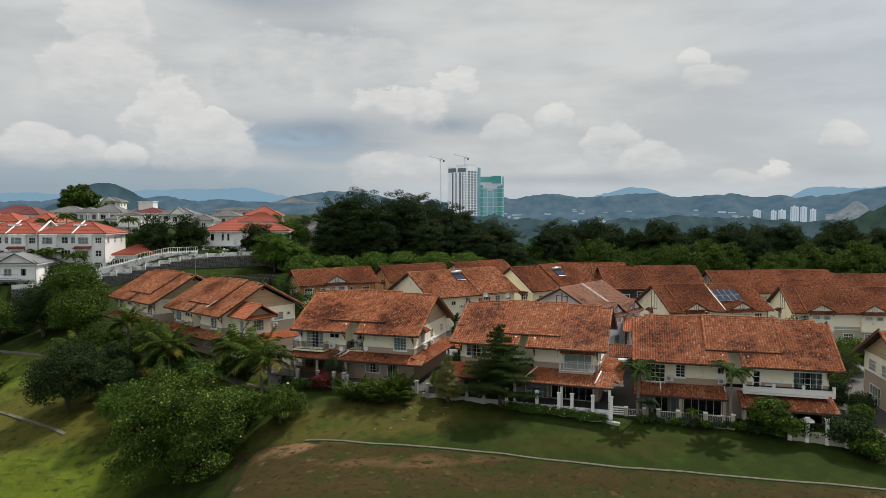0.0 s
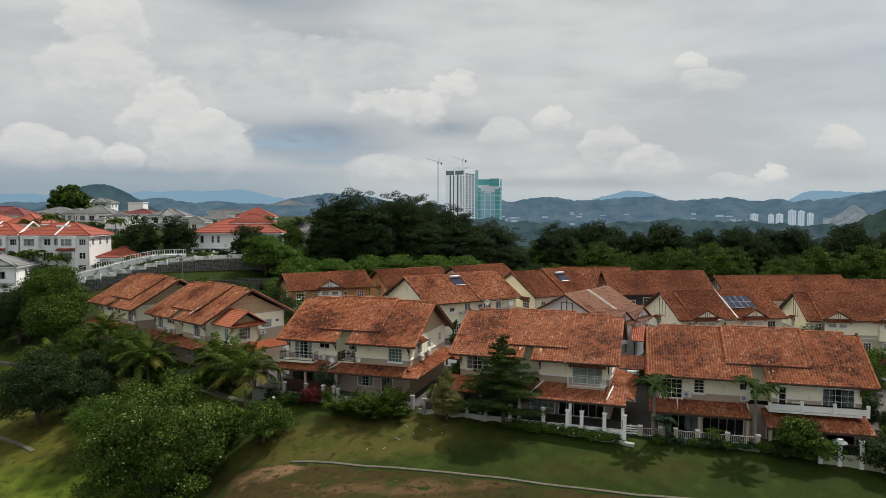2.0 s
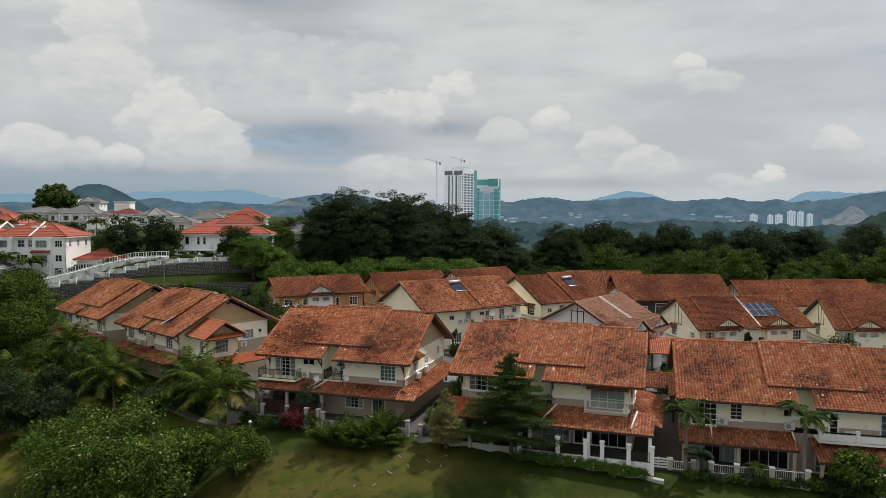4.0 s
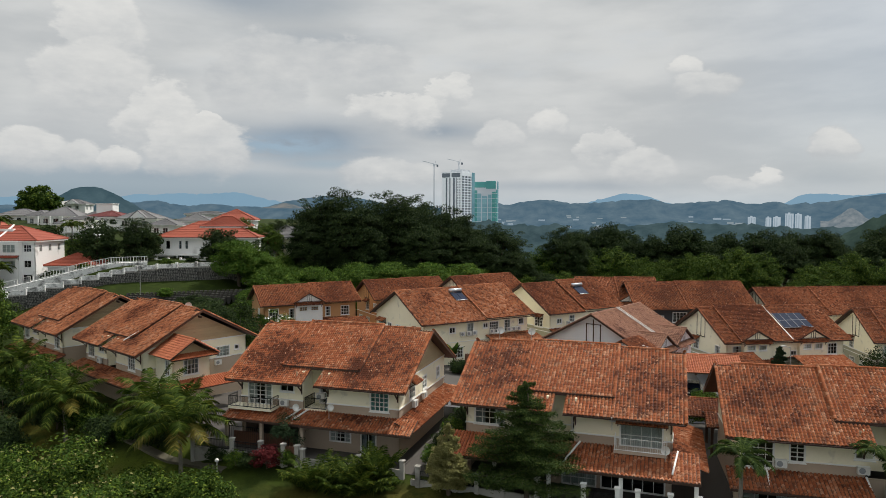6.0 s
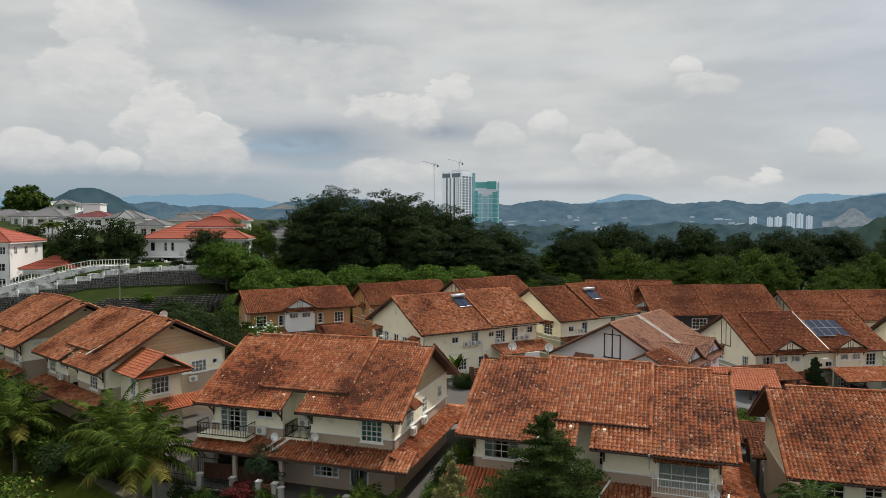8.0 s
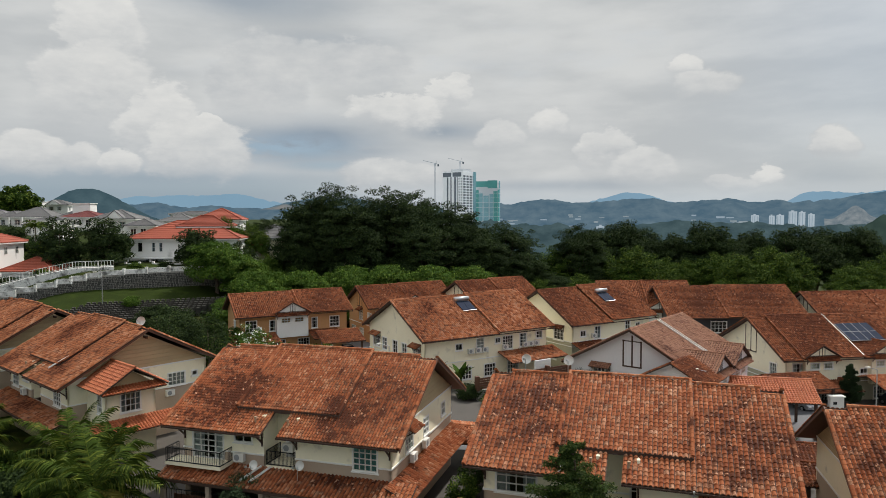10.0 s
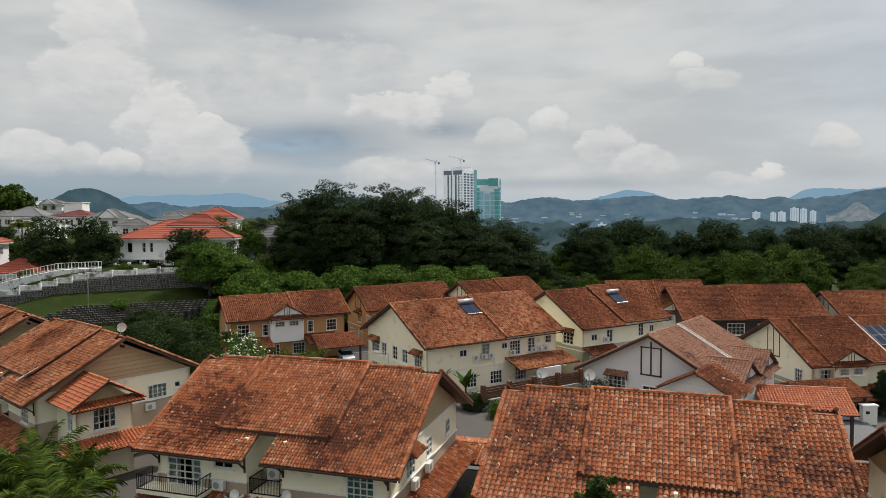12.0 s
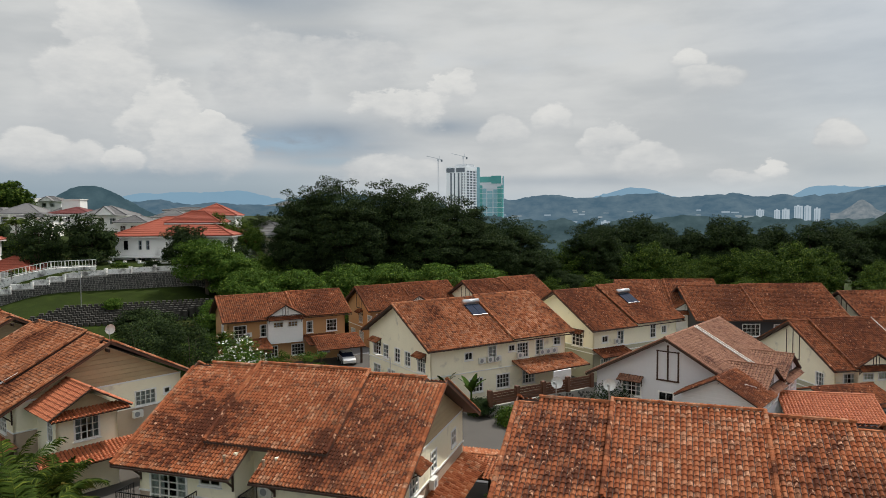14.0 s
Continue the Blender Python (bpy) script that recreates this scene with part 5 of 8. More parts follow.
def foxtail_palm(m, label, seed, trunk_h, length, fronds=10, mat=None, name="palm_tree"):
    rng = random.Random(seed)
    ob = thing(name, m, label, "palm")
    obj("trunk", Geo().tube([(0, 0, -0.4), (0, 0, trunk_h * 0.5), (0.03, 0, trunk_h)], [0.17, 0.15, 0.10], 9), PALM_BARK, ob)
    for k in range(fronds):
        az, el = k * 2.399, rng.uniform(0.25, 1.0)
        g = Geo()
        frond(g, (0, 0, trunk_h), (math.cos(az) * math.cos(el), math.sin(az) * math.cos(el), math.sin(el)), length * rng.uniform(0.85, 1.1), 0.26, 60, length * 0.2, rng, 0.045)
        obj("frond", g, mat or LEAF_GREY, ob)
    return ob


def clump_palm(m, label, seed, height, stems=9, mat=None, name="areca_palm"):
    rng = random.Random(seed)
    ob = thing(name, m, label, "palm")
    for k in range(stems):
        az, r = rng.uniform(0, 6.28), rng.uniform(0.1, 0.55)
        b = (math.cos(az) * r, math.sin(az) * r, -0.2)
        g = Geo()
        for j in range(4):
            a2, el = az + rng.uniform(-1.2, 1.2), rng.uniform(0.7, 1.35)
            frond(g, b, (math.cos(a2) * math.cos(el), math.sin(a2) * math.cos(el), math.sin(el)), height * rng.uniform(0.75, 1.15), 0.14, 26, height * 0.24, rng, 0.06)
        obj("stem", g, mat or LEAF_PALM, ob)
    return ob


def tiered_tree(m, label, seed, height, R, mat, name="tree"):
    """A tree with flat sprays of twigs in whorls, narrowing to the top."""
    rng = np.random.default_rng(seed)
    ob = thing(name, m, label, "tree")
    wood = Geo().tube([(0, 0, -0.4), (0, 0, height * 0.5), (0.05, 0, height * 0.98)], [0.2, 0.14, 0.03])
    pts, nrm = [], []
    z = height * 0.16
    while z < height * 0.97:
        k = z / height
        rr = R * (1 - k) ** 0.75 * (1.0 if k > 0.22 else 0.8) + 0.15
        arms = 6 if k < 0.7 else 4
        for i in range(arms):
            az = rng.uniform(0, 6.28)
            L = rr * rng.uniform(0.65, 1.15)
            tip = Vector((math.cos(az) * L, math.sin(az) * L, z + 0.06 * L))
            wood.tube([(0, 0, z), tip], [0.045, 0.012], 4)
            n = int(1300 * L / R) + 160
            t = rng.uniform(0.12, 1.05, n)
            w = 0.34 * L * (1.15 - np.abs(t - 0.6)) * 0.8
            s = rng.normal(0, 0.5, n) * w
            pts.append(np.stack([math.cos(az) * L * t - math.sin(az) * s, math.sin(az) * L * t + math.cos(az) * s, z + 0.06 * L * t + rng.normal(0, 0.07, n) - 0.12 * np.abs(s)], 1))
            nrm.append(np.tile([0, 0, 1.0], (n, 1)))
        z += height * 0.045
    obj("trunk", wood, BARK, ob)
    obj("crown", leaf_cloud(np.concatenate(pts), np.concatenate(nrm), 0.19, rng, 0.1, 0.32), mat, ob)
    return ob


def banana_plant(m, seed):
    rng = random.Random(seed)
    ob = thing("banana_plant", m, "green banana plant with broad ragged leaves", "plant")
    obj("stem", Geo().tube([(0, 0, -0.2), (0, 0, 2.2)], [0.16, 0.10]), LEAF_BRIGHT, ob)
    for k in range(8):
        az, el = k * 2.4, rng.uniform(0.6, 1.3)
        d = Vector((math.cos(az) * math.cos(el), math.sin(az) * math.cos(el), math.sin(el)))
        side = d.cross(Vector((0, 0, 1))).normalized()
        g, p = Geo(), Vector((0, 0, 2.1))
        rows = []
        for i in range(8):
            w = 0.36 * math.sin(3.1 * (i + 0.6) / 8)
            rows += [p - side * w + Vector((0, 0, 0.05)), p, p + side * w + Vector((0, 0, 0.05))]
            p = p + d * 0.3
            d = (d + Vector((0, 0, -0.14))).normalized()
        g.add(rows, [(3 * i + j, 3 * i + j + 1, 3 * i + j + 4, 3 * i + j + 3) for i in range(7) for j in range(2)])
        obj("leaf", g, LEAF_MID, ob)
    return ob


def on_ground(x, y, sink=0.1, yaw=0.0, s=1.0):
    return pose(x, y, ground_z(x, y) - sink, 0, 0, yaw) @ Matrix.Scale(s, 4)


# the wood behind the houses: a few trees of each kind, then copies
WOOD = [
    broadleaf("tree", on_ground(-27, 193), "tall dark spreading tree in the wood", 1, 9.6, 24.0, 3.0, 520, 120, 1.6, 0.46, LEAF_DARK, 0.5, 0.8, 0.5, group="trees of the wood"),
    broadleaf("tree", on_ground(-17, 203), "tall dark spreading tree in the wood", 2, 9.0, 20.5, 2.5, 500, 120, 1.55, 0.46, LEAF_DARK, 0.5, 0.7, 0.5, group="trees of the wood"),
    broadleaf("tree", on_ground(38, 222), "dark rounded tree in the wood", 3, 6.8, 18.5, 1.5, 320, 115, 1.45, 0.44, LEAF_DARK, 0.4, 0.9, 0.25, group="trees of the wood"),
    broadleaf("tree", on_ground(66, 205), "green rounded tree at the wood's edge", 4, 6.0, 13.5, 0.2, 260, 110, 1.3, 0.40, LEAF_MID, 0.35, 0.9, 0.25, group="trees of the wood"),
    broadleaf("tree", on_ground(-30, 172), "bright green bushy tree behind the roofs", 5, 4.2, 8.6, 0.0, 200, 100, 0.95, 0.32, LEAF_BRIGHT, 0.25, 0.9, 0.25, group="trees of the wood"),
]


def more(kind, x, y, s, yaw, tall=1.0):
    copy_thing(WOOD[kind], on_ground(x, y, 0.2, yaw) @ Matrix.Diagonal((s, s, s * tall, 1)))


for x, y, s, tall, kind in ((-30.5, 187, 0.68, 1.25, 1), (-20, 189, 0.98, 1.08, 1), (-31, 203, 1.0, 1.05, 1), (-13, 196, 0.96, 1.02, 0), (-5, 189, 0.86, 1.02, 1), (-6, 204, 0.96, 1.0, 0), (2, 195, 0.88, 0.96, 0),
                            (5, 206, 0.9, 0.96, 1), (9, 190, 0.78, 0.95, 1), (14, 198, 0.78, 0.92, 0), (17, 189, 0.62, 0.95, 1), (-41, 195, 0.40, 0.9, 0), (24, 190, 0.50, 0.8, 1), (32, 202, 0.72, 1.0, 0)):
    more(kind, x, y, s, x * 37 % 360, tall)
for i in range(15):
    x = 46 + i * 7.2
    more(2, x, 221 + 5 * math.sin(i * 1.7), 1.06 + 0.10 * math.sin(i * 2.3 + 1), i * 67 % 360, 1.0 + 0.06 * math.sin(i * 3.1))
for i in range(13):
    more(3, 26 + i * 8.3, 202 + 6 * math.sin(i * 2.1), 1.06 + 0.16 * math.sin(i * 1.3), i * 83 % 360, 0.95)
for i in range(11):
    more(3, 20 + i * 9.1, 184 + 3 * math.sin(i * 2.7), 0.62 + 0.1 * math.sin(i * 1.9), i * 71 % 360, 0.95)
for i in range(12):
    x = -46 + i * 4.6
    more(3, x, 184 + 3 * math.sin(i * 1.9), 0.62 + 0.1 * math.sin(i * 2.9), i * 59 % 360, 1.0)
for i in range(13):
    x = -42 + i * 3.9
    more(4, x, 171 + 3.5 * math.sin(i * 2.4) + 0.12 * x, 1.22 + 0.26 * math.sin(i * 3.3), i * 97 % 360, 1.0)
for x, y, s in ((-37, 156, 0.75), (-34.5, 151, 0.8), (-33, 160, 0.85), (-52, 153.5, 0.34), (-45.5, 151, 0.30)):
    more(4, x, y, s, x * 31 % 360, 0.9)
for x, y, s, t in ((-36, 133, 0.60, 0.95), (-31, 129, 0.58, 0.9), (-39, 139, 0.62, 0.95), (-30, 138, 0.55, 0.9), (-44, 144, 0.55, 0.8), (-26, 132, 0.40, 0.9)):
    more(3 if x > -34 else 2, x, y, s * 0.9, x * 31 % 360, t * 0.8)

# trees of the lawn and the gardens
# its blossom argument scatters pale leaves as painted sunlit highlights
broadleaf("tree", on_ground(-28.8, 74.4), "large dense green tree standing on the lawn", 11, 6.9, 14.2, -2.2, 440, 120, 1.25, 0.29, LEAF_MID, 0.35, 1.0, 0.35, blossom=(LEAF_PALE, 1300, 0.26))
broadleaf("tree", on_ground(-51.0, 91.9), "dark round-crowned tree on the grass slope", 12, 4.5, 10.0, -0.3, 260, 110, 1.1, 0.30, LEAF_DARK, 0.28)
broadleaf("tree", on_ground(-18.4, 77.2), "young green tree on the lawn", 13, 2.5, 4.3, 0.2, 120, 70, 0.7, 0.28, LEAF_MID, 0.14, hollow=0.3)
broadleaf("tree", on_ground(-23.6, 79.8), "young green tree on the lawn", 14, 2.6, 4.6, 0.2, 120, 70, 0.7, 0.28, LEAF_MID, 0.14, hollow=0.3)
broadleaf("tree", on_ground(-39.5, 85.5), "feathery bright green tree on the slope", 15, 3.4, 5.6, 0.2, 180, 80, 0.95, 0.26, LEAF_BRIGHT, 0.16, hollow=0.3)
broadleaf("tree", on_ground(-34.0, 81.5), "feathery bright green tree on the slope", 16, 2.8, 4.8, 0.2, 150, 80, 0.9, 0.26, LEAF_BRIGHT, 0.16, hollow=0.3)
for i, (x, y, R, H, mat) in enumerate(((-66.5, 123, 5.2, 13.0, LEAF_MID), (-62.5, 115.5, 3.6, 8.4, LEAF_MID), (-72, 121.5, 4.4, 8.6, LEAF_DARK), (-82, 124.5, 4.4, 6.2, LEAF_MID), (-91, 122, 4.6, 6.4, LEAF_DARK), (-75, 131, 3.8, 8.6, LEAF_DARK))):
    broadleaf("tree", on_ground(x, y), "dense broadleaf tree at the edge of the lawn", 20 + i, R, H, 0.3, 230, 110, 1.3, 0.36, mat, 0.3)
for i, (x, y, R, H, mat) in enumerate(((-44, 102, 3.0, 6.2, LEAF_MID), (-47.5, 99.5, 2.6, 5.0, LEAF_DARK), (-40.5, 97.5, 2.3, 4.2, LEAF_DARK), (-36.2, 95.5, 1.9, 3.0, LEAF_MID), (-33.0, 92.8, 1.8, 2.6, LEAF_DARK), (-29.5, 91.8, 1.9, 2.8, LEAF_MID),
                                       (-26.6, 90.0, 1.6, 2.6, LEAF_DARK), (-45.5, 95.0, 2.3, 4.2, LEAF_DARK), (-43, 92.5, 2.0, 3.6, LEAF_DARK), (-54, 108, 2.5, 5.0, LEAF_MID))):
    broadleaf("bush", on_ground(x, y), "dense garden shrub beside the path", 40 + i, R, H, 0.0, 95, 70, 0.75, 0.28, mat, 0.1, category="bush")
coconut_palm(on_ground(-22.6, 85.0), "coconut palm with arching yellowing fronds", 3, 4.4, 5.0, 26)
coconut_palm(on_ground(-27.5, 90.6), "coconut palm with drooping green fronds", 5, 3.9, 4.4, 22)
coconut_palm(on_ground(-38.2, 95.0), "coconut palm with yellow lower fronds", 7, 4.6, 4.6, 24)
coconut_palm(on_ground(-25.4, 92.6), "coconut palm close to the house wall", 8, 2.6, 3.2, 16)
coconut_palm(on_ground(-48.5, 104.5), "coconut palm with slender green fronds", 9, 5.2, 3.8, 18)
coconut_palm(on_ground(-57.5, 106.0), "coconut palm with yellowing fronds", 10, 3.0, 3.6, 18)
clump_palm(on_ground(-69.5, 104.5), "small spiky palm on the lawn", 4, 2.8, 8)
for i, (x, y) in enumerate(((-10.2, 80.3), (-8.0, 79.7), (-6.2, 79.4), (-4.9, 80.6))):
    clump_palm(on_ground(x, y), "bushy areca palm clump on the lawn's edge", 50 + i, 3.1 - 0.2 * (i % 2), 10)
broadleaf("bush", on_ground(-14.7, 83.3), "dark red leafy shrub by the gate", 60, 1.1, 2.0, 0.1, 40, 60, 0.45, 0.2, LEAF_RED, 0.06, category="bush")
for i, (x, y) in enumerate(((-19.3, 84.9), (-17.6, 84.2), (-16.2, 83.7), (-12.9, 83.4))):
    broadleaf("bush", on_ground(x, y), "low green shrub below the garden fence", 61 + i, 0.95, 1.4, 0.05, 34, 60, 0.4, 0.17, LEAF_MID if i % 2 else LEAF_DARK, 0.05, category="bush")
broadleaf("tree", pose(-13.6, 85.6, 2.7), "small open-crowned garden tree", 66, 1.6, 2.9, 0.9, 40, 45, 0.5, 0.2, LEAF_GREY, 0.08, hollow=0.2)
tiered_tree(on_ground(6.4, 76.6), "dark layered conical tree in front of the house", 70, 9.2, 5.4, LEAF_FIR)
tiered_tree(on_ground(0.6, 78.2), "pale yellowish layered young tree", 71, 5.6, 2.0, LEAF_PALE)
for i in range(11):
    p = pose(0.78, 81.45, 2.6, 0, 0, -18.2) @ Vector((7.9 + i * 1.0, -3.35, 0))
    broadleaf("bush", pose(p.x, p.y, max(1.75, ground_z(p.x, p.y))), "low flowering hedge shrub below the fence", 72 + i, 0.66, 1.0, 0.0, 28, 55, 0.32, 0.15, LEAF_BRIGHT, 0.04, category="bush", group="hedge shrubs", blossom=(FLOWER, 14, 0.12))
foxtail_palm(on_ground(30.0, 71.8), "slender palm with drooping feathery fronds", 80, 5.7, 2.7, 12, LEAF_FIR)
foxtail_palm(on_ground(20.8, 73.2), "slender palm with drooping feathery fronds", 81, 5.3, 2.6, 12, LEAF_FIR)
foxtail_palm(on_ground(21.6, 72.6), "short spiky grey-green palm", 82, 1.9, 1.6, 12)
foxtail_palm(on_ground(26.2, 72.0), "short spiky grey-green palm", 83, 1.4, 1.1, 12, LEAF_PALM)
broadleaf("bush", on_ground(33.4, 70.8), "large leafy shrub at the garden fence", 84, 2.1, 3.6, 0.2, 70, 60, 0.7, 0.3, LEAF_MID, 0.1, category="bush")
broadleaf("bush", on_ground(35.4, 70.0), "leafy green shrub at the garden fence", 85, 1.7, 2.4, 0.1, 50, 60, 0.55, 0.26, LEAF_BRIGHT, 0.08, category="bush")
broadleaf("bush", on_ground(40.3, 68.8), "large dark leafy shrub at the lawn's edge", 86, 2.1, 3.5, 0.1, 70, 60, 0.7, 0.32, LEAF_DARK, 0.1, category="bush")
broadleaf("bush", on_ground(41.6, 66.8), "dark leafy shrub at the lawn's edge", 87, 1.7, 2.6, 0.1, 60, 60, 0.6, 0.3, LEAF_MID, 0.08, category="bush")
for i in range(16):
    x = 21.0 + i * 1.05
    broadleaf("bush", on_ground(x, fence_y(x) - 0.9), "clipped low hedge shrub below the fence", 90 + i, 0.62, 0.8, 0.0, 22, 50, 0.3, 0.15, LEAF_GREY if i % 3 else LEAF_MID, 0.04, category="bush", group="hedge shrubs")
broadleaf("bush", pose(-22.6, 121.5, 2.5), "bushy tree covered in white blossom", 110, 3.1, 7.4, 0.4, 110, 70, 0.7, 0.24, LEAF_BRIGHT, 0.12, category="tree", blossom=(FLOWER, 620, 0.26))
broadleaf("bush", pose(-21.0, 119.5, 2.4), "bright green round shrub", 111, 1.5, 3.0, 0.2, 40, 60, 0.5, 0.2, LEAF_BRIGHT, 0.08, category="bush")
broadleaf("tree", pose(-16.5, 128.5, 2.5), "small tree with flat layered branches", 112, 2.2, 4.2, 1.0, 46, 50, 0.6, 0.24, LEAF_MID, 0.08, tiers=3)
broadleaf("bush", pose(28.6, 100.5, 1.6), "round dark green shrub between the houses", 113, 1.7, 3.2, 0.1, 60, 70, 0.55, 0.22, LEAF_MID, 0.1, category="bush")
broadleaf("tree", pose(14.6, 113.5, 2.3), "thin-leaved olive garden tree", 114, 2.3, 4.0, 1.0, 50, 50, 0.7, 0.2, LEAF_GREY, 0.08, hollow=0.2)
tiered_tree(pose(47.0, 120.5, 0.9), "young conifer in a front garden", 115, 5.2, 1.4, LEAF_GREY)
broadleaf("bush", pose(62.5, 122.5, 0.2), "dark garden trees between the houses", 116, 2.8, 5.0, 0.3, 60, 60, 0.8, 0.28, LEAF_DARK, 0.12, category="tree")
broadleaf("tree", pose(59.5, 101.5, 0.2), "rounded green tree between two houses", 117, 3.2, 5.2, 0.1, 110, 60, 1.0, 0.34, LEAF_MID, 0.2)
for i, (x, y, R, H, mat) in enumerate(((45.2, 80.0, 1.7, 3.8, LEAF_DARK), (47.4, 84.5, 2.2, 5.2, LEAF_MID), (50.5, 90.0, 2.6, 6.0, LEAF_DARK), (44.6, 73.6, 1.2, 2.6, LEAF_MID), (46.6, 77.0, 1.3, 3.0, LEAF_DARK), (56.0, 97.0, 2.4, 5.0, LEAF_MID))):
    broadleaf("bush", on_ground(x, y), "dark leafy shrub in the side alley", 210 + i, R, H, 0.0, 80, 70, 0.6, 0.22, mat, 0.08, category="bush")
for i, (u, v, R, H, mat) in enumerate(((-1.5, 0.2, 0.9, 2.4, LEAF_BRIGHT), (-1.9, 3.4, 1.0, 2.2, LEAF_DARK), (-1.7, 6.2, 1.1, 2.8, LEAF_MID), (-2.0, 9.5, 1.2, 3.0, LEAF_DARK), (-1.6, 12.8, 1.2, 2.6, LEAF_MID))):
    p = pose(0.78, 81.45, 2.6, 0, 0, -18.2) @ Vector((u, v, 0))
    broadleaf("bush", pose(p.x, p.y, 2.7), "leafy shrub along the side wall", 220 + i, R, H, 0.0, 50, 60, 0.42, 0.18, mat, 0.05, category="bush", group="side wall shrubs")
banana_plant(pose(1.6, 119.0, 2.5), 5)
banana_plant(pose(-1.2, 121.0, 2.5), 6)

for i, (x, y, z, R, H, mat) in enumerate(((2.5, 117.2, 2.4, 1.3, 2.2, LEAF_DARK), (5.5, 114.8, 2.3, 1.5, 2.0, LEAF_MID), (8.4, 116.4, 2.3, 1.2, 2.4, LEAF_DARK), (17.0, 104.5, 2.0, 1.6, 2.8, LEAF_MID), (12.0, 108.0, 2.2, 1.4, 2.2, LEAF_DARK),
                                          (-25.0, 126.5, 2.5, 2.6, 6.5, LEAF_DARK), (-28.8, 123.5, 2.5, 3.2, 10.4, LEAF_DARK), (-33.0, 121.0, 2.6, 3.0, 9.0, LEAF_DARK), (-21.5, 133.0, 2.5, 1.6, 3.4, LEAF_MID),
                                          (27.5, 96.2, 1.6, 1.9, 3.2, LEAF_MID), (30.5, 105.0, 1.5, 1.4, 2.2, LEAF_MID))):
    broadleaf("bush", pose(x, y, z), "leafy garden shrub between the houses" if R < 2 else "dark garden tree behind the roofs", 170 + i, R, H, 0.05, 70, 60, 0.55 if R < 2 else 0.9, 0.22 if R < 2 else 0.30, mat, 0.08, category="bush" if R < 2 else "tree")
for i in range(14):
    x = 30.5 + i * 0.85
    broadleaf("bush", on_ground(x, fence_y(x) - 1.1), "rough dark hedge shrub at the lawn's edge", 190 + i, 0.8, 1.25, 0.0, 34, 50, 0.36, 0.17, LEAF_MID if i % 3 == 0 else LEAF_DARK, 0.04, category="bush", group="hedge shrubs")


def blades(name, places, mat, label, seed, lo=0.02, hi=0.05):
    """Tufts of coarse grass on the slope, too many to count: three blades each."""
    rng = np.random.default_rng(seed)
    g = Geo()
    for x, y in places:
        z, h = ground_z(x, y), rng.uniform(lo, hi)
        for a in rng.uniform(0, 6.28, 3):
            k = len(g.v)
            c, q, lean = math.cos(a), math.sin(a), h * rng.uniform(0.3, 0.9)
            g.v += [(x - q * 0.02, y + c * 0.02, z), (x + q * 0.02, y - c * 0.02, z), (x + c * lean, y + q * lean, z + h)]
            g.f.append((k, k + 1, k + 2))
    tagged(obj(name, g, mat), label, "grass", kind="stuff")


rng_lawn = np.random.default_rng(77)
blades("grass", [(x, fence_y(x) - 0.9 - d) for x, d in zip(rng_lawn.uniform(-58, 44, 34000), rng_lawn.uniform(0.2, 10, 34000))], BLADES, "coarse uneven lawn grass", 1)
blades("dry_grass", [(x, fence_y(x) - 0.9 - d) for x, d in zip(rng_lawn.uniform(-22, 44, 26000), rng_lawn.uniform(10.5, 24, 26000))], DRY_BLADES, "dry brown grass below the drain", 2)
blades("bright_grass", list(zip(rng_lawn.normal(-47, 6.5, 18000), rng_lawn.normal(75.5, 3.4, 18000))), BRIGHT_BLADES, "bright yellow-green grass at the slope's foot", 3, 0.025, 0.055)

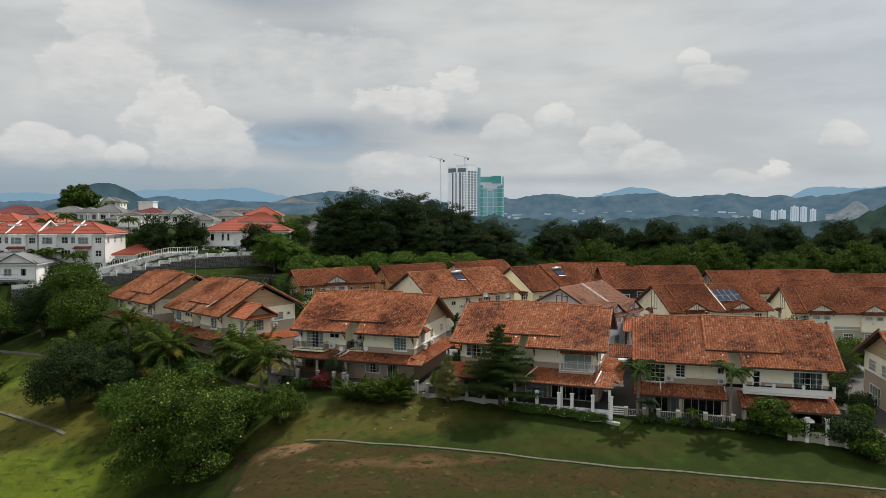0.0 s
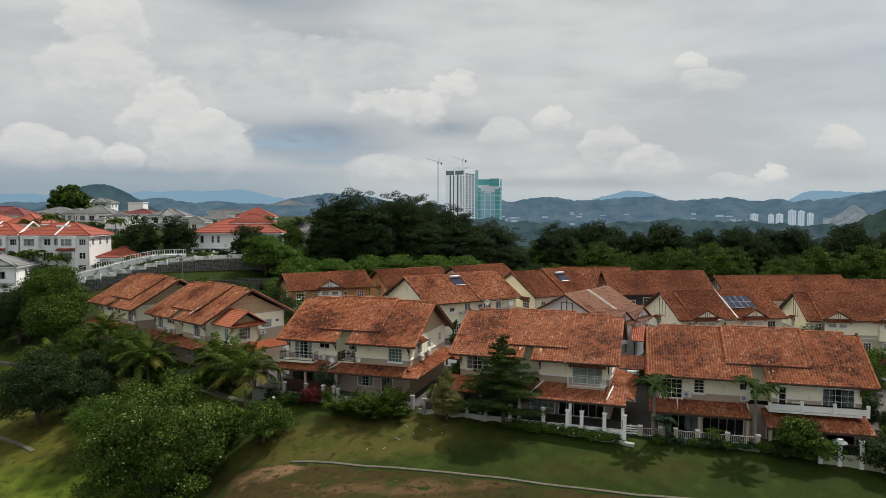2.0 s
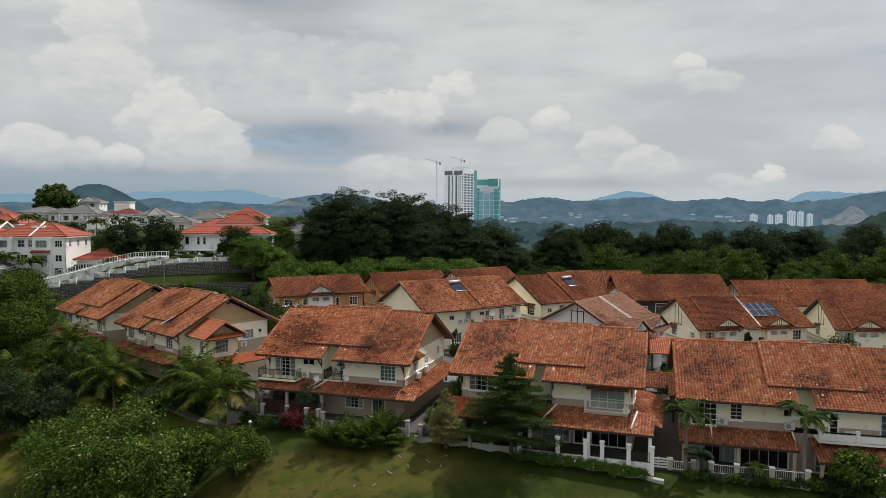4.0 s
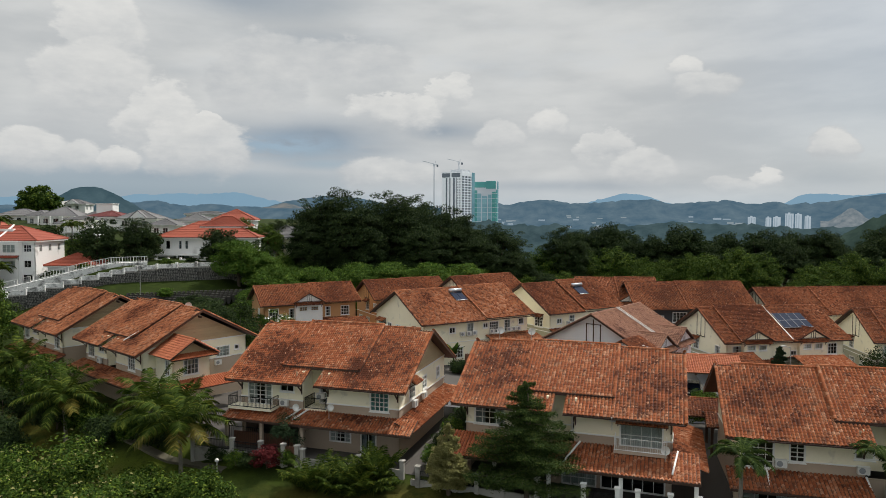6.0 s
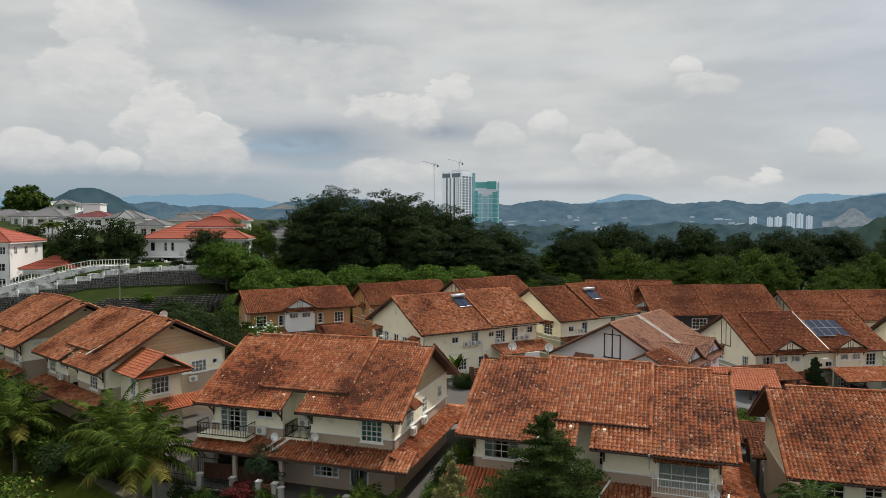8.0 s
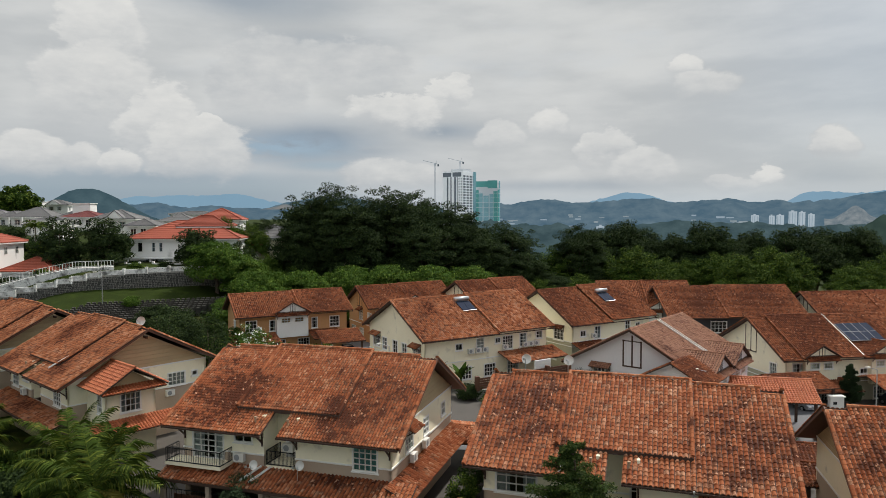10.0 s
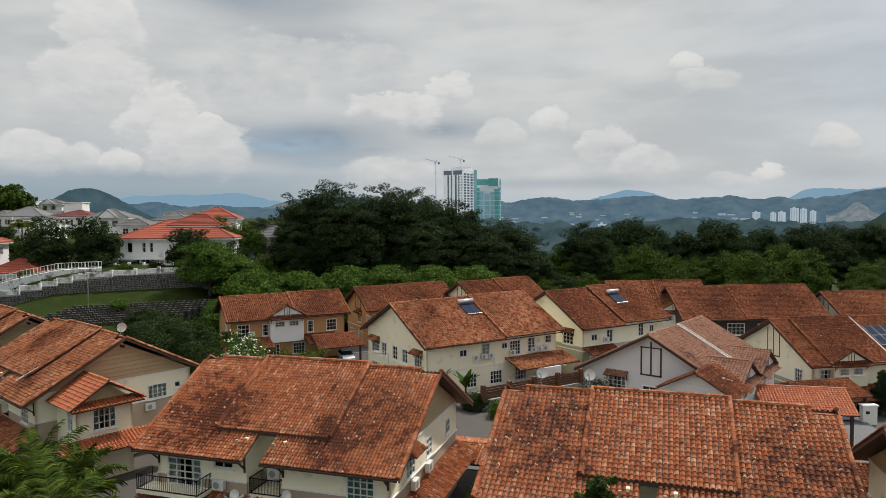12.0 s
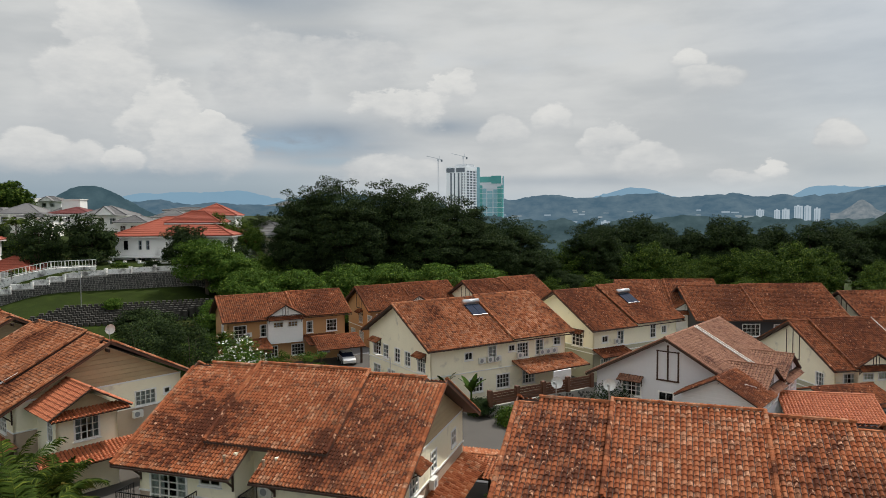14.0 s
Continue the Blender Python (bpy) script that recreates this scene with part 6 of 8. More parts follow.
# ---- the houses on the hill ----
def hip_roof(house, x0, x1, y0, y1, z, rise, mat, over=0.6):
    """A hipped roof in courses of tiles over a block."""
    x0, x1, y0, y1 = x0 - over, x1 + over, y0 - over, y1 + over
    half = min(x1 - x0, y1 - y0) / 2
    g = Geo()
    if x1 - x0 >= y1 - y0:
        r = [(x0 + half, (y0 + y1) / 2, z + rise), (x1 - half, (y0 + y1) / 2, z + rise)]
        faces = [(0, 1, 5, 4), (1, 2, 5), (2, 3, 4, 5), (3, 0, 4)]
    else:
        r = [((x0 + x1) / 2, y0 + half, z + rise), ((x0 + x1) / 2, y1 - half, z + rise)]
        faces = [(0, 1, 4), (1, 2, 5, 4), (2, 3, 5), (3, 0, 4, 5)]
    base = [(x0, y0, z), (x1, y0, z), (x1, y1, z), (x0, y1, z)]
    g.add(base + r, faces)
    low = [(x, y, z - 0.18) for x, y, _ in base]
    k = len(g.v)
    g.v += low
    g.f += [(k + i, k + (i + 1) % 4, (i + 1) % 4, i) for i in range(4)] + [(k + 3, k + 2, k + 1, k)]
    roof = obj("roof", g, mat, house)
    caps = Geo()
    for a, b in ((base[0], r[0]), (base[3], r[0 if x1 - x0 >= y1 - y0 else 1]), (base[1], r[1 if x1 - x0 >= y1 - y0 else 0]), (base[2], r[1]), (r[0], r[1])):
        if (Vector(a) - Vector(b)).length > 0.2:
            cap_row(caps, a, b, 0.16, 0.6)
    obj("ridge_cap", caps, mat, roof)["kind"] = "stuff"
    rows = Geo()
    n = 9
    for k in range(1, n):
        t = k / n
        ring = []
        for i, b in enumerate(base):
            top = {0: r[0], 1: r[1] if x1 - x0 >= y1 - y0 else r[0], 2: r[1], 3: r[0] if x1 - x0 >= y1 - y0 else r[1]}[i]
            ring.append(Vector(b).lerp(Vector(top), t))
        for i in range(4):
            rows.beam(ring[i] + Vector((0, 0, 0.02)), ring[(i + 1) % 4] + Vector((0, 0, 0.02)), 0.12, 0.045)
    obj("tile_course", rows, mat, roof)["kind"] = "stuff"
    obj("fascia", Geo().box(x0 + 0.05, x1 - 0.05, y0 + 0.05, y0 + 0.12, z - 0.42, z - 0.16).box(x1 - 0.12, x1 - 0.05, y0 + 0.12, y1 - 0.05, z - 0.42, z - 0.16).box(x0 + 0.05, x0 + 0.12, y0 + 0.12, y1 - 0.05, z - 0.42, z - 0.16), TRIM, roof)
    return roof


def hip_house(x, y, z, yaw, w, d, h, mat, label, wall=None, wins=(), rwins=(), rise=3.0, group="houses on the hill", foot=3.0):
    """A block w by d with its front left corner at x, y and a hipped roof; wins are (u, z, w, h, cols, rows) of the front."""
    wall = wall or WHITE
    house = thing("house", pose(x, y, z, 0, 0, yaw), label, "house", group)
    for side, some in (("front", wins), ("right", rwins), ("left", ()), ("back", ())):
        m = side_matrix(side, w, d)
        L = w if side in ("front", "back") else d
        obj("wall", place(panel(L, -foot, h, [q[:4] for q in some]), m), wall, house)
        for a, c, ww, hh, cols, rows in some:
            window(house, m @ pose(a, 0, c), ww, hh, cols, rows, sill=False)
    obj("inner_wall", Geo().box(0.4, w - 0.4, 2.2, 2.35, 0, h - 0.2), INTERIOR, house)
    hip_roof(house, 0, w, 0, d, h, rise, mat)
    return house


def grid_windows(n, u0, gap, z, w, h, cols=2, rows=2):
    return [(u0 + i * gap, z, w, h, cols, rows) for i in range(n)]


def cornice(house, w, d, z, mat, out=0.35):
    """A projecting moulding round the top of a block."""
    obj("cornice", Geo().box(-out, w + out, -out, 0, z - 0.35, z - 0.05).box(w, w + out, 0, d, z - 0.35, z - 0.05).box(-out, 0, 0, d, z - 0.35, z - 0.05), mat, house)


def bay_front(house, u, w, out, z0, z1, wall, levels):
    """A full-height bay on a front wall, with a broad window on each level."""
    holes = [(w * 0.18, z, w * 0.64, 1.6) for z in levels]
    bay = obj("bay", place(panel(w, z0, z1, holes), pose(u, -out, 0)), wall, house)
    for x in (0, w - 0.18):
        obj("bay_cheek", Geo().box(u + x, u + x + 0.18, -out + 0.18, 0, z0, z1), wall, bay)
    obj("bay_roof", Geo().box(u - 0.15, u + w + 0.15, -out - 0.15, 0, z1, z1 + 0.16), wall, bay)
    for z in levels:
        window(house, pose(u + w * 0.18, -out, z), w * 0.64, 1.6, 3, 2, sill=False)


# three-storey white terrace with red roofs, three units side by side
for k, (x, y, w, wall, label) in enumerate(((-127.4, 159.2, 15.5, CREAM, "cream three-storey terrace house with red hipped roof"), (-111.8, 160.0, 15.2, WHITE, "white three-storey terrace house with red hipped roof"),
                                           (-96.5, 160.8, 15.4, WHITE, "white three-storey end house with red hipped roof"))):
    unit = hip_house(x, y, 10.9, 3, w, 11.5, 8.0, TILE_RED, label, wall=wall, rise=2.7, foot=8, group="terrace houses on the hill",
                     wins=[(5.4, 5.6, 1.5, 1.5, 2, 2), (7.6, 5.6, 1.1, 1.5, 2, 2), (13.2, 5.6, 1.5, 1.4, 3, 2), (5.2, 2.4, 2.2, 1.6, 3, 2), (13.2, 2.5, 1.4, 1.4, 2, 2), (5.0, -1.0, 3.2, 2.1, 3, 1), (13.0, -1.0, 1.8, 2.1, 2, 1)],
                     rwins=grid_windows(3, 1.5, 3.6, 5.6, 1.0, 1.4))
    cornice(unit, w, 11.5, 8.0, TRIM)
    for u in (0.8, 9.0):
        bay_front(unit, u, 3.8, 1.1, -2.0, 7.6, wall, (5.5, 2.3))
        awning(unit, pose(u - 0.1, -1.1, 2.0 if u < 5 else 4.9), 4.0, TILE_RED, 1.0)
    for u in (0.0, 8.2):
        obj("party_wall", place(Geo().prism([(-0.7, 8.0), (0.2, 8.0), (5.75, 10.75), (11.3, 8.0), (12.2, 8.0), (5.75, 11.0)], -0.16, 0.16), pose(u, 0, 0, 0, 0, 90)), WHITE, unit)
    obj("roof_tank", Geo().box(6.6, 9.4, 3.2, 5.2, 9.0, 10.1), TRIM, unit)
hip_house(-79.5, 163, 10.4, 4, 8.5, 8, 3.4, TILE_RED, "small white pavilion with red tile roof", wins=[(1.2, 0.2, 2.2, 2.2, 2, 1), (5, 0.2, 2.2, 2.2, 2, 1)], rise=2.2)
grey_house = hip_house(-105.6, 146.5, 6.6, 8, 16, 10, 6.2, TILE_GREY, "white house with grey gabled roof and dark windows", wins=[(2, 3.2, 2.4, 2.0, 2, 1), (9.4, 3.4, 1.6, 1.6, 2, 1), (12.8, 3.4, 1.2, 1.6, 1, 1), (9, 0.2, 3, 2.2, 2, 1), (13.2, 0.4, 1.2, 1.6, 1, 1)], rwins=[(4, 3.6, 0.9, 1.6, 1, 1)], rise=2.0, foot=6)
obj("front_gable", Geo().prism([(8.0, 6.1), (16.0, 6.1), (12.0, 8.2)], -0.3, 0.1), WHITE, grey_house)
for x in (8.0, 16.0):
    obj("gable_roof", Geo().beam((x + (0.4 if x > 10 else -0.4), 1.4, 6.0), (12.0, 1.4, 8.35), 4.4, 0.14), TILE_GREY, grey_house)
obj("balcony", Geo().box(8.4, 12.8, -1.3, 0, 2.7, 2.95), WHITE, grey_house)
railing(grey_house, "railing", (8.4, -1.25, 2.95), (12.8, -1.25, 2.95), 0.95, IRON, 0.2)
obj("porch_roof", Geo().box(7.6, 15.6, -2.6, 0, 2.35, 2.55), TILE_GREY, grey_house)
# the red-roofed villa above the wall
villa = hip_house(-62.5, 176.0, 14.2, 4, 21, 14, 5.0, TILE_RED, "white villa with broad red hipped roof", wins=[(1.5, 2.3, 0.9, 1.8, 1, 1), (4.2, 2.3, 0.7, 1.8, 1, 2), (5.6, 2.3, 0.7, 1.8, 1, 2), (12, 2.3, 1.0, 1.8, 2, 1), (17.5, 2.3, 0.7, 1.8, 1, 2), (18.6, 2.3, 0.7, 1.8, 1, 2), (3, -0.6, 3.5, 1.8, 2, 1), (9, -0.6, 3.0, 1.8, 2, 1)], rwins=[(2, 2.3, 1.2, 1.8, 2, 2)], rise=3.4, foot=4)
obj("attic_wall", Geo().box(8.5, 17.5, 4.5, 11, 5.0, 7.4), WHITE, villa)
hip_roof(villa, 8.5, 17.5, 4.5, 11, 7.4, 2.1, TILE_RED, 0.8)
obj("balcony_floor", Geo().box(-0.8, 9.0, -1.4, 0.0, 0.9, 1.2), WHITE, villa)
for u in (0.0, 4.2, 8.6):
    obj("column", Geo().tube([(u, -1.1, -3), (u, -1.1, 1.0)], [0.2, 0.18], 10), WHITE, villa)
hip_house(-47.0, 186, 14.0, 6, 7, 8, 3.4, TILE_RED, "white porch wing with red roof", wins=[(1, 1.0, 1.4, 1.6, 2, 2)], rise=1.8)
hip_house(-66, 222, 14.5, 8, 11, 11, 8.4, TILE_RED, "white villa tower with red pyramid roof", wins=grid_windows(3, 1.2, 3.2, 6.0, 1.4, 1.3), rise=3.0)
hip_house(-44.5, 190, 13.2, 0, 11, 12, 5.6, TILE_GREY, "cream villa with grey roof and arched windows", wall=CREAM, wins=[(2.2, 2.9, 1.2, 1.8, 2, 2), (5.0, 2.9, 1.2, 1.8, 2, 2), (8.5, 0.3, 1.2, 2.2, 2, 1)], rwins=[(3, 2.9, 1.2, 1.6, 2, 2)], rise=2.8)
# villas further up: left end, depth, ridge and eave heights, breadth, roof and wall of each
def hill_villa(x, y, eave, rise, w, mat, label, storeys=2, d=10, gable=False, columns=False):
    h = storeys * 3.3 + 0.4
    n = max(2, int(w / 3.0))
    wins = [(0.9 + i * (w - 1.8) / n, h - 2.5 - 3.3 * k, (w - 1.8) / n * 0.55, 1.6, 2, 2) for i in range(n) for k in range(storeys)]
    v = hip_house(x, y, eave - h, 6, w, d, h, mat, label, wins=wins, rwins=grid_windows(2, 1.5, 4.0, h - 2.5, 1.3, 1.5), rise=rise, foot=5)
    cornice(v, w, d, h, TRIM, 0.5)
    obj("string_course", Geo().box(-0.08, w + 0.08, -0.1, 0, h - 3.5, h - 3.2), TRIM, v)
    if gable:
        obj("front_gable", Geo().prism([(w * 0.32, h - 0.1), (w * 0.78, h - 0.1), (w * 0.55, h + rise * 0.85)], -1.2, -0.6), WHITE, v)
        obj("gable_roof", Geo().beam((w * 0.30, -0.2, h - 0.1), (w * 0.55, -0.2, h + rise * 0.95), 2.2, 0.12, up=(0, 0, 1)).beam((w * 0.80, -0.2, h - 0.1), (w * 0.55, -0.2, h + rise * 0.95), 2.2, 0.12, up=(0, 0, 1)), mat, v)
    if columns:
        obj("balcony_floor", Geo().box(-0.2, w + 0.2, -1.8, 0, h - 3.6, h - 3.3), WHITE, v)
        for i in range(4):
            u = 0.2 + i * (w - 0.4) / 3
            obj("column", Geo().tube([(u, -1.5, -4), (u, -1.5, h - 0.2)], [0.22, 0.20], 10), WHITE, v)
        railing(v, "railing", (0, -1.7, h - 3.3), (w, -1.7, h - 3.3), 0.95, TRIM, 0.3)
    return v


for row in ((-165.6, 318, 29.0, 1.9, 11.2, TILE_GREY, "white hilltop villa with gabled front", 2, 9, True), (-131.5, 241, 23.8, 1.6, 6.0, TILE_GREY, "small white villa with grey hipped roof"),
            (-125.7, 238, 23.8, 2.7, 11.0, TILE_GREY, "white villa with broad grey hipped roof", 2, 10, False, True), (-114.2, 243, 23.7, 2.3, 7.4, TILE_GREY, "white villa with grey hipped roof"),
            (-105.8, 230, 23.7, 1.6, 9.0, TILE_MAROON, "white villa with maroon hipped roof"), (-99.0, 205, 22.9, 0.8, 6.4, TILE_GREY, "white columned villa with balconies", 2, 8, False, True),
            (-94.9, 225, 23.2, 2.3, 10.4, TILE_GREY, "white villa with grey hipped roof and gabled front", 2, 10, True), (-84.6, 243, 22.4, 2.2, 9.6, TILE_GREY, "white villa with grey hipped roof"),
            (-90.0, 264, 24.6, 0.9, 14.0, TILE_GREY, "long white villa with low grey roof"), (-80.4, 213, 21.4, 1.6, 6.6, TILE_GREY, "low white villa with grey roof", 1), (-108.0, 216, 21.6, 2.0, 8.4, TILE_GREY, "white villa with grey roof behind palms"),
            (-140.0, 190, 21.6, 2.4, 12.0, TILE_RED, "white house with red hipped roof"), (-139.0, 218, 23.2, 2.2, 7.2, TILE_MAROON, "white house with dark maroon hipped roof"),
            (-126.6, 187, 21.4, 2.2, 8.0, TILE_RED, "white house with red hipped roof"), (-117.6, 189, 21.1, 2.5, 8.2, TILE_RED, "white house with orange hipped roof"), (-150.0, 205, 22.4, 2.6, 11.0, TILE_RED, "white house with red hipped roof"),
            (-156.0, 232, 23.4, 2.6, 14.0, TILE_MAROON, "white house with maroon hipped roof"), (-178.0, 226, 23.0, 2.8, 18.0, TILE_RED, "white house with red hipped roof"), (-148.0, 252, 24.0, 2.0, 12.0, TILE_GREY, "white villa with grey roof")):
    hill_villa(*row)
for x, y, z, w in ((-110.5, 243, 24.6, 5.2), (-165.4, 316, 27.0, 2.6)):
    tank = thing("roof_tank", pose(x, y, z), "white boxed water tank on a villa roof", "tank")
    obj("tank_body", Geo().box(0, w, 0, 4, 0, 2.9), WHITE, tank)
    obj("tank_rim", Geo().box(-0.2, w + 0.2, -0.2, 4.2, 2.9, 3.15), TRIM, tank)

# stone retaining wall with its white parapet and the stepped ramp beside it
WALL_LINE = [(-39.6, 169.0), (-50.0, 164.1), (-60.0, 159.3), (-66.0, 156.3), (-74.0, 152.4), (-82.0, 148.4), (-92.0, 143.6)]
WALL_TOP = [13.6, 13.6, 13.2, 11.9, 10.0, 8.4, 7.6]


def build_hill_wall():
    rng = random.Random(8)
    wall = thing("retaining_wall", pose(0, 0, 0), "dark rubble stone retaining wall with white parapet", "wall", kind="structure")
    body, para, stones = Geo(), Geo(), Geo()
    for (a, b), (za, zb) in zip(zip(WALL_LINE, WALL_LINE[1:]), zip(WALL_TOP, WALL_TOP[1:])):
        n = 3
        for i in range(n):
            p, q = Vector((*a, 0)).lerp(Vector((*b, 0)), i / n), Vector((*a, 0)).lerp(Vector((*b, 0)), (i + 1) / n)
            z = za + (zb - za) * (i + 0.5) / n
            d = (q - p).normalized()
            s = Vector((d.y, -d.x, 0))
            s = s if s.y < 0 else -s
            g0 = ground_z(*(p + s * 1.5).to_2d()) - 1.5
            for geo, o, t, lo, hi in ((body, 0.0, 0.5, g0, z - 0.05), (para, 0.12, 0.26, z - 0.05, z + 0.75)):
                c = [p - s * o, q - s * o, q - s * (o + t), p - s * (o + t)]
                geo.add([(k.x, k.y, lo) for k in c] + [(k.x, k.y, hi) for k in c], [(0, 1, 5, 4), (1, 2, 6, 5), (2, 3, 7, 6), (3, 0, 4, 7), (4, 5, 6, 7)])
            para.box(p.x - 0.22, p.x + 0.22, p.y - 0.25, p.y + 0.25, z - 0.1, z + 1.05)
            k = 0
            L = (q - p).length
            zz = g0 + 1.0
            while zz < z - 0.2:
                u = 0.0
                while u < L - 0.15:
                    w, h = rng.uniform(0.3, 0.6), rng.uniform(0.24, 0.36)
                    c = p + d * (u + w / 2) + s * 0.02
                    r = [c + d * x * w * 0.46 + s * 0.07 * e + Vector((0, 0, zz + y * h * 0.46)) for e in (0, 1) for x, y in ((-1, -0.8), (-0.5, -1), (0.7, -1), (1, -0.3), (0.8, 0.9), (-0.6, 1), (-1, 0.4))]
                    stones.add(r, [tuple(range(7, 14))] + [(j, (j + 1) % 7, 7 + (j + 1) % 7, 7 + j) for j in range(7)])
                    u += w
                zz += 0.3
    obj("wall_core", body, CONCRETE, wall)
    obj("parapet", para, STAINED_WHITE, wall)
    st = obj("rubble_stones", stones, STONE, wall)
    st["kind"] = "stuff"
    # railed ramp that climbs behind the wall
    ramp = thing("ramp_railing", pose(0, 0, 0), "pale steel railing along a stepped ramp", "railing")
    line = [(-92, 149, 8.6), (-84, 152.6, 9.6), (-78, 155.6, 11.2), (-71, 159, 13.2), (-66, 161.5, 14.3), (-60, 164.2, 14.4)]
    for a, b in zip(line, line[1:]):
        g = Geo()
        n = max(2, int((Vector(a) - Vector(b)).length / 0.5))
        for z in (0.25, 1.15):
            g.beam((a[0], a[1], a[2] + z), (b[0], b[1], b[2] + z), 0.09)
        for i in range(n + 1):
            p = Vector(a).lerp(Vector(b), i / n)
            g.beam(p - Vector((0, 0, 0.4)), p + Vector((0, 0, 1.15)), 0.05 if i % 4 else 0.12, up=(0, 1, 0))
        obj("rail_run", g, TRIM, ramp)
        obj("ramp_slab", Geo().add([(a[0], a[1], a[2]), (b[0], b[1], b[2]), (b[0] - 0.8, b[1] + 1.8, b[2]), (a[0] - 0.8, a[1] + 1.8, a[2]), (a[0], a[1], a[2] - 2.5), (b[0], b[1], b[2] - 2.5)], [(0, 1, 2, 3), (4, 5, 1, 0)]), STAINED_WHITE, ramp)
    fence = thing("garden_wall", pose(0, 0, 0), "white plastered garden wall with dark railings", "wall")
    for i, x in enumerate(np.arange(-61.5, -40.5, 2.5)):
        y = 175.2 - 0.18 * (x + 50) * 0 + 0.16 * (x + 40)
        z = 13.0
        if i % 3 == 1:
            railing(fence, "rail_panel", (x, y, z + 0.3), (x + 2.5, y + 0.4, z + 0.3), 1.2, IRON, 0.16)
            obj("plinth", Geo().box(x, x + 2.5, y, y + 0.25, z - 1.5, z + 0.35), WHITE, fence)
        else:
            obj("panel", Geo().box(x, x + 2.5, y, y + 0.25, z - 1.5, z + 1.5), WHITE, fence)
        obj("pillar", Geo().box(x - 0.22, x + 0.22, y - 0.12, y + 0.36, z - 1.5, z + 1.8), WHITE, fence)


build_hill_wall()
# terraced blocks that hold the slope
for i in range(9):
    row = thing("terrace_row", pose(-64 + i * 0.7, 144.0 + i * 0.95, 0, 0, 0, 22), "row of dark concrete slope blocks", "slope blocks", "slope block rows")
    zz = ground_z(-54, 148.5 + i * 0.95)
    for k in range(28):
        obj("block", Geo().box(k * 0.8, k * 0.8 + 0.55, 0, 0.5, zz - 1.0, zz + 0.35), SLOPE_BLOCK, row)

# trees on the hill
for i, (x, y, z, R, H, mat) in enumerate(((-73.5, 171, 10.5, 5.0, 13.0, LEAF_DARK), (-64.6, 171.0, 11.0, 4.4, 12.0, LEAF_DARK), (-47.6, 172.0, 12.0, 3.9, 9.2, LEAF_DARK), (-39.8, 173.5, 11.2, 2.8, 7.4, LEAF_DARK), (-36.0, 176, 8.5, 2.0, 5.5, LEAF_MID),
                                          (-165, 303, 17, 8.6, 18.5, LEAF_MID), (-150, 285, 15, 7.0, 9.0, LEAF_MID), (-186, 262, 13, 9.0, 10.0, LEAF_MID), (-128, 214, 13, 4.5, 9.0, LEAF_DARK), (-99, 196, 12, 4.2, 9.0, LEAF_DARK),
                                          (-88, 156, 6.0, 3.4, 6.0, LEAF_DARK), (-101, 139, 3.0, 3.6, 4.2, LEAF_MID), (-92, 134, 2.6, 4.0, 5.0, LEAF_MID), (-80, 141, 3.0, 4.2, 8.0, LEAF_DARK),
                                          (-80.0, 178, 11, 3.6, 7.5, LEAF_MID), (-69.0, 182, 12, 3.0, 8.0, LEAF_MID), (-92, 182, 12, 3.8, 8.0, LEAF_DARK), (-108, 178, 12, 4.0, 8.0, LEAF_MID), (-58.0, 168.5, 12.2, 1.6, 2.4, LEAF_MID), (-53.5, 170.5, 12.2, 1.5, 2.2, LEAF_DARK),
                                          (-72.0, 163.0, 11.0, 2.2, 3.2, LEAF_MID), (-77.5, 161.0, 9.5, 2.4, 3.2, LEAF_DARK), (-67.0, 166.0, 12.0, 2.0, 3.0, LEAF_DARK))):
    broadleaf("tree", pose(x, y, z), "dark garden tree among the hill houses" if mat is LEAF_DARK else "leafy green tree on the hill", 130 + i, R, H, 0.3, 420 if R > 8 else 170 if R > 3 else 70, 60, 1.4 if R > 8 else 1.05 if R > 3 else 0.6, 1.0 if R > 8 else 0.5 if R > 3 else 0.32, mat, 0.3, hollow=0.3)
for i, (x, y, z, h) in enumerate(((-95.5, 158.5, 7.6, 6.5), (-91.5, 157.5, 7.6, 6.8), (-86, 157.5, 8.4, 5.0), (-104, 186, 13, 9.5), (-86, 184, 13, 8.5), (-112, 190, 13, 8.0))):
    foxtail_palm(pose(x, y, z), "fan palm beside the white houses", 150 + i, h, 3.3, 20, LEAF_PALM)
tiered_tree(pose(-62.5, 240, 15), "slim dark cypress behind the villas", 160, 10.5, 1.6, LEAF_DARK)

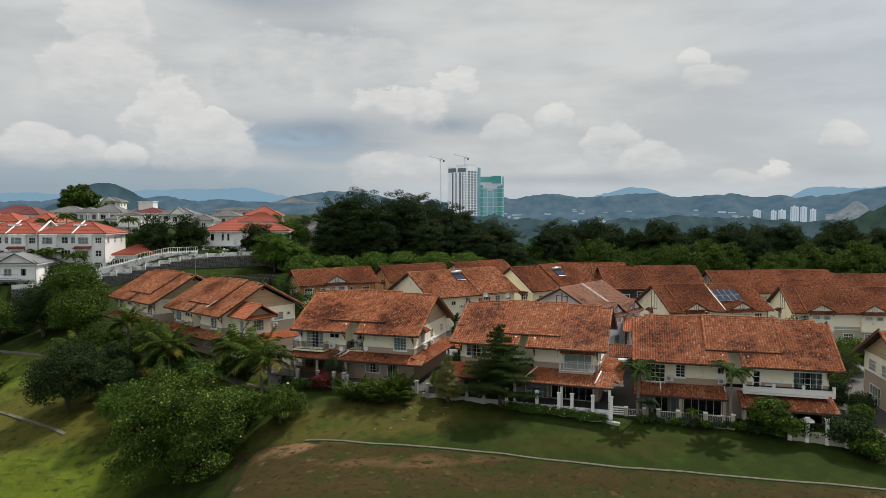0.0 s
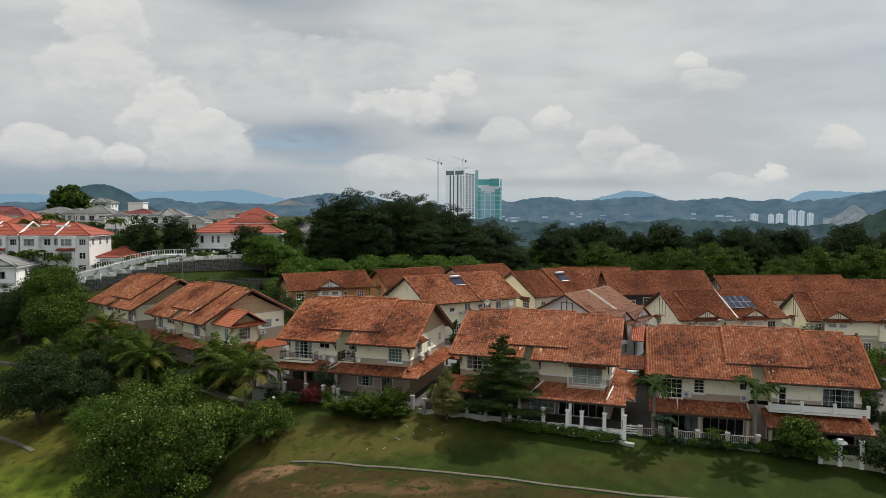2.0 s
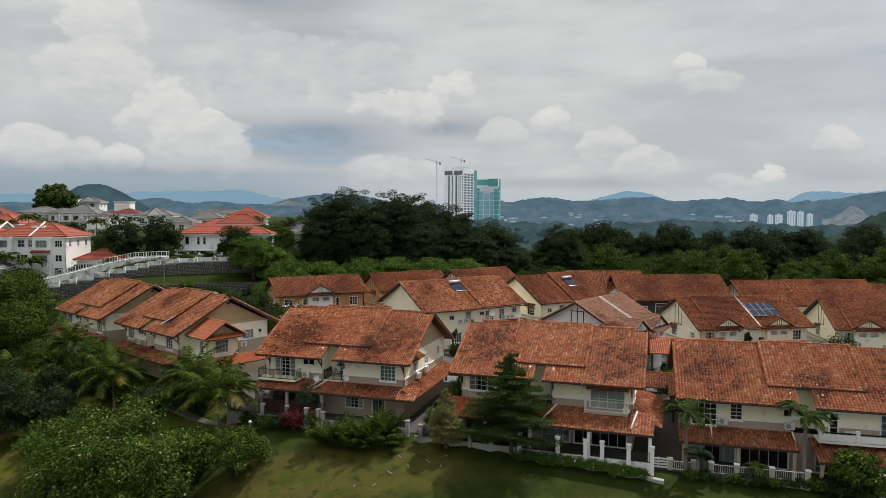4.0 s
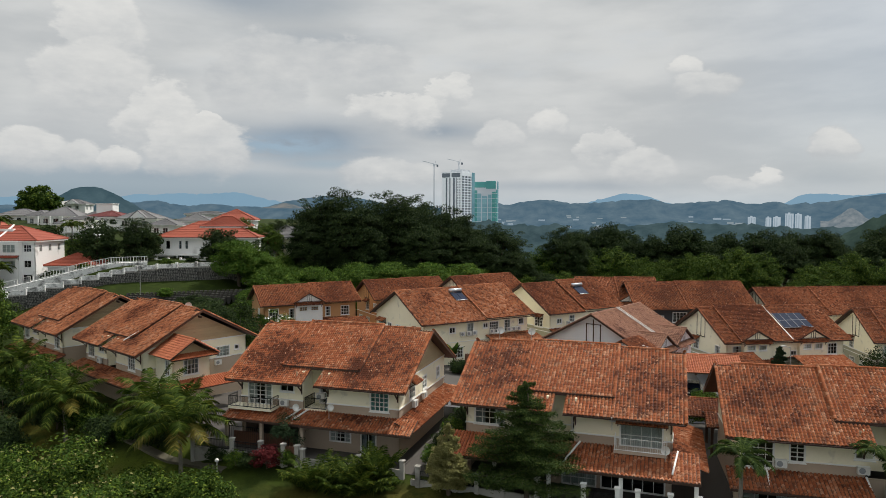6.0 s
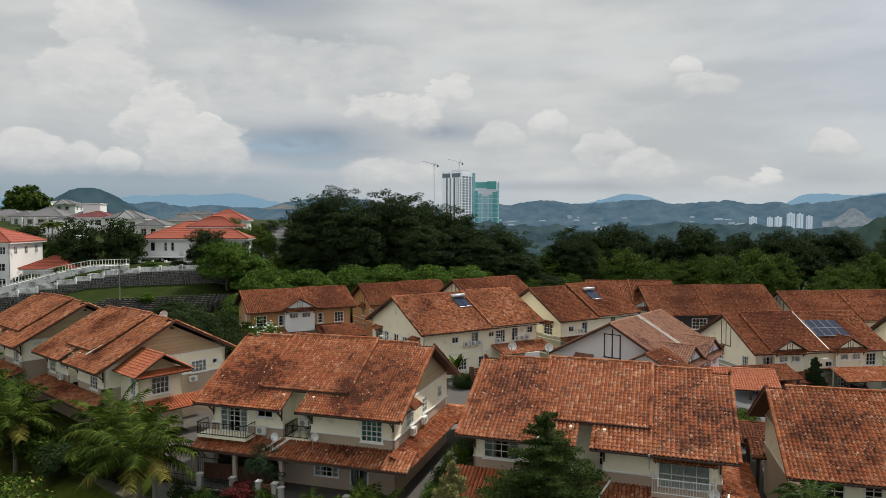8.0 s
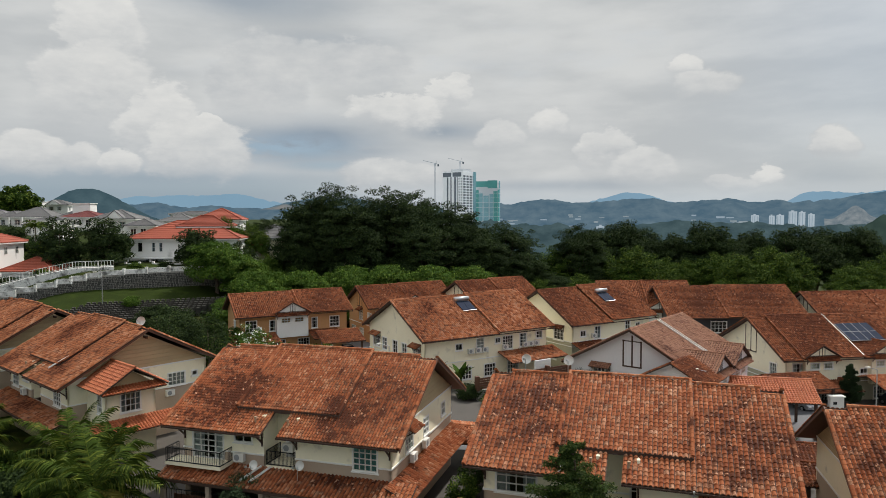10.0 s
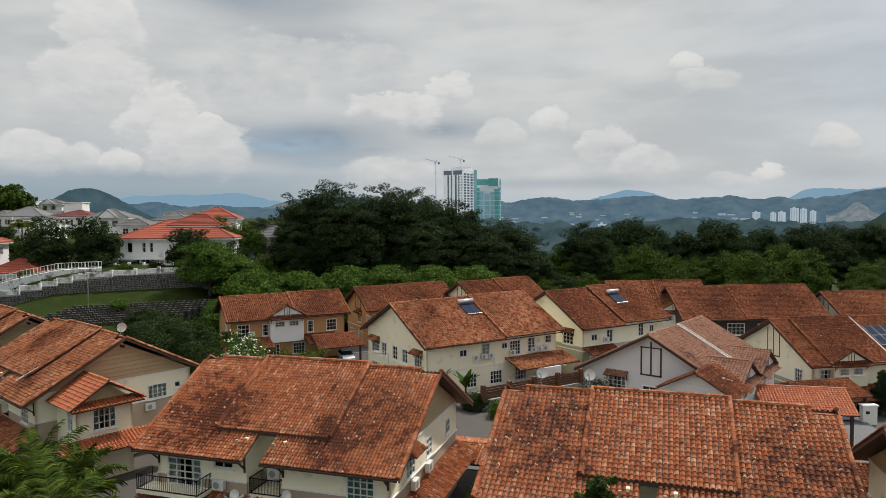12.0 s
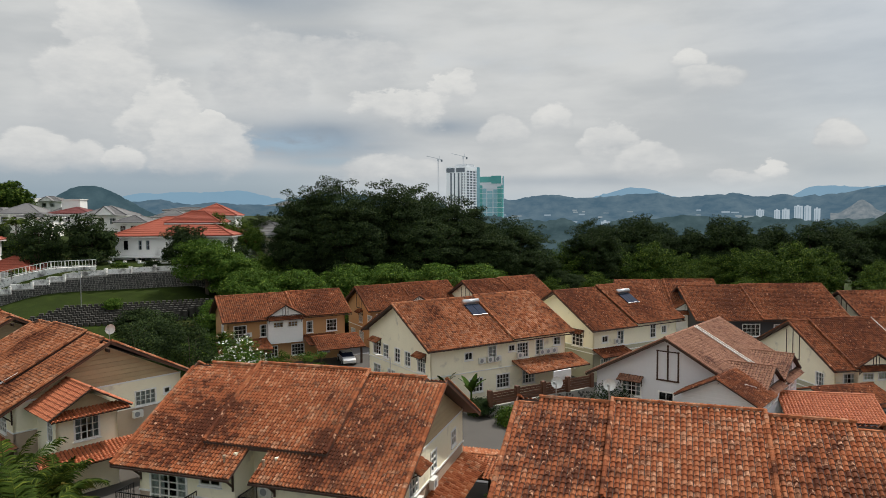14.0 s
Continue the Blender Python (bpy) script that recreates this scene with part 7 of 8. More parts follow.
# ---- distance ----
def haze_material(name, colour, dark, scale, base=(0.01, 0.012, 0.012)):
    """Far hills and buildings: scattered light of the air painted in as glow."""
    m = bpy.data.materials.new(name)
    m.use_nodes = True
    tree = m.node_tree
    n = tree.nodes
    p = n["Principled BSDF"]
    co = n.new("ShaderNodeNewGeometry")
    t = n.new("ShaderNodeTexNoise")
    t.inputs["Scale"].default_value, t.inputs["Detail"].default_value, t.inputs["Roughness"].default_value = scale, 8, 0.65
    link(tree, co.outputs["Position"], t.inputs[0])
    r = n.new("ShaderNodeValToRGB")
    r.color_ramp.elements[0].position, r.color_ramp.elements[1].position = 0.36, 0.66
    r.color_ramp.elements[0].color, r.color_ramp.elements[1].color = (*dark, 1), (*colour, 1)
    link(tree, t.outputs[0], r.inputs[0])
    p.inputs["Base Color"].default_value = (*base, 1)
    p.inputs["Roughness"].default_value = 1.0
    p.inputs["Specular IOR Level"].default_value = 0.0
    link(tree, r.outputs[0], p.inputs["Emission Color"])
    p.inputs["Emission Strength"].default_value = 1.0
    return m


def ridge(name, dist, mat, base, bumps, rough, label, az0=-58, az1=58, n=420, depth=0.12, seed=3):
    """A chain of hills across the view: height over the eye's level by azimuth, in radians, from broad bumps and noise."""
    g = Geo()
    rows = 9
    for j in range(rows):
        for i in range(n + 1):
            az = az0 + (az1 - az0) * i / n
            h = base + sum(b * math.exp(-((az - c) / w) ** 2) for c, w, b in bumps)
            h += rough * noise.fractal(Vector((az * 0.22, seed, 0)), 0.9, 2.1, 6) + rough * 0.25 * noise.noise(Vector((az * 3.1, seed, 2)))
            top = 23 + dist * h
            k = j / (rows - 1)
            r = dist * (1 - depth * (1 - k)) * (1 + 0.01 * noise.noise(Vector((az * 0.8, j * 1.3, seed))))
            z = -60 + (top + 60) * (k ** 1.2) * (1 + (0.05 * noise.noise(Vector((az * 0.9, j, seed + 5))) if 0 < j < rows - 1 else 0))
            g.v.append((r * math.sin(radians(az)), r * math.cos(radians(az)), z))
    g.f = [(j * (n + 1) + i, j * (n + 1) + i + 1, (j + 1) * (n + 1) + i + 1, (j + 1) * (n + 1) + i) for j in range(rows - 1) for i in range(n)]
    return tagged(obj(name, g, mat, smooth=True), label, "hills", kind="structure")


# Haze tint sits in each emission colour; the noise mottles the woods.
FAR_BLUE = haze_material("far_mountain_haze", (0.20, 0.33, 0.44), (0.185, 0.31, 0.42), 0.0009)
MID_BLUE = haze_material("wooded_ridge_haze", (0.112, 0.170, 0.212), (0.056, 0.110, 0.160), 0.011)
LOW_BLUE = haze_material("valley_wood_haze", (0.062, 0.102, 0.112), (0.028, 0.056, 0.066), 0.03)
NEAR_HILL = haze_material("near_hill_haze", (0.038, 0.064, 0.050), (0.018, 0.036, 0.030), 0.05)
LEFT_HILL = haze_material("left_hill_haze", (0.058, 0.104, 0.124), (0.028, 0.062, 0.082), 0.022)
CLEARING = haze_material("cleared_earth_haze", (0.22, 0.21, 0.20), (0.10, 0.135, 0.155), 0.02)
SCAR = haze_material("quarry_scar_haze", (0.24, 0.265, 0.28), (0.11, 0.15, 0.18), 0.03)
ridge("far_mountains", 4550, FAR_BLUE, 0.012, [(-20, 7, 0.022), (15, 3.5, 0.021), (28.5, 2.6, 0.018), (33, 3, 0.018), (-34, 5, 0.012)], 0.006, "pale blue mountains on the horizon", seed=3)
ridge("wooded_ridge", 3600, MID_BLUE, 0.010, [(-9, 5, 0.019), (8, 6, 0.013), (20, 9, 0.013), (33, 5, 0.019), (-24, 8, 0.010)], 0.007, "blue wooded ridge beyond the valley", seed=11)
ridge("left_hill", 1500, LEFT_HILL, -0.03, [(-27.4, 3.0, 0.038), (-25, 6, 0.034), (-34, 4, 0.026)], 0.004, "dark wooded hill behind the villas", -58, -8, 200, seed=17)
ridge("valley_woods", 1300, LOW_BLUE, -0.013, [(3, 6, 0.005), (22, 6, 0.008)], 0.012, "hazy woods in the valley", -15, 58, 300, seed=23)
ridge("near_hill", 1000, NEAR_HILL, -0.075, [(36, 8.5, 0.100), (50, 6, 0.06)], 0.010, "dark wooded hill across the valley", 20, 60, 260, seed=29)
def hillside_scar(name, az0, az1, mid, spread, r0, foot, low, high, mat, label):
    """A bare cut face that leans against a far slope."""
    g = Geo()
    for j in range(7):
        for i in range(25):
            az, k = az0 + (az1 - az0) * i / 24, j / 6
            w = math.exp(-((az - mid) / spread) ** 2) + 0.10 * noise.noise(Vector((az * 2, j, 1)))
            r = r0 - 120 * (1 - k)
            g.v.append((r * math.sin(radians(az)), r * math.cos(radians(az)), foot + (low - foot + (high - low) * max(w, 0)) * k))
    g.f = [(j * 25 + i, j * 25 + i + 1, (j + 1) * 25 + i + 1, (j + 1) * 25 + i) for j in range(6) for i in range(24)]
    tagged(obj(name, g, mat), label, "hills", kind="structure")


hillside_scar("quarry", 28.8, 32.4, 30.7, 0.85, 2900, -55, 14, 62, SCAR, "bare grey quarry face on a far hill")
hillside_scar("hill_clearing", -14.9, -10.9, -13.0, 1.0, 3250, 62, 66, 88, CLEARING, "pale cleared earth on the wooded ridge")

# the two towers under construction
# Air light is painted into every tower surface as a faint glow.
TOWER_WHITE = haze_material("hazy_tower_paint", (0.17, 0.19, 0.21), (0.15, 0.17, 0.19), 0.02, (0.80, 0.80, 0.80))
TOWER_GREY = haze_material("hazy_tower_concrete", (0.15, 0.17, 0.19), (0.12, 0.14, 0.16), 0.03, (0.42, 0.43, 0.44))
TOWER_DARK = haze_material("hazy_dark_opening", (0.075, 0.09, 0.105), (0.06, 0.075, 0.09), 0.03, (0.05, 0.055, 0.06))
NET_TEAL = haze_material("hazy_teal_net", (0.045, 0.125, 0.125), (0.025, 0.085, 0.085), 0.05, (0.045, 0.17, 0.16))
NET_BLUE = haze_material("hazy_blue_net", (0.10, 0.18, 0.205), (0.055, 0.115, 0.135), 0.06, (0.11, 0.20, 0.225))


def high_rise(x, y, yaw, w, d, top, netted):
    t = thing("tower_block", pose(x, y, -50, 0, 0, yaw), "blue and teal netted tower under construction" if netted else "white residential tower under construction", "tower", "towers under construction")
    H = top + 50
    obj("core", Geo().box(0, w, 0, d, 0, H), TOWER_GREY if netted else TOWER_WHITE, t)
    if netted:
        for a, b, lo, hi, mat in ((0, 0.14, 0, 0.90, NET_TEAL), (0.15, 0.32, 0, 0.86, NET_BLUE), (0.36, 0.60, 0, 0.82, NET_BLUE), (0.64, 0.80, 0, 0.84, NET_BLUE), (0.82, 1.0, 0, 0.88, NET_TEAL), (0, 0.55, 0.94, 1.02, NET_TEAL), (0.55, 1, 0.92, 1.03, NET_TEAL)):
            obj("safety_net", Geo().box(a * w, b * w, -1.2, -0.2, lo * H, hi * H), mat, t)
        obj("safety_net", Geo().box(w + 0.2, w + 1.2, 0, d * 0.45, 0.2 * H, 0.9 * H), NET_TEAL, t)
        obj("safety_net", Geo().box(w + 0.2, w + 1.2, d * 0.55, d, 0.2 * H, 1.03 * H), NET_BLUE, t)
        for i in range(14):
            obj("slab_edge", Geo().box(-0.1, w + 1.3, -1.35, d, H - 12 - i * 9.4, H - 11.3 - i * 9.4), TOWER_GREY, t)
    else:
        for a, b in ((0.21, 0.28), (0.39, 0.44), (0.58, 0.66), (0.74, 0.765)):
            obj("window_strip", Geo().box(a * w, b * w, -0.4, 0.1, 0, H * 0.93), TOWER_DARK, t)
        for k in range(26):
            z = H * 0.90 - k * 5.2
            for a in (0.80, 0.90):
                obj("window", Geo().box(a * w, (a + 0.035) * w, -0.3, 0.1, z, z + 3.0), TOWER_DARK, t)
        # crown openings are solid dark boxes, their inner shade put into the colour
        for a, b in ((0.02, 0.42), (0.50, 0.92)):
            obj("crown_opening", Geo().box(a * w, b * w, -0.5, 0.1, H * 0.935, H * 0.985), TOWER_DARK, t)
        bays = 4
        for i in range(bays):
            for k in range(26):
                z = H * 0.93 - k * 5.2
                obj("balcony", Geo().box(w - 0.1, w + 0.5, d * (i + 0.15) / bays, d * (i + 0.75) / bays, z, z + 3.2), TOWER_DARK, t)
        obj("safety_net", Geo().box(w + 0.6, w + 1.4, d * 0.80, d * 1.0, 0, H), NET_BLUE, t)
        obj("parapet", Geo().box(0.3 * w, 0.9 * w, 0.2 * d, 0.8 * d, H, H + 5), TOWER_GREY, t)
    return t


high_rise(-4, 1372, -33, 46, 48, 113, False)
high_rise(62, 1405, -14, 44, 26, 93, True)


def crane(x, y, z, mast, turn):
    c = thing("tower_crane", pose(x, y, z, 0, 0, turn), "slim tower crane over the building site", "crane", "tower cranes")
    g = Geo()
    for a, b in ((-0.9, -0.9), (0.9, -0.9), (0.9, 0.9), (-0.9, 0.9)):
        g.beam((a, b, 0), (a, b, mast), 0.5, up=(0, 1, 0))
    for k in range(int(mast / 4)):
        g.beam((-0.9, -0.9, 4 * k), (0.9, -0.9, 4 * k + 4), 0.3)
    obj("mast", g, TOWER_GREY, c)
    obj("jib", Geo().beam((-7, 0, mast + 1), (24, 0, mast + 9), 1.0), TOWER_GREY, c)
    obj("counterweight", Geo().box(-8, -5, -1.2, 1.2, mast - 3, mast + 1), TOWER_DARK, c)
    obj("cab", Geo().box(-1, 2, -1.5, 1.5, mast - 1, mast + 2.5), TOWER_GREY, c)
    obj("a_frame", Geo().beam((-1, 0, mast), (-3, 0, mast + 8), 0.7, up=(0, 1, 0)), TOWER_GREY, c)


crane(-19, 1365, -50, 176, 168)
crane(30, 1385, 106, 26, 164)

# far apartment blocks and low town buildings
# these walls glow with painted haze, so their shaded sides stay pale
FAR_WHITE = haze_material("hazy_white_wall", (0.41, 0.48, 0.53), (0.35, 0.42, 0.48), 0.02)
FAR_DULL = haze_material("hazy_dull_wall", (0.27, 0.32, 0.35), (0.21, 0.26, 0.29), 0.02)
FAR_GREY = haze_material("hazy_grey_wall", (0.27, 0.34, 0.40), (0.24, 0.31, 0.37), 0.02)


def far_block(px, dist, w, top, h, mat=None):
    t = thing("apartment_block", pose(px * dist, dist, top - h, 0, 0, -math.degrees(math.atan(px))), "pale apartment block far across the valley", "building", "far apartment blocks")
    obj("body", Geo().box(0, w, 0, 18, 0, h), mat or FAR_WHITE, t)
    for k in range(max(1, int(w / 9))):
        obj("window_strip", Geo().box(k * 9 + 3, k * 9 + 6, -0.4, 0.1, h * 0.05, h * 0.94), FAR_GREY, t)
    obj("roof_box", Geo().box(w * 0.3, w * 0.6, 4, 14, h, h + 4), mat or FAR_WHITE, t)


for px, w, up in ((0.444, 36, 12), (0.470, 26, 10), (0.481, 34, 12), (0.4985, 38, 26), (0.513, 30, 24), (0.527, 28, 15)):
    far_block(px, 2700, w * 0.78, 18 + up, 70)
for px, dist, w, top, h in ((0.133, 1520, 26, 0, 30), (0.150, 1540, 40, -20, 24), (0.218, 1700, 26, 6, 40), (0.235, 1720, 20, 0, 34)):
    far_block(px, dist, w * 0.8, top - 5, h)
rng_town = random.Random(4)
for i in range(26):
    px, dist = rng_town.uniform(0.56, 0.72), rng_town.uniform(420, 900)
    w = rng_town.uniform(12, 30)
    b = thing("town_house", pose(px * dist, dist, -48, 0, 0, rng_town.uniform(-30, 10)), "low pale town building in the valley", "building", "town buildings")
    obj("wall", Geo().box(0, w, 0, 12, 0, rng_town.uniform(6, 10)), WHITE, b)
    hip_roof(b, 0, w, 0, 12, 10, 2.6, rng_town.choice((TILE_GREY, TILE_MAROON, CONCRETE, CONCRETE)), 0.6)
via = thing("viaduct", pose(0, 0, 0), "long grey road viaduct in the valley", "bridge")
obj("deck", Geo().beam((480, 760, -26), (760, 780, -26), 12, 2.4), FAR_GREY, via)
for k in range(8):
    obj("pier", Geo().box(490 + k * 36, 493 + k * 36, 760, 764, -50, -27), FAR_GREY, via)
# hillside clearings and roofs that show pale through the woods
for i in range(40):
    az = rng_town.uniform(4, 24)
    r = rng_town.uniform(2300, 3300)
    s = Geo().box(0, rng_town.uniform(8, 26), 0, 12, 0, rng_town.uniform(3, 7))
    h = thing("far_building", pose(r * math.sin(radians(az)), r * math.cos(radians(az)), 23 + r * rng_town.uniform(-0.028, 0.004) - 4), "tiny pale building on the far slope", "building", "far slope buildings")
    obj("body", s, FAR_DULL if i % 3 else FAR_GREY, h)

# ---- front gardens, fittings and small things ----
def satellite_dish(m, r=0.4, label="grey satellite dish on a short mast"):
    d = thing("satellite_dish", m, label, "satellite dish", "satellite dishes")
    g = Geo()
    rings = 5
    for j in range(rings):
        q = r * j / (rings - 1)
        for k in range(14):
            g.v.append((q * math.cos(k * 0.4488), -0.32 + 0.55 * q * q / r * 1.0, q * math.sin(k * 0.4488) + 0.55))
    g.f = [(j * 14 + k, j * 14 + (k + 1) % 14, (j + 1) * 14 + (k + 1) % 14, (j + 1) * 14 + k) for j in range(rings - 1) for k in range(14)]
    obj("reflector", place(g, pose(0, 0, 0.1, -18, 0, 0) @ pose(0, 0, 0, 0, 0, 180)), PLASTIC, d)
    obj("mast", Geo().tube([(0, 0, -0.3), (0, 0, 0.62)], [0.03, 0.03], 6), STEEL, d)
    obj("feed_arm", Geo().tube([(0, 0.25, 0.35), (0, -0.55, 0.75)], [0.015, 0.015], 5).box(-0.05, 0.05, -0.63, -0.5, 0.7, 0.82), STEEL, d)
    return d


def pillar(parent, name, x, y, z, w, h, mat, cap_mat):
    p = obj(name, Geo().box(x - w / 2, x + w / 2, y - w / 2, y + w / 2, z - 1.2, z + h), mat, parent)
    obj("pillar_cap", Geo().box(x - w / 2 - 0.05, x + w / 2 + 0.05, y - w / 2 - 0.05, y + w / 2 + 0.05, z + h, z + h + 0.09), cap_mat, p)


def balcony(house, u0, u1, v0, v1, z, mat, rail_mat, gap):
    b = obj("balcony", Geo().box(u0, u1, v0, v1, z - 0.22, z), mat, house)
    for a, c in (((u0 + 0.05, v0 + 0.05, z), (u1 - 0.05, v0 + 0.05, z)), ((u0 + 0.05, v0 + 0.05, z), (u0 + 0.05, v1, z)), ((u1 - 0.05, v0 + 0.05, z), (u1 - 0.05, v1, z))):
        railing(b, "railing", a, c, 0.95, rail_mat, gap)


M1, M2, M3 = pose(-19.78, 88.27, 2.89, 0, 0, -17.1), pose(0.78, 81.45, 2.6, 0, 0, -18.2), pose(20.77, 76.4, 1.57, 0, 0, -14.5)
balcony(house_one, 0.5, 4.9, -0.25, 1.15, 3.62, CREAM, IRON, 0.14)
balcony(house_one, 7.5, 9.6, 1.1, 2.95, 3.62, CREAM, IRON, 0.10)
balcony(house_two, 12.9, 16.75, -0.1, 1.15, 3.6, TAUPE, TRIM, 0.16)
awning(house_two, pose(13.0, 1.15, 6.0), 3.8, TILE, 1.1, False)
for m, u, v, z, r in ((M1, 5.6, 1.15, 3.7, 0), (M1, 8.3, 3.0, 4.0, 0), (M1, 9.2, 3.0, 3.7, 0), (M3, 4.2, 1.15, 3.75, 0), (M3, 9.6, 1.15, 3.75, 0), (M3, 14.3, 1.15, 3.4, 0)):
    air_conditioner(m @ pose(u, v, z))
for m, u, v, z in ((M1, 16.55, 4.6, 3.6), (M1, 16.55, 7.2, 3.75), (M2, 16.7, 1.8, 3.6), (M2, 16.7, 2.9, 4.7)):
    air_conditioner(m @ pose(u, v, z, 0, 0, 90))
satellite_dish(M1 @ pose(7.2, -0.2, 3.35), 0.32)
satellite_dish(M1 @ pose(10.4, 0.2, 3.5), 0.32)
satellite_dish(M2 @ pose(16.6, -0.3, 3.35), 0.34)
satellite_dish(M2 @ pose(12.75, 0.1, 5.35), 0.36, "white satellite dish beside the balcony hood")
satellite_dish(M2 @ pose(2.2, 7.75, 10.2), 0.34)
satellite_dish(M2 @ pose(5.05, 7.9, 10.25), 0.34)
satellite_dish(pose(-33.4, 115.5, 11.3), 0.5, "pale satellite dish behind a roof ridge")

# terrace over the porch of the third house
deck = obj("terrace", Geo().box(11.3, 19.4, -0.55, 1.15, 3.25, 3.42), TRIM, house_three)
for i in range(3):
    a, b = 11.4 + i * 2.82, 11.4 + (i + 1) * 2.82
    obj("terrace_panel", Geo().box(a, b - 0.1, -0.52, -0.47, 3.5, 4.05), TRIM, deck)
    obj("terrace_rail", Geo().box(a, b, -0.55, -0.43, 4.12, 4.22), IRON, deck)
    obj("terrace_post", Geo().box(a - 0.14, a + 0.14, -0.62, -0.36, 3.3, 4.45), TRIM, deck)
obj("terrace_post", Geo().box(19.72, 20.0, -0.62, -0.36, 3.3, 4.45), TRIM, deck)


def porch_posts(house, us, v, top, mat):
    for u in us:
        obj("porch_post", Geo().box(u - 0.14, u + 0.14, v - 0.14, v + 0.14, -1.5, top), mat, house)


porch_posts(house_one, (0.6, 4.2, 8.2), -0.6, 2.8, TAUPE)
porch_posts(house_two, (8.4, 13.6, 18.7), -2.3, 2.7, TRIM)
porch_posts(house_two, (-0.3, 4.0), -1.3, 2.4, TRIM)
porch_posts(house_three, (0.6, 5.0, 9.4), -0.9, 2.65, TAUPE)
porch_posts(house_three, (11.2, 15.4, 19.8), -2.1, 2.3, TAUPE)
# porch floors and low screens
for house, boxes in ((house_one, [(0.2, 17.6, -2.6, 1.2)]), (house_two, [(-0.5, 18.8, -2.65, 1.2)]), (house_three, [(0.2, 20.4, -2.5, 1.2)])):
    for u0, u1, v0, v1 in boxes:
        obj("porch_floor", Geo().box(u0, u1, v0, v1, -2.2, 0.04), PAVING, house)
screen = obj("porch_screen", Geo().box(0.8, 6.8, 0.2, 0.3, 0.0, 1.25), BROWN_TIMBER, house_one)
railing(screen, "railing", (0.8, -0.5, 0.0), (6.8, -0.5, 0.0), 1.9, IRON, 0.2)


def fence_run(m, u0, u1, v, wall_h, wall_mat, pillars, pillar_h, pillar_mat, cap_mat, rail_mat, rail_h, gap, label, name="garden_fence"):
    f = thing(name, m @ pose(0, v, 0), label, "fence", "garden fences")
    obj("low_wall", Geo().box(u0, u1, -0.07, 0.07, -1.0, wall_h), wall_mat, f)
    for u in pillars:
        pillar(f, "pillar", u, 0, 0, 0.34, pillar_h, pillar_mat, cap_mat)
    if rail_mat:
        for a, b in zip(pillars, pillars[1:]):
            if b - a > 1.6:
                railing(f, "rail_panel", (a + 0.2, 0, wall_h), (b - 0.2, 0, wall_h), rail_h, rail_mat, gap)
    return f


fence_run(M1, -1.4, 8.0, -2.7, 0.55, CONCRETE, (-1.4, 2.6, 5.4, 7.6, 8.9), 1.55, CONCRETE, CONCRETE, IRON, 0.8, 0.16, "weathered concrete garden fence with dark railings")
gate1 = thing("garden_gate", M1 @ pose(7.75, -2.7, 0.0), "brown timber garden gate between pillars", "gate")
for i in range(6):
    obj("gate_board", Geo().box(0.05 + i * 0.16, 0.19 + i * 0.16, -0.03, 0.03, 0.05, 1.45), BROWN_TIMBER, gate1)
fence_run(M1, 9.2, 18.4, -2.7, 0.6, CONCRETE, (9.4, 14.5, 18.3), 1.3, CONCRETE, CONCRETE, None, 0, 0, "low pale garden wall with pillars")
fence_run(M2, -2.4, 7.4, -2.75, 0.45, CONCRETE, (-1.8, 1.2, 3.0, 5.0), 1.5, CONCRETE, CONCRETE, IRON, 0.7, 0.16, "pale low garden wall with concrete posts")
fence_run(M2, 7.5, 18.9, -2.75, 0.4, STAINED_WHITE, (7.6, 11.0, 13.4, 14.8, 17.0, 18.9), 1.75, WHITE, TRIM, IRON, 0.85, 0.15, "white garden wall with pillars and dark railings")
fence_run(M3, 1.6, 10.3, -2.6, 0.55, OLIVE_WALL, (-0.4, 1.5, 2.9, 4.9, 7.6, 10.3), 1.45, OLIVE_WALL, TRIM, TRIM, 0.75, 0.17, "olive garden wall with white picket panels")
gate2 = thing("garden_gate", M3 @ pose(-2.1, -2.6, 0.0), "white slatted metal garden gate", "gate")
for i in range(6):
    obj("gate_slat", Geo().box(0, 1.5, -0.02, 0.02, 0.15 + i * 0.24, 0.29 + i * 0.24), TRIM, gate2)
for x in (0.0, 0.75, 1.46):
    obj("gate_bar", Geo().box(x, x + 0.05, -0.03, 0.03, 0.0, 1.6), TRIM, gate2)
fence_run(M3, 15.6, 20.8, -2.7, 0.35, OLIVE_WALL, (15.6, 17.2, 19.0, 20.8), 1.7, WHITE, TRIM, IRON, 0.8, 0.15, "white garden wall with gate pillars")
parasol = thing("parasol", M3 @ pose(17.3, -2.2, 0.0) @ Matrix.Scale(0.66, 4), "white dome parasol behind the gate", "parasol")
dome = Geo()
for j in range(5):
    a = 1.5708 * j / 4
    for k in range(16):
        dome.v.append((1.05 * math.cos(a) * math.cos(k * 0.3927), 1.05 * math.cos(a) * math.sin(k * 0.3927), 1.95 + 0.42 * math.sin(a)))
dome.f = [(j * 16 + k, j * 16 + (k + 1) % 16, (j + 1) * 16 + (k + 1) % 16, (j + 1) * 16 + k) for j in range(4) for k in range(16)]
obj("canopy", dome, TRIM, parasol, smooth=True)
obj("pole", Geo().tube([(0, 0, 0), (0, 0, 2.3)], [0.03, 0.03], 6), STEEL, parasol)
strip("kerb", [(8.0, 76.2), (18.6, 72.0)], 0.35, 0.25, CONCRETE, "dark mossy kerb below the flower bed", "kerb", 0.9)

# bay with the new orange roof on the left house
bay_m = pose(-44.46, 108.0, 2.98, 0, 0, -41.0)
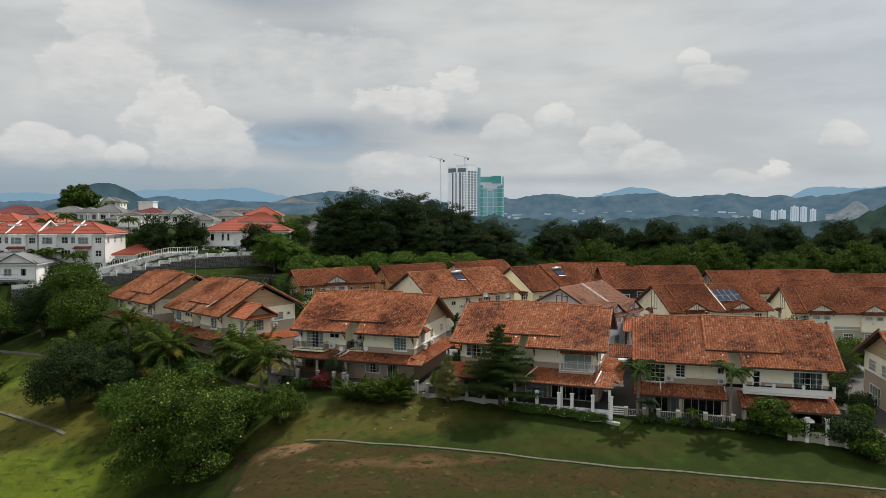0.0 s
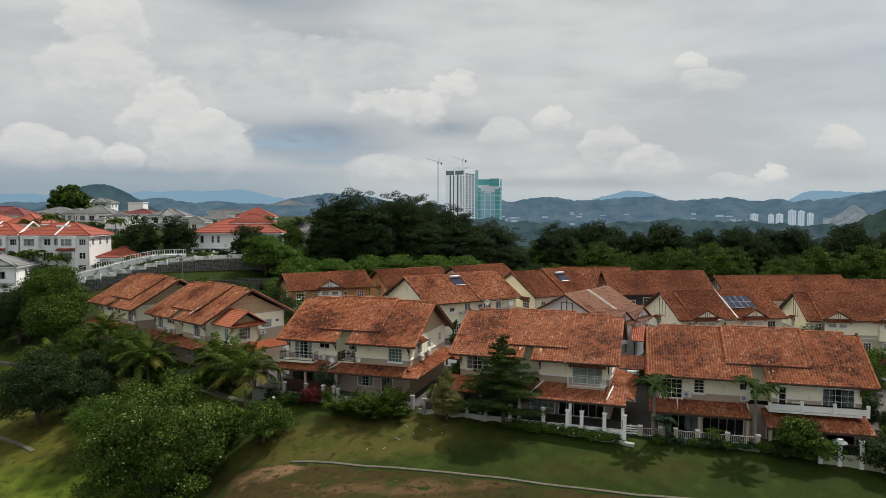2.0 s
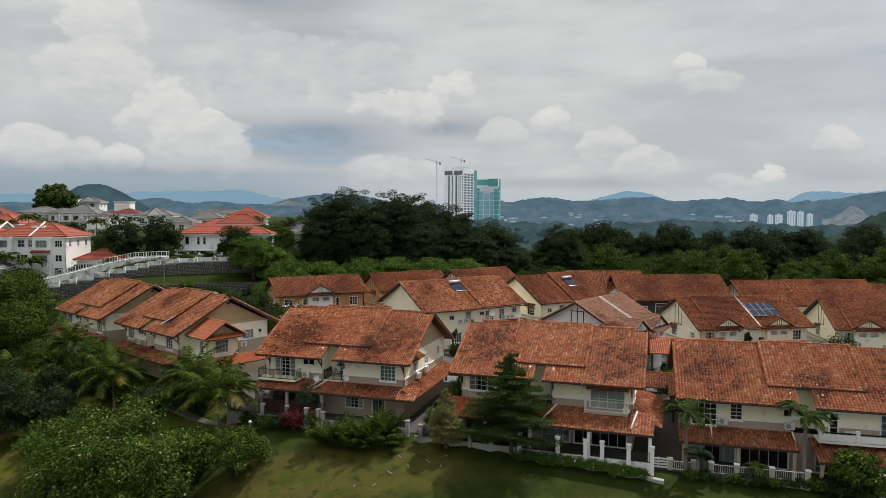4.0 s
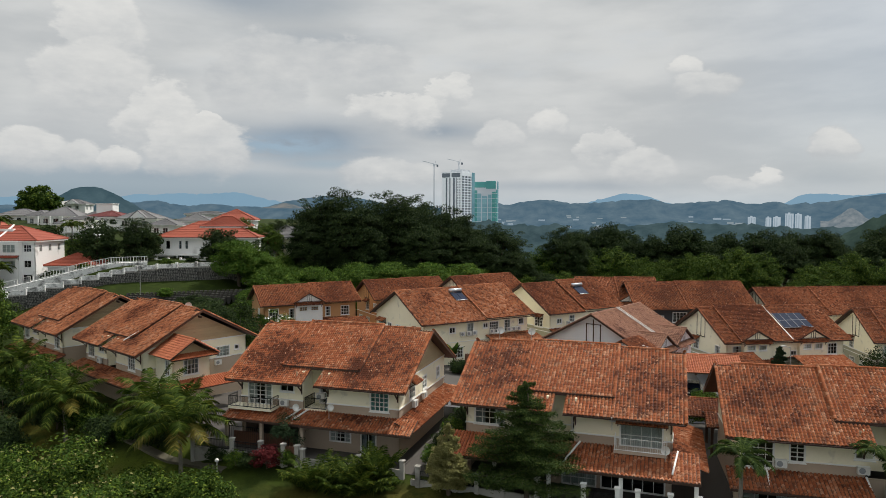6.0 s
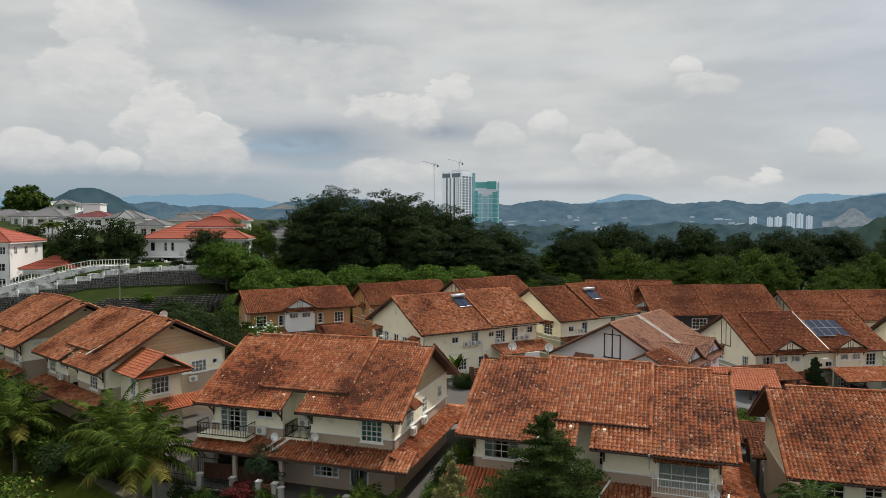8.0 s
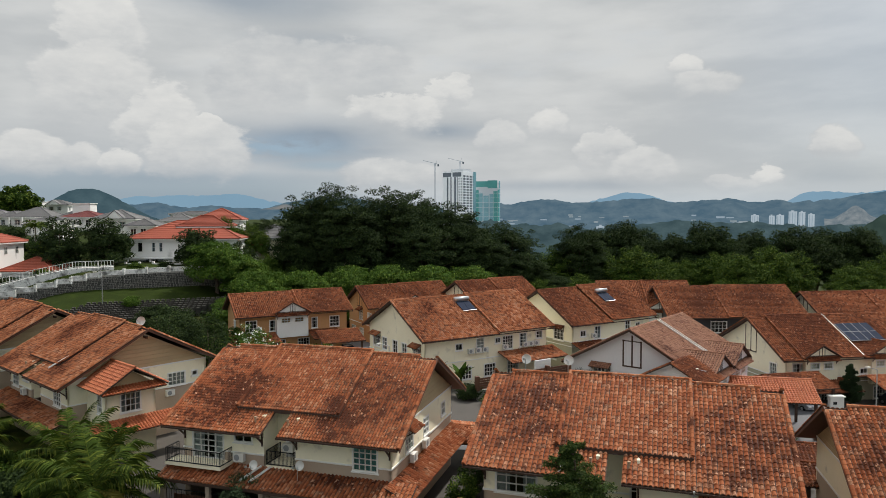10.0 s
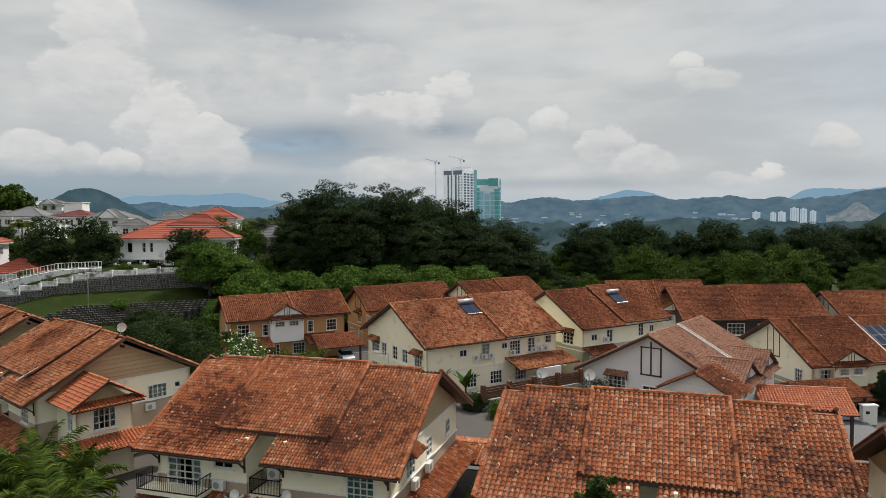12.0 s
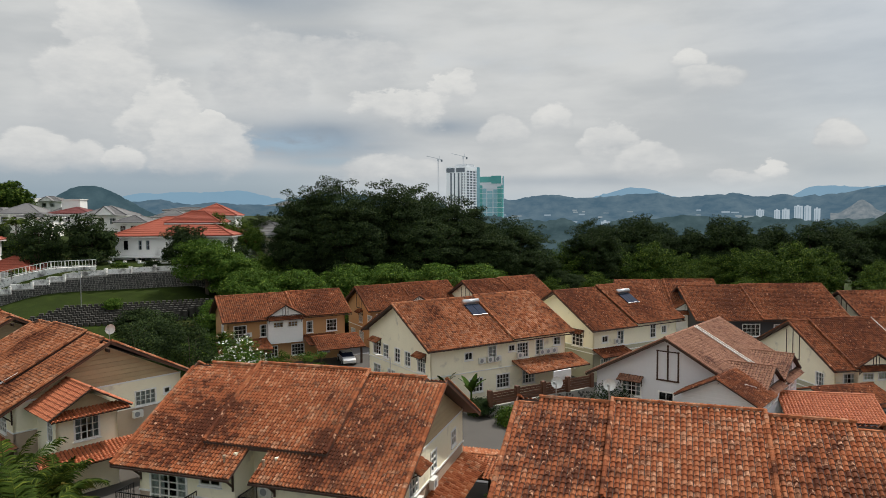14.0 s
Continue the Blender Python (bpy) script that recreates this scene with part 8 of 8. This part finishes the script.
B0, B1, BU, BZ = 2.7, 6.9, 19.2, 5.9
for name, g, mat in (("bay_wall", place(panel(B1 - B0, -2.6, BZ, [(1.2, 3.8, 1.7, 1.6)]), pose(BU, B0, 0, 0, 0, 90)), CREAM),
                     ("bay_wall", place(panel(BU - 15.4, -2.6, BZ, [(2.2, 3.8, 0.9, 1.6)]), pose(15.4, B0, 0)), CREAM),
                     ("bay_wall", Geo().box(15.4, BU, B1 - 0.18, B1, -2.6, BZ), CREAM)):
    obj(name, g, mat, house_left)
window(house_left, pose(BU, B0 + 1.2, 3.8, 0, 0, 90), 1.7, 1.6, 4, 3)
window(house_left, pose(17.6, B0, 3.8), 0.9, 1.6, 2, 3)
turn_bay = pose(BU, 0, 0, 0, 0, 90)
obj("bay_gable", Geo().prism([(B0, BZ), (B1, BZ), ((B0 + B1) / 2, BZ + 1.35)], 0, 0.12), GABLE, house_left, m=turn_bay)
bay_roof = obj("bay_roof", Geo().box(13.0, BU, (B0 + B1) / 2 - 0.05, (B0 + B1) / 2 + 0.05, BZ + 1.2, BZ + 1.45), TIMBER, house_left)
half_bay = (B1 - B0) / 2 + 0.75
tiled_plane(bay_roof, (13.4, B0 - 0.75, BZ - 0.05), (1, 0, 0), (0, half_bay, 1.75), BU + 0.9 - 13.4, math.hypot(half_bay, 1.75), TILE_NEW)
tiled_plane(bay_roof, (BU + 0.9, B1 + 0.75, BZ - 0.05), (-1, 0, 0), (0, -half_bay, 1.75), BU + 0.9 - 13.4, math.hypot(half_bay, 1.75), TILE_NEW)
tiled_plane(bay_roof, (BU + 0.95, B0 - 0.6, BZ - 0.2), (0, 1, 0), (-0.95, 0, 0.4), B1 - B0 + 1.2, 1.03, TILE_NEW)
tiled_plane(bay_roof, (BU + 1.7, 1.2, 2.5), (0, 1, 0), (-1.7, 0, 0.8), 9.5, 1.88, TILE_NEW)
cap_pieces(bay_roof, (13.4, (B0 + B1) / 2, BZ + 1.75), (BU + 0.9, (B0 + B1) / 2, BZ + 1.75), TILE_NEW)
air_conditioner(bay_m @ pose(15.4, 10.0, 3.4, 0, 0, 90))
air_conditioner(bay_m @ pose(5.4, 1.15, 3.6))


# solar heaters and panels
def water_heater(house, m):
    h = thing("water_heater", house.matrix_basis @ m, "roof solar water heater with silver tank", "water heater", "solar water heaters")
    obj("tank", Geo().tube([(-1.05, 1.15, 0.38), (1.05, 1.15, 0.38)], [0.30, 0.30], 14), STEEL, h, smooth=True)
    for x in (-1.0, 0.02):
        obj("collector", Geo().box(x, x + 0.98, -1.2, 0.85, 0.10, 0.18), SOLAR, h)
        obj("collector_frame", Geo().box(x - 0.03, x + 1.01, -1.23, -1.19, 0.08, 0.2).box(x - 0.03, x + 1.01, 0.84, 0.88, 0.08, 0.2), STEEL, h)


def roof_pose(u, v, ez, tan, half_on_left=False):
    return pose(u, v, ez + v * tan + 0.1, math.degrees(math.atan(tan)), 0, 0)


water_heater(house_solar, roof_pose(9.6, 5.6, 5.9, 4.0 / 8.0))
water_heater(house_olive, roof_pose(10.4, 4.6, 6.1, 4.1 / 7.5))
array = thing("solar_panels", house_panels.matrix_basis @ roof_pose(13.4, 4.0, 5.95, 4.1 / 7.5), "blue solar panels on the tile roof", "solar panel")
for i in range(4):
    for j in range(2):
        p = obj("panel", Geo().box(-2.4 + i * 1.2, -1.24 + i * 1.2, -1.7 + j * 1.75, 0.0 + j * 1.75, 0.1, 0.15), SOLAR, array)
        obj("panel_frame", Geo().box(-2.42 + i * 1.2, -2.38 + i * 1.2, -1.72 + j * 1.75, 0.02 + j * 1.75, 0.1, 0.17).box(-2.42 + i * 1.2, -1.22 + i * 1.2, -1.73 + j * 1.75, -1.69 + j * 1.75, 0.1, 0.17), PANEL_EDGE, p)
# pale flashing strips on two roofs
obj("flashing", Geo().beam((7.0, 0.2, 5.9), (7.0, 7.6, 10.0), 0.11, 0.1, up=(0, -0.5, 1)).beam((7.5, 0.2, 5.9), (7.5, 7.6, 10.0), 0.07, 0.1, up=(0, -0.5, 1)), PLASTIC, house_grey)
obj("flashing", Geo().beam((10.76, 0.2, 6.2), (10.76, 7.5, 10.2), 0.12, 0.12, up=(0, -0.5, 1)), PLASTIC, house_panels)
beams = Geo()
for du in (-0.95, 0.0, 0.95):
    beams.box(6.9 + du - 0.07, 6.9 + du + 0.07, -0.06, 0, 5.9, 9.1 - abs(du) * 0.55)
beams.box(5.85, 7.95, -0.06, 0, 5.82, 5.96)
beams.box(5.85, 7.95, -0.06, 0, 8.45, 8.55)
obj("gable_timber", place(beams, pose(0.75, 15.4 - 0.8, 0, 0, 0, -90)), TIMBER, house_grey)
obj("wing_wall", place(panel(3.4, -1.5, 5.8), pose(-2.2, -0.5, 0)), GREY_WALL, house_grey)
obj("wing_wall", place(panel(5.8, -1.5, 5.8, [(1.2, 2.6, 1.2, 1.1)]), pose(-2.2, 5.3, 0, 0, 0, -90)), GREY_WALL, house_grey)
obj("wing_gable", place(Geo().prism([(0, 5.8), (5.8, 5.8), (2.9, 7.3)], 0, 0.15), pose(-2.2, 5.3, 0, 0, 0, -90)), GREY_WALL, house_grey)
for k in range(9):
    half_w = 2.9 if k < 6 else 2.9 - (k - 5) * 0.75
    obj("wing_board", place(Geo().box(2.9 - half_w, 2.9 + half_w, -0.025, 0, 3.9 + k * 0.33, 4.2 + k * 0.33), pose(-2.2, 5.3, 0, 0, 0, -90)), GREY_WALL, house_grey)
wroof = obj("wing_roof", Geo().box(-2.2, 1.0, 2.35, 2.45, 7.0, 7.3), TIMBER, house_grey)
tiled_plane(wroof, (-2.8, -1.0, 5.7), (1, 0, 0), (0, 3.4, 1.83), 5.0, 3.861, TILE_OLD, True)
tiled_plane(wroof, (0.2, 5.8, 5.7), (-1, 0, 0), (0, -3.4, 1.83), 3.0, 3.861, TILE_OLD, True)
obj("ridge_cap", cap_row(Geo(), (-2.8, 2.4, 7.56), (1.0, 2.4, 7.56)), TILE_OLD, wroof)["kind"] = "stuff"

# air conditioners along the solar house
for u in (7.0, 8.1, 9.1, 12.2, 15.4, 16.3, 17.2):
    air_conditioner(house_solar.matrix_basis @ pose(u, 0.8, 3.75))
air_conditioner(house_solar.matrix_basis @ pose(0.75, 4.2, 1.9, 0, 0, -90))
for u in (4.4,):
    air_conditioner(house_olive.matrix_basis @ pose(u, 0.8, 3.9))
air_conditioner(house_apricot.matrix_basis @ pose(3.4, 0.8, 3.7))
# timber fence on its stone wall beside the solar house
mf = house_solar.matrix_basis
sf = thing("timber_fence", mf @ pose(4.0, -5.2, 0), "brown slatted timber fence on stone wall", "fence", "garden fences")
stones, rs = Geo(), random.Random(3)
obj("wall_core", Geo().box(0, 14, 0.05, 0.4, -3, 0.9), CONCRETE, sf)
for k in range(260):
    x, z, r = rs.uniform(0.1, 13.9), rs.uniform(-2.2, 0.8), rs.uniform(0.10, 0.2)
    stones.add([(x + r * math.cos(q * 1.047) * rs.uniform(0.8, 1.1), 0.03 - (0.06 if e else 0), z + r * 0.8 * math.sin(q * 1.047)) for e in (0, 1) for q in range(6)], [tuple(range(6, 12))] + [(q, (q + 1) % 6, 6 + (q + 1) % 6, 6 + q) for q in range(6)])
obj("rubble_stones", stones, STONE, sf)["kind"] = "stuff"
for i in range(5):
    obj("pillar", Geo().box(i * 3.4 - 0.2, i * 3.4 + 0.2, -0.05, 0.4, 0.9, 2.5), BROWN_TIMBER, sf)
    if i < 4:
        for j in range(5):
            obj("slat", Geo().box(i * 3.4 + 0.2, i * 3.4 + 3.2, 0.12, 0.18, 1.0 + j * 0.26, 1.22 + j * 0.26), BROWN_TIMBER, sf)
obj("white_panel", Geo().box(8.6, 11.0, 0.5, 0.65, 0.9, 3.2), WHITE, sf)


def shelter(m, w, d, h, tile, label, rise=1.2, posts=TIMBER, far=True):
    """An open car shelter with a pitched tile roof on posts."""
    s = thing("car_shelter", m, label, "shelter", "car shelters")
    for x in (0.2, w - 0.2):
        for y in (0.2, d - 0.2):
            obj("post", Geo().box(x - 0.12, x + 0.12, y - 0.12, y + 0.12, -1.5, h), posts, s)
    roof = obj("roof", Geo().box(0, w, d / 2 - 0.05, d / 2 + 0.05, h + rise - 0.3, h + rise - 0.1), TIMBER, s)
    b = Vector((0, d / 2 + 0.3, rise))
    tiled_plane(roof, (-0.3, -0.3, h), (1, 0, 0), b, w + 0.6, b.length, tile, far)
    tiled_plane(roof, (w + 0.3, d + 0.3, h), (-1, 0, 0), (0, -b.y, b.z), w + 0.6, b.length, tile, far)
    obj("ridge_cap", cap_row(Geo(), (-0.3, d / 2, h + rise + 0.05), (w + 0.3, d / 2, h + rise + 0.05)), tile, roof)["kind"] = "stuff"
    return s


shelter(pose(28.3, 108.0, 1.9, 0, 0, -12), 7.4, 6.6, 3.3, TILE_NEW, "car shelter with new orange tile roof", 1.5)
shelter(pose(22.0, 92.5, 2.0, 0, 0, -15), 6.0, 5.5, 2.6, TILE_OLD, "car shelter with weathered brown tile roof", 1.0)
shelter(pose(37.0, 116.5, 1.2, 0, 0, 12), 7.0, 6.0, 2.6, TILE_OLD, "car shelter with weathered brown tile roof", 1.1)
shelter(pose(50.0, 118.5, 0.7, 0, 0, 6), 7.0, 6.0, 2.6, TILE, "car shelter with terracotta tile roof", 1.0)
shelter(pose(24.5, 88.0, 2.0, 0, 0, -15), 5.0, 4.5, 2.7, TILE_OLD, "small shelter with weathered tile roof", 0.8)
shelter(pose(-29.0, 134.5, 2.4, 0, 0, 28), 6.0, 6.0, 2.7, TILE_OLD, "car shelter with dark weathered tile roof", 1.3)
shelter(pose(-17.5, 138.5, 2.4, 0, 0, 28), 6.0, 6.0, 2.7, TILE_OLD, "car shelter with dark weathered tile roof", 1.3)
shelter(pose(-8.5, 106.5, 2.6, 0, 0, -10), 5.0, 4.0, 2.4, TILE_OLD, "low shed with weathered tile roof", 0.7)
shelter(pose(-1.0, 97.0, 2.5, 0, 0, -17), 3.4, 5.0, 2.4, TILE, "narrow back shelter with terracotta roof", 0.6)


# cars
def car(m, paint, label):
    c = thing("car", m, label, "car", "parked cars")
    lower = [(-2.15, 0.35), (-2.2, 0.7), (-1.9, 0.92), (-1.0, 1.0), (1.35, 1.0), (2.1, 0.85), (2.2, 0.6), (2.15, 0.35)]
    obj("body", Geo().prism(lower, -0.85, 0.85), paint, c)
    cabin = Geo().add([(-1.05, -0.8, 0.98), (1.75, -0.8, 0.98), (1.75, 0.8, 0.98), (-1.05, 0.8, 0.98), (-0.35, -0.66, 1.48), (1.2, -0.66, 1.48), (1.2, 0.66, 1.48), (-0.35, 0.66, 1.48)],
                      [(0, 1, 5, 4), (1, 2, 6, 5), (2, 3, 7, 6), (3, 0, 4, 7)])
    obj("windows", cabin, SOLAR, c)
    obj("roof", Geo().box(-0.4, 1.25, -0.68, 0.68, 1.46, 1.52), paint, c)
    for x in (-1.35, 1.35):
        for y in (-0.86, 0.86):
            w = obj("wheel", Geo().tube([(x, y - 0.1, 0.32), (x, y + 0.1, 0.32)], [0.32, 0.32], 14), IRON, c)
            obj("rim", Geo().tube([(x, y - 0.12, 0.32), (x, y + 0.12, 0.32)], [0.2, 0.2], 10), STEEL, w)
    for y in (-0.6, 0.6):
        obj("headlight", Geo().box(-2.22, -2.12, y - 0.18, y + 0.18, 0.62, 0.76), PLASTIC, c)


PAINT_WHITE = material("white_car_paint", (0.75, 0.75, 0.75), 0.25)
PAINT_SILVER = material("silver_car_paint", (0.45, 0.46, 0.48), 0.25, metal=0.5)
PAINT_DARK = material("dark_car_paint", (0.03, 0.03, 0.035), 0.2)
for x, y, yaw, paint, label in ((26.6, 101.5, 75, PAINT_WHITE, "white parked hatchback in the drive"), (31.5, 111.0, 70, PAINT_DARK, "dark parked car under the orange shelter"), (-27, 137.5, 110, PAINT_SILVER, "silver parked car under a shelter"),
                                (-14.5, 141.5, 110, PAINT_WHITE, "white parked car under a shelter"), (40.5, 119.0, 100, PAINT_SILVER, "silver parked car under a shelter"), (53, 121, 96, PAINT_DARK, "dark parked car under a shelter")):
    car(pose(x, y, ground_z(x, y) + 0.06, 0, 0, yaw), paint, label)


def lamp_post(x, y, h, label="slim grey street lamp"):
    s = thing("street_lamp", pose(x, y, ground_z(x, y)), label, "street lamp", "street lamps")
    obj("pole", Geo().tube([(0, 0, -0.3), (0, 0, h)], [0.08, 0.05], 8), STEEL, s)
    obj("arm", Geo().tube([(0, 0, h), (-0.9, -0.2, h + 0.25)], [0.04, 0.03], 6), STEEL, s)
    obj("lamp_head", Geo().box(-1.3, -0.8, -0.3, -0.1, h + 0.2, h + 0.32), PLASTIC, s)


lamp_post(-6.0, 112.0, 7.0)
lamp_post(24.5, 106.0, 6.6)
lamp_post(-56.0, 152.0, 6.0)
lamp_post(42.0, 108.0, 7.0)
bell = thing("gate_pier", pose(42.6, 116.8, 1.3), "white letterbox pier at a driveway", "pier")
obj("pier_body", Geo().box(0, 1.5, 0, 0.6, -0.8, 1.7).box(-0.1, 1.6, -0.1, 0.7, 1.7, 1.85), TRIM, bell)
obj("letter_slot", Geo().box(0.3, 0.7, -0.02, 0.0, 0.9, 1.2), IRON, bell)
lamp = thing("garden_lamp", on_ground(-19.0, 83.6), "white globe garden lamp on a post", "lamp")
obj("post", Geo().tube([(0, 0, 0), (0, 0, 1.0)], [0.08, 0.06], 8), CONCRETE, lamp)
obj("globe", Geo().tube([(0, 0, 1.0), (0, 0, 1.1), (0, 0, 1.22), (0, 0, 1.32)], [0.08, 0.17, 0.17, 0.06], 10), PLASTIC, lamp)
# fallen palm fronds on the lawn
rl = random.Random(2)
for i in range(9):
    x = -4.5 + rl.uniform(-3, 5)
    y = 75.5 + rl.uniform(-2.5, 1.5)
    st = thing("fallen_frond", pose(x, y, ground_z(x, y) + 0.05, 0, 0, rl.uniform(0, 180)), "dry fallen palm frond on the grass", "frond", "fallen fronds")
    L = rl.uniform(0.5, 1.6)
    obj("rib", Geo().beam((0, 0, 0), (L, 0, 0.05), 0.07, 0.04), PALM_BARK, st)
